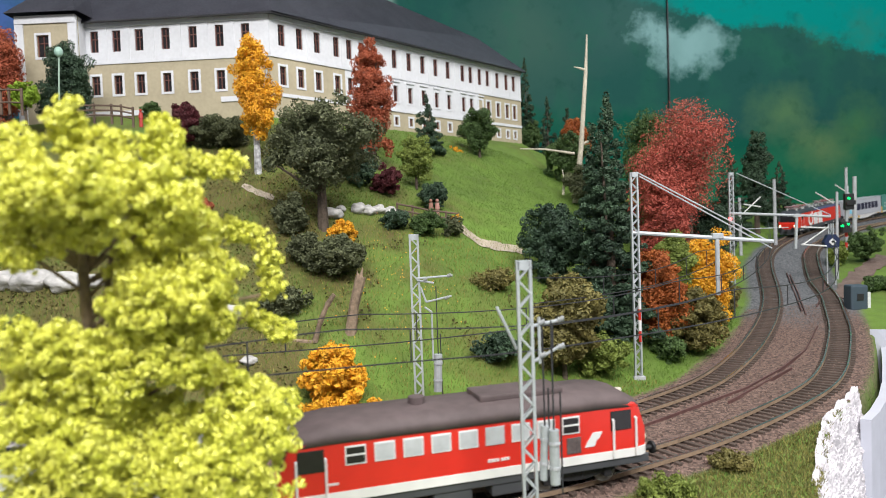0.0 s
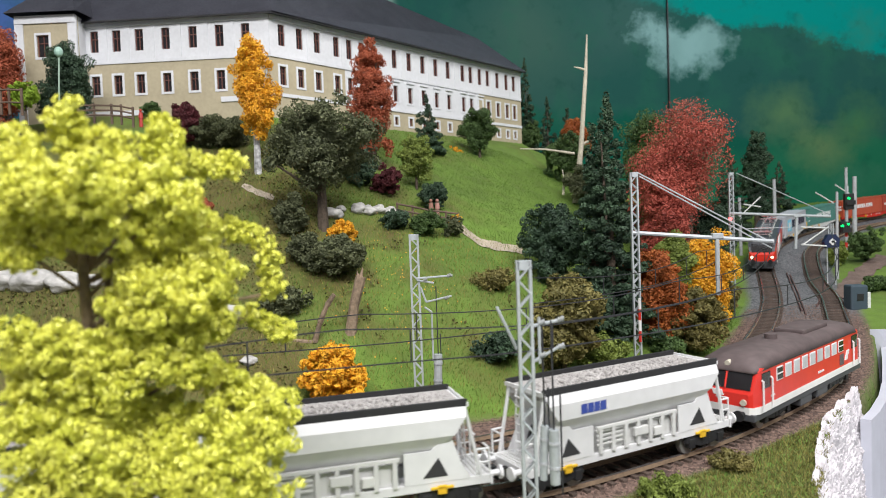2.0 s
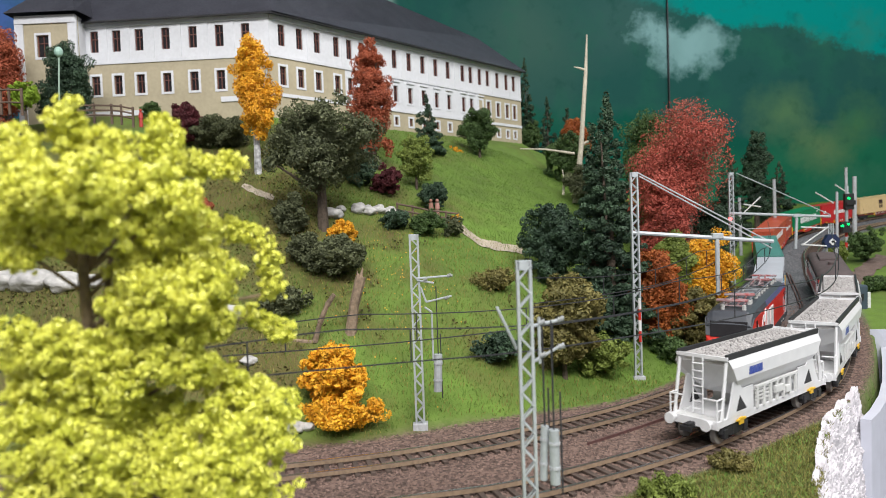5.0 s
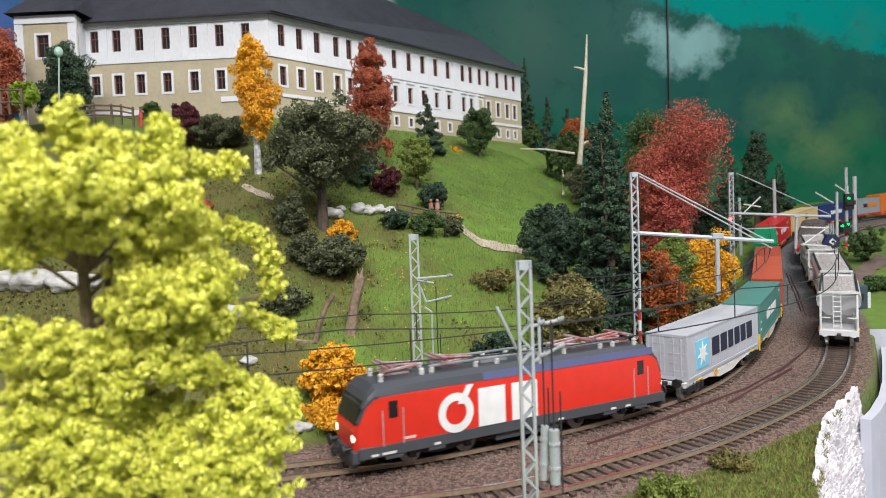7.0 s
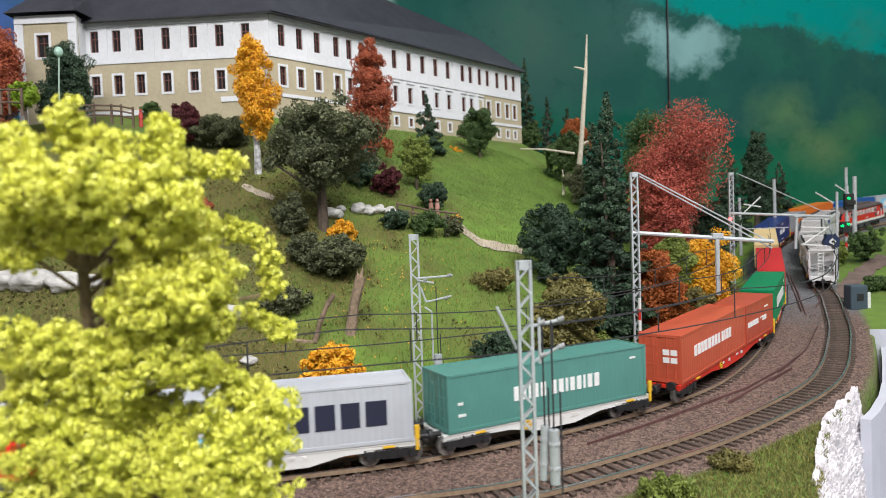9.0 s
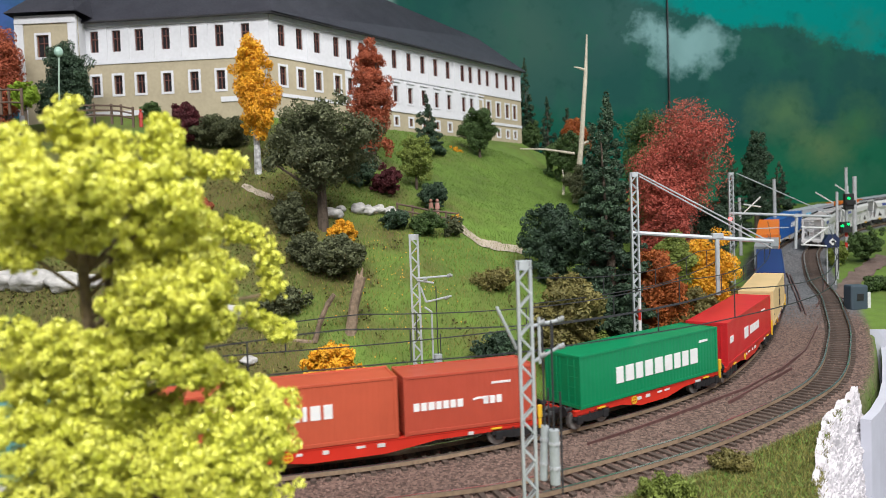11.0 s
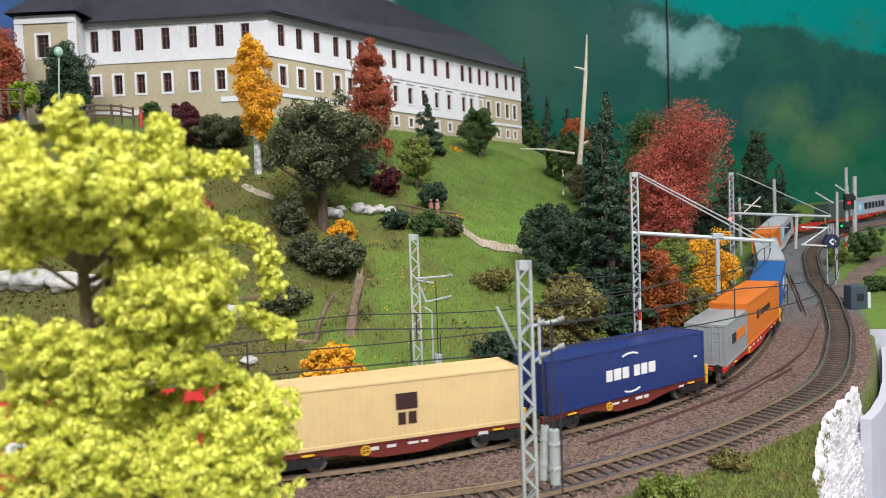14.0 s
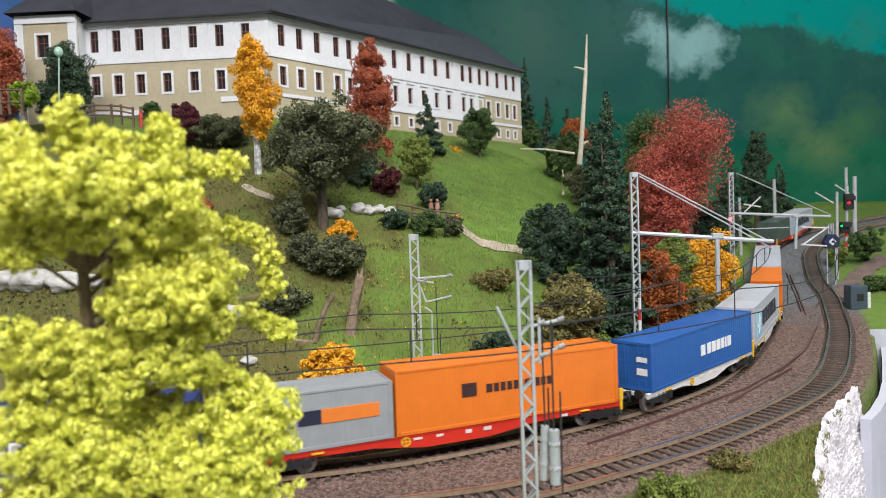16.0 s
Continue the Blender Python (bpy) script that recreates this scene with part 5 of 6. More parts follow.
def near_tree():
    rng = np.random.default_rng(77)
    top = thing("lime_tree", "yellow-green foliage tree close to the viewer", "tree", at=Matrix.Translation(Vector((-128, 190, -4)) * MM))
    wood = mat("pale_twig_bark", (0.27, 0.20, 0.12), 0.85, vary=0.25, scale=500, bump=0.6)
    bm = bmesh.new()
    rod(bm, (30, -6, -6), (31, -10, 60), 2.6, 2.0, 9)
    rod(bm, (31, -10, 60), (33, -16, 112), 2.0, 1.4, 9)
    rod(bm, (33, -16, 112), (35, -22, 146), 1.4, 0.5, 8)
    rod(bm, (34, -14, 84), (38, -10, 118), 1.3, 0.7, 7)
    part("trunk", bm, wood, top)
    lobes = []
    for x0, z0, x1, z1, y, r in UPPER_BOUGHS + LOWER_BOUGHS + INNER_BOUGHS:
        a, b = np.array((x0, y, z0), float), np.array((x1, y + rng.uniform(-3, 3), z1), float)
        foot = np.array((33, -14, max(40, min(112, (z0 + z1) / 2 - 12))), float)
        near_end, far_end = (a, b) if abs(x0 - 33) < abs(x1 - 33) else (b, a)
        bm = bmesh.new()
        rod(bm, foot, near_end, 0.6, 0.45, 6)
        rod(bm, near_end, far_end, 0.45, 0.2, 6)
        part("bough", bm, wood, top)
        r *= 1.36
        for k in range(int(80 + 46 * np.linalg.norm(b - a) / r)):
            d = rng.normal(size=3)
            d /= np.linalg.norm(d)
            c = a + (b - a) * rng.random() + d * r * rng.uniform(0.2, 0.95) * (1, 0.9, 1)
            q = r * rng.uniform(0.10, 0.25)
            lobes.append((*c, q, q, q * 0.9))
    n = 325000
    v = leaf_cloud(rng, lobes, n, 0.66)
    ob = raw("crown", v, quads(n), F_LIME)
    ob.parent = top
    return top


near_tree()


# ---- masts ----
def lattice_mast(label, at, height, w=4.6, d=3.2):
    top = thing("catenary_mast", label, "mast", "catenary masts", at=Matrix.Translation(Vector(at) * MM))
    for x in (-w / 2, w / 2):
        bm = bmesh.new()
        box(bm, x - 0.55, x + 0.55, -d / 2, d / 2, 0, height, 0.1)
        part("leg", bm, STEEL_GREY, top)
    n = int(height / (w * 1.15))
    for i in range(n):
        bm = bmesh.new()
        z0, z1 = 2 + (height - 4) * i / n, 2 + (height - 4) * (i + 1) / n
        s = 1 if i % 2 else -1
        for y in (-d / 2 + 0.2, d / 2 - 0.2):
            rod(bm, (-s * w / 2, y, z0), (s * w / 2, y, z1), 0.4, seg=5)
        part("lacing_bar", bm, STEEL_GREY, top)
    bm = bmesh.new()
    box(bm, -w / 2, w / 2, -d / 2, d / 2, height - 3.5, height, 0.1)
    part("head_plate", bm, STEEL_GREY, top)
    bm = bmesh.new()
    box(bm, -w * 0.95, w * 0.95, -d * 1.1, d * 1.1, -6, 2.2, 0.4)
    part("footing", bm, CONCRETE, top, "grey concrete footing")
    return top


MASTS = [('grey lattice catenary mast close to the track', (29, 240, -4), 107), ('grey lattice catenary mast on a concrete footing', (-17, 388, -2), 114), ('grey lattice portal mast beside the track', (141, 484, -2), 152), ('distant grey lattice portal mast', (336, 768, 18), 147)]
MAST_OBJECTS = [lattice_mast(label, at_, hh) for label, at_, hh in MASTS]
bpy.context.view_layer.update()

# ---- catenary: portals, arms, wires ----
def pole(name, label, category, a, b, r, material, r2=None, group=""):
    bm = bmesh.new()
    rod(bm, a, b, r, r2, 10)
    return solo(name, bm, material, label, category, group)


def portal(label, post, beam, hangers, stays):
    """A cross beam on a mast, with hanging posts and stay cables."""
    top = thing("catenary_portal", label, "catenary portal", "catenary portals")
    bm = bmesh.new()
    rod(bm, beam[0], beam[1], 1.5, seg=8)
    part("beam", bm, STEEL_GREY, top)
    for a, b in hangers:
        bm = bmesh.new()
        rod(bm, a, b, 1.7, seg=8)
        box(bm, a[0] - 4, a[0] + 4, a[1] - 2, a[1] + 2, a[2] - 2.5, a[2] + 1.5, 0.4)
        part("hanger", bm, STEEL_GREY, top)
    for a, b in stays:
        bm = bmesh.new()
        rod(bm, a, b, 0.55, seg=6)
        part("stay", bm, STEEL_GREY, top)
    return top


portal("grey tubular portal over the near tracks", None, ((139, 484, 106), (242, 484, 96)), [((201, 484, 102), (201, 484, 58))],
       [((143, 484, 150), (241, 484, 95)), ((145, 484, 147), (241, 484, 91))])
portal("distant grey tubular portal over the tracks", None, ((333, 768, 118), (451, 768, 110)), [((412, 768, 113), (410, 768, 74))],
       [((343, 768, 164), (451, 768, 112)), ((353, 768, 99), (402, 768, 99))])


def insulated_arm(mast, points, knots, r=0.6):
    back = mast.matrix_world.inverted()
    for a, b in points:
        bm = bmesh.new()
        rod(bm, a, b, r, seg=6)
        part("bracket_arm", bm, STEEL_GREY, mast).matrix_parent_inverse = back
    for k in knots:
        bm = bmesh.new()
        for q in (-0.8, 0, 0.8):
            rod(bm, (k[0] + q - 0.3, k[1], k[2] + q * 0.3), (k[0] + q + 0.3, k[1], k[2] + q * 0.3 + 0.1), 1.1, seg=10)
        part("insulator", bm, mat("grey_ceramic", (0.26, 0.27, 0.27), 0.35), mast).matrix_parent_inverse = back


insulated_arm(MAST_OBJECTS[0],
              [((19, 243, 86), (26, 243, 70)), ((32, 240, 79), (43, 240, 81)), ((32, 240, 66), (43, 240, 72)), ((34, 240, 82), (34, 240, 65))],
              [(35, 240, 80), (42, 240, 81), (35, 240, 68), (42, 240, 71)])
insulated_arm(MAST_OBJECTS[1],
              [((-16, 386, 86), (5, 386, 87)), ((-14, 386, 81), (-11, 386, 72)), ((-11, 386, 72), (4, 386, 75)), ((-16, 386, 85), (-6, 386, 83)), ((-12, 386, 69), (-8, 386, 66)), ((-8, 386, 66), (-8, 386, 37))],
              [(3, 386, 87), (1, 386, 74), (-11, 386, 85)])


def tension_weight(at_top, at_bottom, r=2.0):
    top = thing("tension_weight", "grey cylindrical tensioning weight hanging on a mast", "weight", "tensioning weights")
    a, b = Vector(at_top), Vector(at_bottom)
    bm = bmesh.new()
    rod(bm, a, b, r, seg=14)
    part("weight", bm, STEEL_GREY, top)
    bm = bmesh.new()
    rod(bm, a + Vector((0, 0, 40)), a, 0.35, seg=6)
    rod(bm, b + Vector((2.6, 0, 34)), b + Vector((2.6, 0, -4)), 0.35, seg=6)
    part("cable", bm, WIRE, top)
    bm = bmesh.new()
    for k in (0.25, 0.7):
        p = a.lerp(b, k)
        rod(bm, p - Vector((0, 0, 0.5)), p + Vector((0, 0, 0.5)), r * 1.15, seg=14)
    part("band", bm, CONCRETE, top)


tension_weight((38, 238, 41), (38, 238, 21), 1.9)
tension_weight((35, 240, 42), (34, 240, 22), 1.5)
tension_weight((-5, 386, 41), (-6, 386, 19), 2.4)


def wires(line, s0, s1, side, contact, carrier, spans):
    """Contact wire and sagging carrier wire with droppers over a track."""
    top = thing("catenary_wire", "dark overhead contact wire with droppers", "overhead wire", "overhead wires", kind="")
    ss = np.linspace(s0, s1, 48)

    def strand(name, height):
        bm = bmesh.new()
        r = 0.27
        loft(bm, [[on(line, s, side + dx, height(s) + dz) for dx, dz in ((-r, -r), (r, -r), (r, r), (-r, r))] for s in ss])
        part(name, bm, WIRE, top)

    strand("contact_wire", lambda s: contact)
    sag = lambda s: carrier - 5 * math.sin(math.pi * (((s - s0) / (s1 - s0) * spans) % 1.0))
    strand("carrier_wire", sag)
    for s in np.linspace(s0, s1, 15)[1:-1]:
        bm = bmesh.new()
        rod(bm, on(line, s, side, contact), on(line, s, side, sag(s)), 0.35, seg=5)
        part("dropper", bm, WIRE, top)


wires(LINE_B, 640, 1560, 0, 58, 74, 4)
wires(LINE_A, 640, 1560, 0, 60, 76, 4)
wires(LINE_B, 1000, 1900, -34, 66, 82, 4)


# ---- signals and posts ----
def signal():
    top = thing("light_signal", "colour-light signal showing green on a red and white post", "signal")
    a, b = Vector((549, 900, 51)), Vector((552, 900, 149))
    bm = bmesh.new()
    rod(bm, a, b, 1.6, seg=8)
    part("post", bm, STEEL_GREY, top)
    bm = bmesh.new()
    for k in (0.15, 0.3):
        p, q = a.lerp(b, k), a.lerp(b, k + 0.07)
        rod(bm, p, q, 1.9, seg=8)
    part("red_band", bm, paint("band_red", (0.55, 0.03, 0.02)), top)
    green = mat("green_signal_lamp", (0.0, 0.55, 0.10), 0.3, emit=3.0)
    red = mat("red_signal_lamp", (0.6, 0.01, 0.02), 0.3, emit=3.0)
    for x, z0, z1, lamps, rise, low, high in ((553, 117, 139, ((551, 894, 132.5, green), (551, 894, 126.5, red)), 6.0, 123.5, 129.5), (547, 86, 101, ((542, 894, 95.5, green), (550, 894, 97.5, green)), 7.2, 86.2, 92.9)):
        bm = bmesh.new()
        box(bm, x - 6, x + 6, 896, 902, z0, z1, 0.8)
        h = part("head", bm, BLACK, top)
        for lx, ly, lz, glow in lamps:
            bm = bmesh.new()
            rod(bm, (lx, ly, lz), (lx, ly + 3, lz), 1.6, seg=14)
            part("lamp", bm, glow, h, "lit green lens" if glow is green else "lit red lens")
        # added plate, no part of the real signal: hides always-lit lenses to imitate switching
        bm = bmesh.new()
        box(bm, x - 6, x + 6, 892.4, 893.4, low, high, 0.2)
        sh = part("shutter", bm, BLACK, h, "sliding black lamp shutter")
        LAMP_COVERS.append((sh, rise))


LAMP_COVERS = []
signal()


def dwarf_signal():
    top = thing("dwarf_signal", "dark blue dwarf signal with a white diamond mark", "signal")
    p = Vector((472, 800, 79))
    bm = bmesh.new()
    prism(bm, [(p.x - 8, p.z - 7), (p.x + 8, p.z - 7), (p.x + 9, p.z + 3), (p.x + 4, p.z + 9), (p.x - 5, p.z + 9), (p.x - 10, p.z)], p.y, p.y + 6)
    part("housing", bm, paint("signal_navy", (0.02, 0.03, 0.08)), top)
    bm = bmesh.new()
    prism(bm, [(p.x - 4.6, p.z), (p.x, p.z - 4.6), (p.x + 4.6, p.z), (p.x, p.z + 4.6)], p.y - 0.5, p.y + 0.2)
    part("diamond", bm, PALE_PAINT, top, "white diamond mark")
    bm = bmesh.new()
    prism(bm, [(p.x - 1.8, p.z), (p.x, p.z - 1.8), (p.x + 1.8, p.z), (p.x, p.z + 1.8)], p.y - 1.0, p.y - 0.4)
    part("diamond_core", bm, BLACK, top)
    bm = bmesh.new()
    for dx in (-5, 5):
        rod(bm, (p.x + dx, p.y + 3, p.z - 6), (p.x + dx, p.y + 3, ground_z(p.x + dx, p.y + 3) - 2), 0.7)
    for k in range(4):
        rod(bm, (p.x - 3 + k * 2, p.y + 3, p.z + 8), (p.x - 3 + k * 2, p.y + 3, p.z + 22), 0.6)
    part("stand", bm, STEEL_GREY, top)


PALE_PAINT = mat("pale_grey_paint", (0.70, 0.71, 0.70), 0.5, vary=0.08)
dwarf_signal()
for (a, b, r) in (((611, 980, 86), (612, 980, 166), 3.3), ((624, 1020, 136), (624, 1020, 182), 2.6), ((495, 830, 96), (496, 830, 140), 1.9), ((534, 1060, 106), (533, 1060, 170), 2.9), ((451, 1000, 64), (450, 1000, 141), 2.6)):
    gz = ground_z(a[0], a[1])
    pole("concrete_mast", "pale grey concrete catenary post", "mast", (a[0], a[1], min(a[2], gz - 2)), b, r, CONCRETE, r * 0.8, "concrete posts")
for a, b in (((565, 1000, 145), (592, 1000, 128)), ((607, 1020, 156), (631, 1020, 140)), ((454, 1000, 116), (482, 1000, 141)), ((456, 1000, 131), (482, 1000, 126)), ((435, 800, 76), (467, 800, 97)), ((434, 800, 98), (466, 800, 96)), ((434, 800, 77), (465, 800, 74))):
    pole("catenary_bracket", "pale grey bracket rod of the overhead line", "bracket", a, b, 0.9, PALE_PAINT, None, "bracket rods")


def relay_box():
    top = thing("relay_box", "dark blue-grey relay box beside the turnout", "relay box")
    x, y, z = (433, 694, 14)
    bm = bmesh.new()
    box(bm, x - 9, x + 9, y - 7, y + 7, z - 3, z + 24, 2.0)
    part("housing", bm, paint("relay_slate", (0.05, 0.075, 0.10), 0.6), top)
    bm = bmesh.new()
    box(bm, x - 3, x + 4, y - 7.6, y - 6.8, z + 8, z + 15, 0.3)
    part("hatch", bm, BLACK, top)
    bm = bmesh.new()
    box(bm, x + 9, x + 13, y - 5, y + 6, z - 3, z + 16, 0.5)
    part("side_panel", bm, PALE_PAINT, top)


relay_box()


# red and white markers on two masts
for x, y, z0, z1, r in ((142, 481, 26, 58, 1.1),):
    top = thing("mast_marker", "red and white striped marker on the mast", "marker")
    for k in range(4):
        bm = bmesh.new()
        rod(bm, (x, y, z0 + k * 8), (x, y, z0 + k * 8 + 8), r, seg=8)
        part("band", bm, PALE_PAINT if k % 2 else paint("band_red", (0.55, 0.03, 0.02)), top)


bm = bmesh.new()
bmesh.ops.create_icosphere(bm, subdivisions=2, radius=2.2, matrix=Matrix.Translation((332, 762, 111)))
part("marker_lamp", bm, mat("red_marker_lamp", (1.0, 0.08, 0.08), 0.3, emit=5.0), MAST_OBJECTS[3], "lit red marker lamp").matrix_parent_inverse = MAST_OBJECTS[3].matrix_world.inverted()


# ---- loose rails between the tracks ----
def loose_rail(points, label):
    bm = bmesh.new()
    rings = []
    for p in points:
        x, y, z = p
        rings.append([(x - 0.6, y, z - 1), (x + 0.6, y, z - 1), (x + 0.6, y, z + 1.6), (x - 0.6, y, z + 1.6)])
    loft(bm, rings)
    solo("loose_rail", bm, mat("purple_brown_rail", (0.17, 0.09, 0.085), 0.5, 0.4, vary=0.2), label, "rail", "loose rails")


loose_rail([(74, 350, -4), (113, 378, -4), (159, 412, -3), (202, 444, -2), (245, 484, 0), (297, 544, 1), (356, 630, 6)], "rusty check rail lying between the tracks")
loose_rail([(178, 416, -3), (210, 446, -2), (258, 492, -1)], "short rusty rail piece beside the check rail")
for pts in ([(448, 854, 35), (412, 768, 22), (373, 680, 9)], [(447, 860, 37), (409, 770, 22), (376, 694, 12)], [(401, 710, 13), (448, 778, 23), (483, 834, 31)]):
    loose_rail(pts, "dark guard rail by the turnout")


# ---- embankment edge: plaster rock, retaining wall, lower track ----
def plaster_rock():
    rng = np.random.default_rng(9)
    nu, nv = 150, 90
    verts = []
    for j in range(nv):
        v = j / (nv - 1)
        for i in range(nu):
            u = i / (nu - 1)
            s = 1040 + 180 * u
            out = np.interp(s, [1010, 1060, 1100, 1150, 1210, 1420], [95, 62, 44, 27, 21, 26]) - 3
            p = on(LINE_A, s, out + 12 * v, 0)
            q = Vector(p) / 11
            bump = noise.noise(q + Vector((0, 0, v * 11))) * 3.0 + noise.noise((q + Vector((0, 0, v * 11))) * 2.3) * 1.2 + noise.noise((q + Vector((0, 0, v * 11))) * 5) * 0.35
            topz = p[2] - 2.5 + 3.5 * noise.noise((s / 9, 2.0, 0)) - 5 * (1 - smooth(np.array(s), 1040, 1080))
            spike = abs(noise.noise(Vector((s / 3.1, v * 34, 5)))) * 3.2 + abs(noise.noise(Vector((s / 1.3, v * 80, 9)))) * 1.6
            p2 = on(LINE_A, s, out + 13 * v ** 0.45 + bump * (0.4 + 0.5 * v) + spike * (0.3 + 0.7 * v), 0)
            verts.append((p2[0], p2[1], topz - 105 * v ** 1.2 + bump * 0.6 + spike * 0.9))
    i = (np.arange(nv - 1)[:, None] * nu + np.arange(nu - 1)[None]).ravel()
    ob = raw("plaster_rock", np.array(verts), np.c_[i, i + 1, i + nu + 1, i + nu].tolist(), ROCK_WHITE)
    tagged(ob, "rough white plaster rock face below the track", "rock", kind="structure")


plaster_rock()


def retaining_wall():
    a, b = Vector((386, 588, 0)), Vector((760, 520, 0))
    m = mat("white_stone_wall", (0.48, 0.49, 0.56), 0.8, vary=0.05, scale=80)
    bm = bmesh.new()
    d = (b - a).normalized()
    n_ = Vector((d.y, -d.x, 0))
    line = [Vector(on(LINE_A, q, np.interp(q, [1210, 1420], [33, 37]))) for q in (1205, 1225, 1260, 1300, 1340, 1380, 1415)] + [a, b]
    rings = []
    for p in line:
        t = p.z - 15 if p is not a and p is not b else 9
        rings.append([Vector((p.x, p.y, -115)), Vector((p.x, p.y, t)), Vector((p.x - 5, p.y + 3, t)), Vector((p.x - 5, p.y + 3, -115))])
    loft(bm, rings)
    top = solo("retaining_wall", bm, m, "pale stone retaining wall below the railway", "wall", kind="structure")
    bm = bmesh.new()
    box(bm, -7.6, 7.6, -1.2, 0.4, -4.5, 4.5, 0.3)
    me = mesh_from("stone", bm, m)
    rot = math.atan2(d.y, d.x)
    for r in range(5):
        for c in range(9):
            p = a + d * (10 + 16 * c + (8 if r % 2 else 0))
            ob = new("stone", me)
            ob.parent = top
            ob.matrix_basis = Matrix.Translation(Vector((p.x, p.y, -22 - 10 * r)) * MM) @ Matrix.Rotation(rot, 4, "Z")
    bm = bmesh.new()
    box(bm, 150, 1200, -300, 590, -80, -76)
    solo("lower_table", bm, mat("grey_table_top", (0.40, 0.41, 0.43), 0.7, vary=0.08, scale=60), "grey lower level of the layout", "table", kind="structure")
    top = thing("track_lower", "short stretch of grey track on the lower level", "track", kind="structure")
    for y in (472, 489):
        bm = bmesh.new()
        box(bm, 260, 700, y - 0.5, y + 0.5, -74.5, -72, 0)
        part("rail", bm, RUST_RAIL, top)
    for k in range(30):
        bm = bmesh.new()
        box(bm, 270 + k * 7.2, 273 + k * 7.2, 467, 494, -76, -74.4, 0)
        part("sleeper", bm, SLEEPER, top)


retaining_wall()


# ---- hillside details ----
def dead_tree():
    top = thing("dead_tree", "bare pale dead trunk with two stub branches", "tree")
    base = Vector((180, 890, 142))
    y = base.y
    P = lambda q: Vector((q[0], y, q[2]))
    a, b, c = Vector((191, 896, 213)), Vector((200, 896, 313)), Vector((203, 896, 364))
    sc = y / 896
    pts = [base - Vector((0, 0, 3))] + [Vector((p.x * sc, y, 117.2 + (p.z - 117.2) * sc)) for p in (a, b, c)]
    bm = bmesh.new()
    for (p, q), (r0, r1) in zip(zip(pts, pts[1:]), ((4.2, 3.3), (3.3, 2.4), (2.4, 0.9))):
        rod(bm, p, q, r0, r1, 9)
    part("trunk", bm, DEADWOOD, top)
    for ends in (((182, 896, 206), (143, 896, 213), (109, 896, 215)), ((193, 896, 218), (212, 896, 227), (228, 896, 232)), ((200, 896, 317), (192, 896, 320), (184, 896, 322)), ((165, 896, 151), (167, 896, 170), (165, 896, 185))):
        bm = bmesh.new()
        e = [Vector((p[0] * sc, y, 117.2 + (p[2] - 117.2) * sc)) for p in ends]
        rod(bm, e[0], e[1], 1.8, 1.3, 7)
        rod(bm, e[1], e[2], 1.3, 0.5, 7)
        part("branch", bm, DEADWOOD, top)


dead_tree()


def broken_trunk():
    top = thing("broken_trunk", "broken brown trunk with a bare branch on the slope", "tree stump")
    a, b = Vector((-65, 442, 43)), Vector((-56, 445, 84))
    bm = bmesh.new()
    m1 = a.lerp(b, 0.5) + Vector((-1, 0, 0))
    rod(bm, a - Vector((0, 0, 3)), m1, 4.2, 3.4, 9)
    rod(bm, m1, b, 3.4, 3.6, 9)
    rod(bm, b, b + Vector((1.5, 0, 6)), 1.6, 0.3, 6)
    rod(bm, b + Vector((-2, 0, 0)), b + Vector((-2.4, 0, 4)), 1.2, 0.2, 6)
    part("trunk", bm, mat("weathered_bark", (0.26, 0.19, 0.13), 0.9, vary=0.35, scale=300, bump=0.8), top)
    c = Vector((-86, 436, 43))
    bm = bmesh.new()
    k = c.y
    pts = [Vector((-102, 430, 44)), Vector((-86, 430, 43)), Vector((-82, 430, 56)), Vector((-77, 430, 67)), Vector((-72, 430, 74))]
    for p, q in zip(pts, pts[1:]):
        rod(bm, p, q, 2.0, 1.5, 7)
    part("branch", bm, mat("weathered_bark", (0.26, 0.19, 0.13), 0.9, vary=0.35, scale=300, bump=0.8), top, "bare curved branch")


broken_trunk()


def rail_fence(label, posts, high, rails):
    top = thing("wooden_fence", label, "fence", "wooden fences")
    for p in posts:
        bm = bmesh.new()
        box(bm, p[0] - 1, p[0] + 1, p[1] - 1, p[1] + 1, p[2] - 4, p[2] + high, 0.3)
        part("post", bm, FENCE_WOOD, top)
    for p, q in zip(posts, posts[1:]):
        for z in rails:
            bm = bmesh.new()
            rod(bm, Vector(p) + Vector((0, -1, z)), Vector(q) + Vector((0, -1, z)), 0.9, seg=6)
            part("rail", bm, FENCE_WOOD, top)


rail_fence("weathered wooden path fence on the hillside", [(-41, 614, 127), (-27, 618, 124), (-11, 622, 120), (4, 630, 118), (16, 636, 116)], 12, (5, 10.5))
rail_fence("dark wooden terrace fence before the building", [(-372, 690, 238), (-356, 690, 238), (-338, 690, 237), (-328, 690, 236), (-316, 690, 233)], 17, (5, 10, 15))
rail_fence("dark wooden fence at the terrace edge", [(-419, 640, 241), (-411, 640, 241), (-399, 640, 240)], 22, (8, 20))


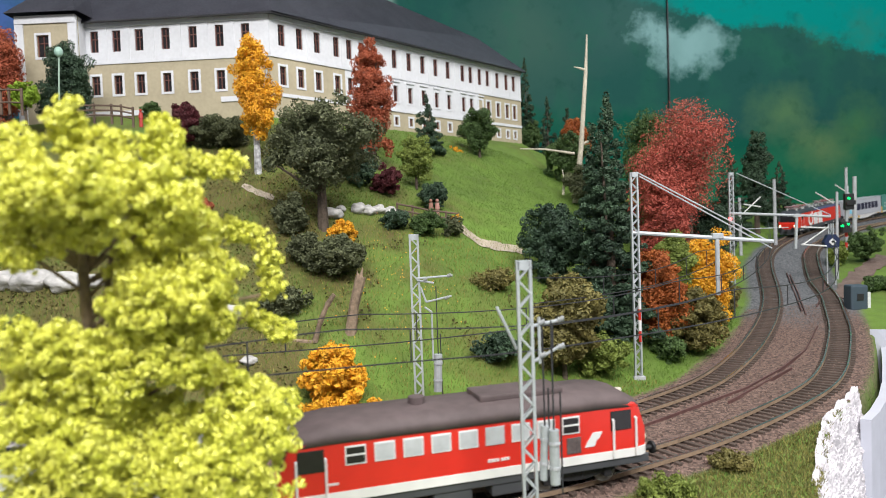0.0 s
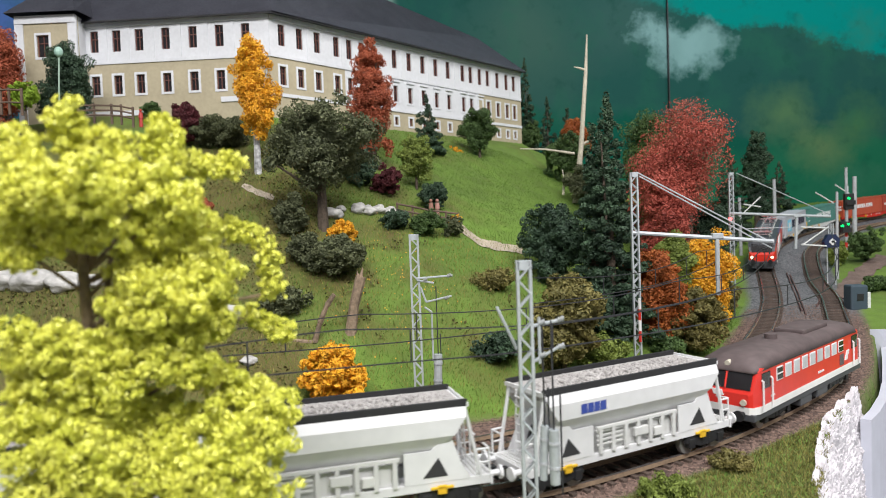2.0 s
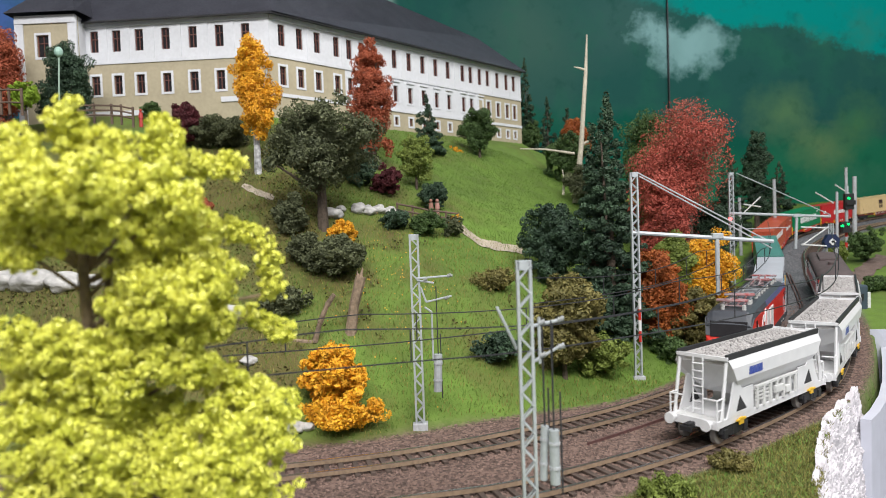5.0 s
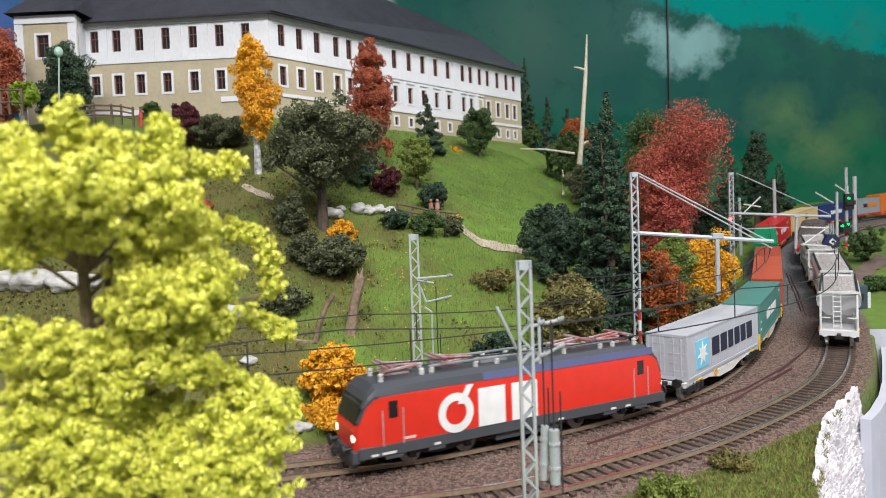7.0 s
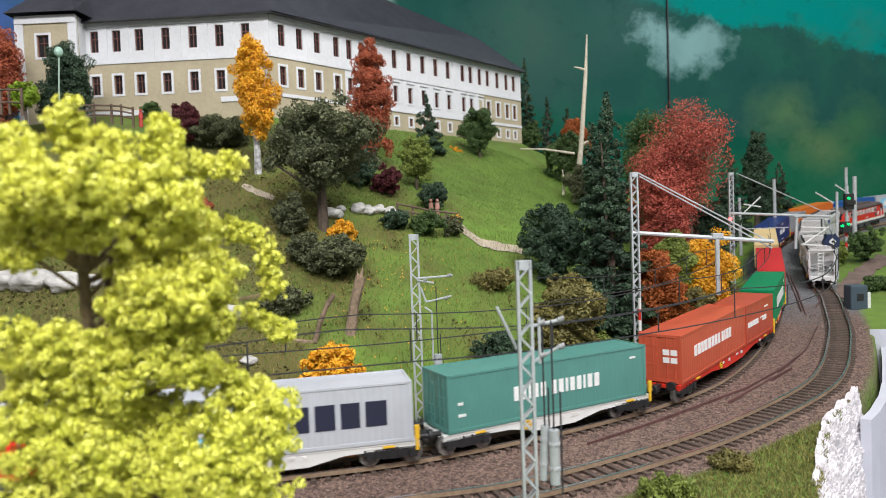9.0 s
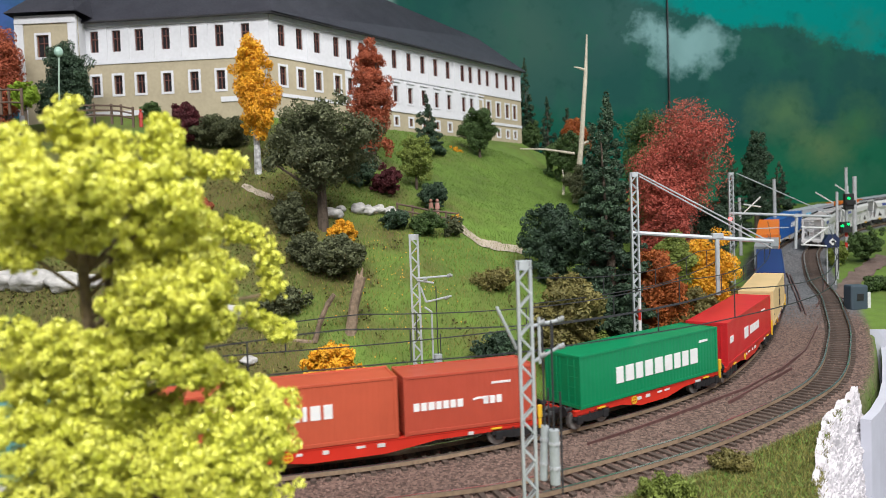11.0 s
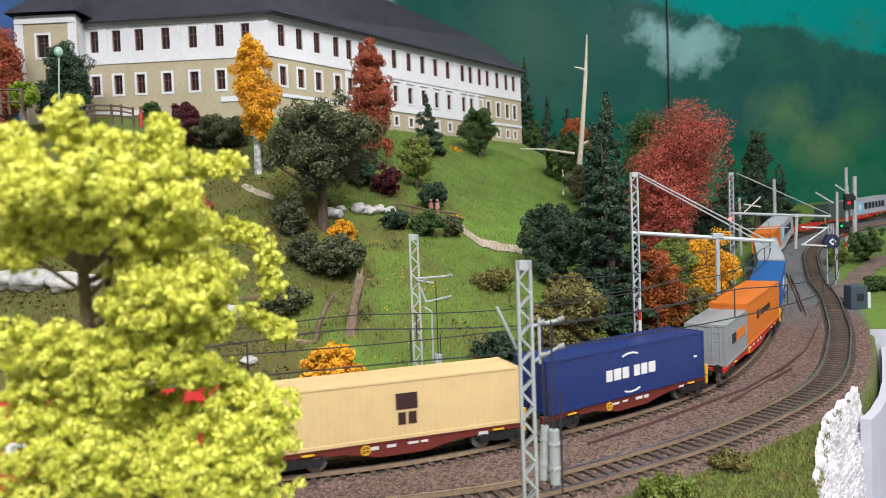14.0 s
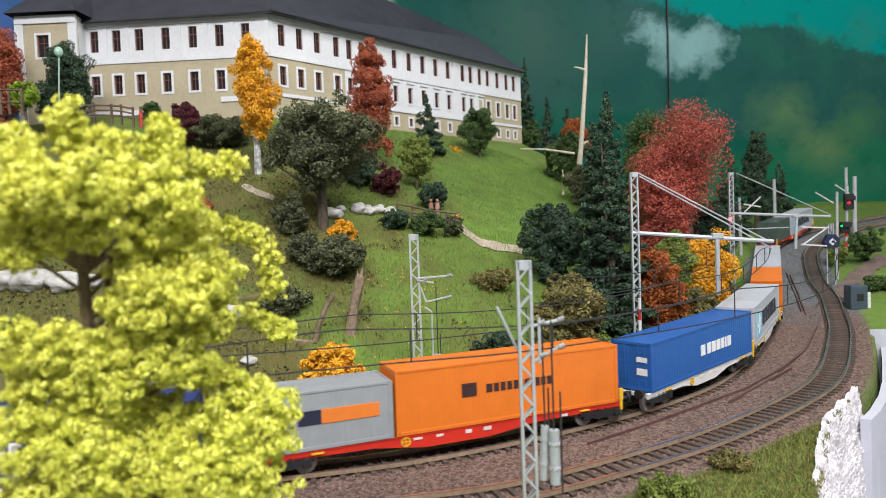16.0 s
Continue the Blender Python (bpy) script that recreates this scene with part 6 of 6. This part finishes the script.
def path_strip(name, label, pts, width, material):
    """A trodden strip that follows the ground."""
    bm = bmesh.new()
    n = 24
    pts = np.array(pts, float)
    t = np.linspace(0, len(pts) - 1, n)
    xs, ys = np.interp(t, range(len(pts)), pts[:, 0]), np.interp(t, range(len(pts)), pts[:, 1])
    rows = []
    for i, (x, y) in enumerate(zip(xs, ys)):
        w = width * (0.75 + 0.4 * noise.noise((x / 9, y / 9, 1)))
        rows.append([bm.verts.new((x, y + k * w, ground_z(x, y + k * w) + 1.0)) for k in (-0.5, 0, 0.5)])
    for a, b in zip(rows, rows[1:]):
        for k in range(2):
            bm.faces.new((a[k], b[k], b[k + 1], a[k + 1]))
    return solo(name, bm, material, label, "path", kind="structure")


SANDY = mat("pale_trodden_gravel", (0.45, 0.38, 0.30), 0.9, vary=0.25, scale=500, bump=0.6)
path_strip("path", "pale gravel path cut into the grass bank", [(16, 636, 116)[:2], (35, 618, 102)[:2], (54, 624, 97)[:2], (76, 632, 90)[:2]], 24, SANDY)
path_strip("path", "pale stony path on the upper slope", [(-184, 616, 159)[:2], (-168, 604, 151)[:2], (-150, 594, 143)[:2]], 12, SANDY)


path_strip("track_bed", "brown trodden track bed of a branch line", [(443, 736, 19)[:2], (510, 820, 31)[:2], (564, 872, 41)[:2], (615, 918, 51)[:2]], 46, mat("brown_track_bed", (0.17, 0.12, 0.10), 0.9, vary=0.25, scale=500, bump=0.6))


def boulders(places):
    rng = random.Random(5)
    for x, y, z, r in places:
        bm = bmesh.new()
        bmesh.ops.create_icosphere(bm, subdivisions=3, radius=r)
        for v in bm.verts:
            v.co *= 1 + 0.35 * noise.noise(v.co / r * 1.6 + Vector((x, y, 0))) + 0.12 * noise.noise(v.co / r * 5)
            v.co.z *= 0.65
        bmesh.ops.translate(bm, verts=bm.verts, vec=(x, y, z + r * 0.2))
        solo("boulder", bm, mat("grey_limestone", (0.50, 0.49, 0.47), 0.85, vary=0.25, scale=160, bump=0.8, bump_scale=400), "pale grey limestone boulder on the hillside", "rock", "boulders", smooth=True)


boulders([(*(-96, 584, 128), 9), (*(-102, 586, 131), 6), (*(-75, 602, 132), 8), (*(-67, 604, 130), 8), (*(-58, 610, 131), 7), (*(-48, 614, 129), 7), (*(-91, 596, 133), 5), (*(-89, 374, 3), 6), (*(-81, 376, 3), 4)] + [(x, y, ground_z(x, y), r) for x, y, r in ((-292, 470, 15), (-268, 466, 12), (-312, 474, 13), (-250, 468, 9), (-144, 450, 8), (-150, 452, 6), (-124, 412, 5))])


def figurine(at_, color, other):
    x, y, z = at_
    bm = bmesh.new()
    rod(bm, (x, y, z), (x, y, z + 9), 2.0, 1.7, 8)
    rod(bm, (x, y, z + 9), (x, y, z + 15), 2.5, 1.8, 8)
    bmesh.ops.create_icosphere(bm, subdivisions=2, radius=1.6, matrix=Matrix.Translation((x, y, z + 17)))
    solo("figurine", bm, mat("figurine_" + color[0], color[1], 0.6), "tiny plain painted figurine on the layout", "figurine", "figurines")


figurine((-10, 630, 123), ("tan", (0.30, 0.15, 0.11)), None)
figurine((-4, 636, 123), ("rose", (0.42, 0.22, 0.18)), None)
figurine((-308, 690, 229), ("red", (0.45, 0.04, 0.03)), None)


def globe_lamp():
    top = thing("street_lamp", "green street lamp with globe heads before the building", "street lamp")
    a, b = Vector((-390, 686, 262)), Vector((-387, 686, 302))
    bm = bmesh.new()
    rod(bm, a - Vector((0, 0, 14)), b, 1.0, 0.8, 8)
    rod(bm, b, b + Vector((4, 0, 4)), 0.6)
    rod(bm, b, b + Vector((-4, 0, 4)), 0.6)
    part("post", bm, mat("pale_green_metal", (0.30, 0.42, 0.34), 0.5), top)
    bm = bmesh.new()
    bmesh.ops.create_uvsphere(bm, u_segments=14, v_segments=10, radius=4.2, matrix=Matrix.Translation(b + Vector((0, 0, 6))) @ Matrix.Diagonal((1, 1, 1.25, 1)))
    part("globe", bm, mat("green_globe", (0.34, 0.52, 0.44), 0.3), top)


globe_lamp()


# ---- grass blades and loose stones ----
def scatter_blades(name, label, n, xr, yr, size, material, keep, seed):
    rng = np.random.default_rng(seed)
    x, y = rng.uniform(*xr, n), rng.uniform(*yr, n)
    z, g = land(x, y)
    ok = keep(x, y, z, g, rng)
    x, y, z = x[ok], y[ok], z[ok]
    k = len(x)
    a = rng.uniform(0, 6.3, k)
    h = size * rng.uniform(0.5, 1.3, k)
    w = size * 0.11
    lean = rng.normal(0, 0.4, (k, 2)) * h[:, None]
    c = np.c_[x, y, z - 0.4]
    t = np.c_[np.cos(a), np.sin(a), np.zeros(k)] * w
    tip = c + np.c_[lean, h]
    v = np.stack([c - t, c + t, tip + t * 0.35, tip - t * 0.35], 1).reshape(-1, 3)
    return tagged(raw(name, v, quads(k), material), label, "grass", kind="stuff")


GRASS_BLADES = mat("static_grass", (0.145, 0.25, 0.033), 0.85, vary=0.2, scale=60, second=(0.08, 0.14, 0.022), island=0.5)
MOSS_BLADES = mat("mossy_static_grass", (0.19, 0.185, 0.05), 0.85, vary=0.2, scale=60, second=(0.075, 0.08, 0.022), island=0.5)
DRY_BLADES = mat("dry_static_grass", (0.33, 0.30, 0.08), 0.85, vary=0.2, scale=60, second=(0.14, 0.13, 0.03), island=0.5)
scatter_blades("grass", "short green static grass on the hillside", 120000, (-330, 330), (370, 1000), 2.3, GRASS_BLADES, lambda x, y, z, g, r: (g < 0.15) & (house_gap(x, y) > 4), 1)
scatter_blades("dry_grass", "dry yellowish static grass on the slope", 22000, (-300, 150), (370, 640), 2.6, DRY_BLADES, lambda x, y, z, g, r: (g < 0.15) & (r.random(len(x)) < 0.8), 2)
scatter_blades("near_grass", "green grass on the near embankment", 80000, (20, 280), (200, 460), 2.2, MOSS_BLADES, lambda x, y, z, g, r: (g < 0.25) & (z > -14) & (y < 460) & (nearest(x, y, LINE_A)[0] > 12), 3)
scatter_blades("near_dry_grass", "dry grass tufts on the near embankment", 34000, (20, 280), (200, 460), 2.3, DRY_BLADES, lambda x, y, z, g, r: (g < 0.3) & (z > -14) & (nearest(x, y, LINE_A)[0] > 12), 4)


def ballast_stones(n=15000):
    rng = np.random.default_rng(21)
    x, y = rng.uniform(-110, 420, n * 5), rng.uniform(250, 720, n * 5)
    z, g = land(x, y)
    da, db = nearest(x, y, LINE_A)[0], nearest(x, y, LINE_B)[0]
    ok = (g > 0.4) & (z > -14)
    x, y, z = x[ok][:n], y[ok][:n], z[ok][:n]
    k = len(x)
    o = np.array([(1, 0, 0), (0, 1, 0), (-1, 0, 0), (0, -1, 0), (0, 0, 1)], float)
    s = rng.uniform(0.35, 0.95, (k, 1, 3))
    a = rng.uniform(0, 6.3, k)
    q = o[None] * s
    qx = q[..., 0] * np.cos(a)[:, None] - q[..., 1] * np.sin(a)[:, None] + rng.normal(0, 0.12, (k, 5))
    qy = q[..., 0] * np.sin(a)[:, None] + q[..., 1] * np.cos(a)[:, None] + rng.normal(0, 0.12, (k, 5))
    v = np.stack([qx + x[:, None], qy + y[:, None], q[..., 2] + z[:, None] + 0.1], -1).reshape(-1, 3)
    f = (np.arange(k)[:, None, None] * 5 + np.array([(0, 1, 4), (1, 2, 4), (2, 3, 4), (3, 0, 4)])[None]).reshape(-1, 3).tolist()
    m = mat("ballast_stone", (0.29, 0.195, 0.16), 0.9, vary=0.2, scale=300, second=(0.06, 0.038, 0.032), island=0.8)
    tagged(raw("ballast", v, f, m), "loose brown ballast stones between the rails", "ballast", kind="stuff")


ballast_stones()


def flowers():
    rng = np.random.default_rng(44)
    x, y = rng.normal(-40, 24, 160), rng.normal(500, 34, 160)
    z, g = land(x, y)
    c = np.c_[x, y, z + 2.2]
    s = rng.uniform(0.25, 0.6, (160, 1))
    v = np.stack([c - np.array((1, 0, 0)) * s, c - np.array((0, 0.3, 0.9)) * s, c + np.array((1, 0, 0)) * s, c + np.array((0, 0.3, 0.9)) * s], 1).reshape(-1, 3)
    tagged(raw("flowers", v, quads(160), mat("yellow_flower", (0.80, 0.55, 0.05), 0.7, second=(0.75, 0.25, 0.04), island=0.8)), "tiny yellow and orange flowers in the grass", "flowers", kind="stuff")


flowers()


def undergrowth():
    """Patchy dark leaf litter and low weeds, thickened on the left to imitate the slope's shade."""
    rng = np.random.default_rng(31)
    n = 26000
    x, y = rng.uniform(-330, 170, n), rng.uniform(395, 760, n)
    patch = np.array([noise.noise((a / 38, b / 38, 4.0)) + 0.5 * noise.noise((a / 12, b / 12, 8.0)) for a, b in zip(x, y)])
    shade = 0.52 - 0.50 * smooth(-x, 30, 130) + 0.3 * smooth(y, 560, 700)
    z, g = land(x, y)
    ok = (patch + 0.5 * soil_shade_patch(x, y) > shade + 0.15) & (g < 0.1) & (house_gap(x, y) > 10)
    c = np.c_[x, y, z + 0.8][ok]
    k = len(c)
    d = rng.normal(size=(k, 3)) + (0, 0, 1.2)
    d /= np.linalg.norm(d, axis=1)[:, None]
    t = np.cross(d, rng.normal(size=(k, 3)))
    t /= np.linalg.norm(t, axis=1)[:, None]
    b = np.cross(d, t)
    s = rng.uniform(0.6, 1.6, (k, 1))
    c[:, 2] += rng.random(k) * 3
    v = np.stack([c - t * s, c - b * s * 0.7, c + t * s, c + b * s * 0.7], 1).reshape(-1, 3)
    tagged(raw("undergrowth", v, quads(k), mat("leaf_litter", (0.17, 0.15, 0.04), 0.9, scale=40, second=(0.035, 0.035, 0.012), island=0.6)), "dark olive undergrowth and leaf litter on the slope", "undergrowth", kind="stuff")


undergrowth()


# ---- train composition ----
SPEED_B = 150.0
PALE = mat("white_print", (0.80, 0.80, 0.80), 0.5, vary=0.04)
NAVY_PRINT = mat("navy_print", (0.02, 0.022, 0.05), 0.5, vary=0.04)
BROWN_PRINT = mat("brown_print", (0.045, 0.02, 0.02), 0.5, vary=0.04)
SKY_PRINT = mat("sky_blue_print", (0.20, 0.58, 0.78), 0.5, vary=0.04)
ORANGE_PRINT = mat("orange_print", (0.75, 0.20, 0.03), 0.5, vary=0.04)

SHIP = [("plate", SKY_PRINT, 13, 33, 5, 23.5), ("star", PALE, 23, 14.2, 8, 0), ("bars", NAVY_PRINT, 39, 9.4, 12.2, [0.98, 0.9, 0.72, 0.78, 0.75, 0.85])]
SMALL = [("bars", PALE, 4, 22, 0.9, [2, 2, 2])]
GREYW, TEAL, BRICK, GREEN, REDC, SAND, NAVY = (0.47, 0.49, 0.54), (0.085, 0.245, 0.215), (0.50, 0.09, 0.045), (0.0, 0.22, 0.085), (0.55, 0.02, 0.025), (0.72, 0.53, 0.27), (0.018, 0.035, 0.16)
GREYC, ORANGE, BLUE, DARKG = (0.30, 0.32, 0.34), (0.72, 0.18, 0.02), (0.02, 0.11, 0.38), (0.07, 0.10, 0.09)
W_WHITE, W_RED, W_BROWN = (0.72, 0.72, 0.71), (0.62, 0.03, 0.015), (0.17, 0.03, 0.025)

# wagons: label, paint, from, to, containers (label, colour, from, to, height, marks)
B_TRAIN = [
    ("white container wagon with yellow handwheel", W_WHITE, 2124, 2256, [("light grey container with navy lettering and sky-blue star panel", GREYW, 2127, 2253, 30, SHIP)]),
    ("white container wagon with fish-belly beams", W_WHITE, 2258, 2399, [("teal container with white lettering", TEAL, 2260.5, 2395, 30, [("bars", PALE, 40, 11, 7.5, [0.4, 0.42, 0.2, 0.42, 0.45, -0.35, 0.4, 0.42, 0.2, 0.4, 0.4, 0.2, 0.42, 0.45]), ("bars", PALE, 6, 8, 1.4, [0.9, 0.9, 0.9]), ("bars", PALE, 6, 14, 1.4, [0.9, 0.9]), ("bars", PALE, 122, 23, 1.2, [1, 1, 1])])]),
    ("red container wagon with yellow handwheel", W_RED, 2416, 2623, [("brick-red container with bold white lettering", BRICK, 2419, 2545, 31, [("bars", PALE, 22, 13.5, 7, [0.65, 0.7, 0.55, 0.75, 0.8, 0.65, 0.65, 0.6, -0.3, 0.55, 0.3, 0.7, 0.6]), ("end_plate", PALE, -11, -7, 13, 16.5), ("end_plate", PALE, -6, -2, 13, 16.5), ("end_plate", PALE, -11, -7, 18, 21.5), ("end_plate", PALE, -6, -2, 18, 21.5)]),
                                                                       ("brick-red short container with white emblem", (0.44, 0.07, 0.04), 2548, 2620, 30, [("bars", PALE, 5, 12, 4, [0.75, 0.75, 0.8, 0.7, 0.75, 0.7, 0.75, -2.6, 0.65, 0.7, 0.7]), ("arc", PALE, 40, 7.5, 8, 1.0, 55, 115, 1.0), ("bars", PALE, 47, 22, 1.2, [0.9] * 8)])]),
    ("red container wagon on the curve", W_RED, 2635, 2772, [("green container with large white lettering", GREEN, 2639, 2769, 30, [("bars", PALE, 30, 9.5, 9.5, [0.65, 0.75, 0.65, 0.75, 0.8, 0.75, 0.65, 0.65, 0.8]), ("bars", PALE, 110, 22, 1.4, [2, 2, 2])])]),
    ("red container wagon with white lettering", W_RED, 2774, 2915, [("red container with white serif lettering", REDC, 2778, 2911, 30, [("bars", PALE, 46, 10, 8, [1.4]), ("bars", PALE, 63, 10.6, 6, [1.1, 0.6, 1.2, 1.1]), ("plate", PALE, 7, 15, 14.5, 19), ("bars", PALE, 100, 21, 1.3, [0.8] * 9)])]),
    ("brown container wagon with yellow levers", W_BROWN, 2927.5, 3061.5, [("sand-coloured container with dark brown lettering", SAND, 2931.5, 3058.5, 30, [("bars", BROWN_PRINT, 60, 15, 8, [1.4]), ("bars", BROWN_PRINT, 61, 7.5, 6, [0.65, 0.7]), ("bars", BROWN_PRINT, 8, 8, 0.9, [1.2, 1.2])])]),
    ("brown container wagon with red handwheel", W_BROWN, 3063.5, 3205.5, [("navy blue container with white lettering and arcs", NAVY, 3067.5, 3202.5, 30, [("bars", PALE, 45, 11.2, 6.5, [0.75, 0.9, 0.8, -0.5, 0.75, 0.8, 0.9]), ("arc", PALE, 66, 14.5, 11, 1.0, 65, 120, 1.3), ("arc", PALE, 66, 13.5, 11, 1.0, -115, -60, 1.3), ("bars", PALE, 125, 14, 1.2, [1, 1])])]),
    ("red container wagon with white panels and yellow wheel", W_RED, 3221, 3427, [("grey short container with orange and blue label", GREYC, 3225, 3289, 29, [("plate", NAVY_PRINT, 17, 28, 12.5, 19.3), ("plate", ORANGE_PRINT, 28.2, 57, 12.5, 19.3), ("bars", PALE, 18.6, 14, 3.6, [0.6, 0.6, 0.6])]),
                                                                                      ("orange container with brown lettering", ORANGE, 3290.5, 3424, 33.4, [("plate", BROWN_PRINT, 36, 44.5, 15.5, 22.5), ("bars", BROWN_PRINT, 50, 16.3, 4.5, [0.8, 0.65, 0.65, 0.65, 0.65, 0.4, 0.6, 0.35, 0.65, 0.6, 0.7])])]),
    ("white container wagon behind the orange container", W_WHITE, 3440, 3585, [("blue container with white lettering", BLUE, 3443, 3582, 30, [("bars", PALE, 62, 11, 7, [0.8, -0.2, 0.75, 0.75, 0.75, 0.6, 0.3, 0.75]), ("end_plate", PALE, -11, -4, 18, 21), ("end_plate", PALE, -11, -4, 10, 14)])]),
    ("white container wagon of the tail", W_WHITE, 3589, 3732, [("light grey container with navy lettering", GREYW, 3592, 3728, 30, SHIP)]),
    ("white container wagon of the tail", W_WHITE, 3757, 3980, [("plain orange short container", ORANGE, 3760, 3830, 30, []), ("light grey container with navy lettering", GREYW, 3835, 3975, 30, SHIP)]),
    ("empty red container wagon of the tail", W_RED, 3998, 4140, []),
    ("red container wagon of the tail", W_RED, 4158, 4390, [("dark grey-green short steel container", DARKG, 4162, 4232, 30, []), ("light grey container with navy lettering", GREYW, 4244, 4384, 30, SHIP)]),
]


def ride(line, s, q):
    """The pose of a vehicle whose pivots stand s - q and s + q along a line."""
    a, b = Vector(on(line, s - q)), Vector(on(line, s + q))
    x = (b - a).normalized()
    y = Vector((0, 0, 1)).cross(x).normalized()
    z = x.cross(y)
    m = Matrix((x, y, z)).transposed().to_4x4()
    m.translation = (a + b) / 2 * MM
    return m


TIMES = [0.5 * k for k in range(33)]
MOVES = []


def slip(s):
    """A small correction of the freight train's place along the curve."""
    return s + float(np.interp(s, [834, 964, 1149], [-6.8, 0, 5.3]))


def add_move(ob, line, offset, speed, q, shift=(0, 0, 0)):
    MOVES.append((ob, [(t, ride(line, slip(offset + speed * t), q) @ Matrix.Translation(Vector(shift) * MM)) for t in TIMES]))


loco = electric_loco()
loco.scale = (0.91, 1, 1)
add_move(loco, LINE_B, 2009, -SPEED_B, 52)
for label, color, s0, s1, boxes in B_TRAIN:
    half = (s1 - s0) / 2
    wg = container_wagon(label, color, s1 - s0)
    add_move(wg, LINE_B, (s0 + s1) / 2, -SPEED_B, half - 14, (-half, 0, 0))
    for lab, col, c0, c1, hh, marks in boxes:
        cn = container(lab, col, c1 - c0, hh, marks)
        add_move(cn, LINE_B, (s0 + s1) / 2, -SPEED_B, half - 14, (c0 - (s0 + s1) / 2, 0, 11.45))

# the hopper train gathers speed: seconds and place of its last wagon
TAIL_T, TAIL_S = (0, 1, 2, 3, 4, 5, 6.5, 9, 16), (492, 607, 731, 857, 985, 1120, 1332, 1672, 2580)


def tail(t):
    """Glides through the places above."""
    k = min(len(TAIL_T) - 2, max(0, int(np.searchsorted(TAIL_T, t, "right")) - 1))
    slope = np.gradient(np.array(TAIL_S, float), np.array(TAIL_T, float))
    h = TAIL_T[k + 1] - TAIL_T[k]
    u = (t - TAIL_T[k]) / h
    return (2 * u**3 - 3 * u**2 + 1) * TAIL_S[k] + (u**3 - 2 * u**2 + u) * h * slope[k] + (3 * u**2 - 2 * u**3) * TAIL_S[k + 1] + (u**3 - u**2) * h * slope[k + 1]


diesel = diesel_loco()
diesel.scale = (0.97, 1, 1)
MOVES.append((diesel, [(t, ride(LINE_A, tail(t) + 434, 47)) for t in TIMES]))
hop = hopper_wagon()
for k, off in enumerate((275, 137.5, 0)):
    hp = hop if k == 0 else copy_thing(hop, Matrix.Identity(4))
    hp.scale = (0.95, 1, 1)
    MOVES.append((hp, [(t, ride(LINE_A, tail(t) + off, 45)) for t in TIMES]))


# ---- movement ----
def motions():
    for ob, rows in MOVES:
        walk(ob, rows)
    # the added plates slide up, so that the signal seems to change its lamps
    for ob, rise in LAMP_COVERS:
        up = Matrix.Translation((0, 0, rise * MM))
        walk(ob, [(0, Matrix.Identity(4)), (12.65, Matrix.Identity(4)), (12.75, up), (16, up)])


motions()
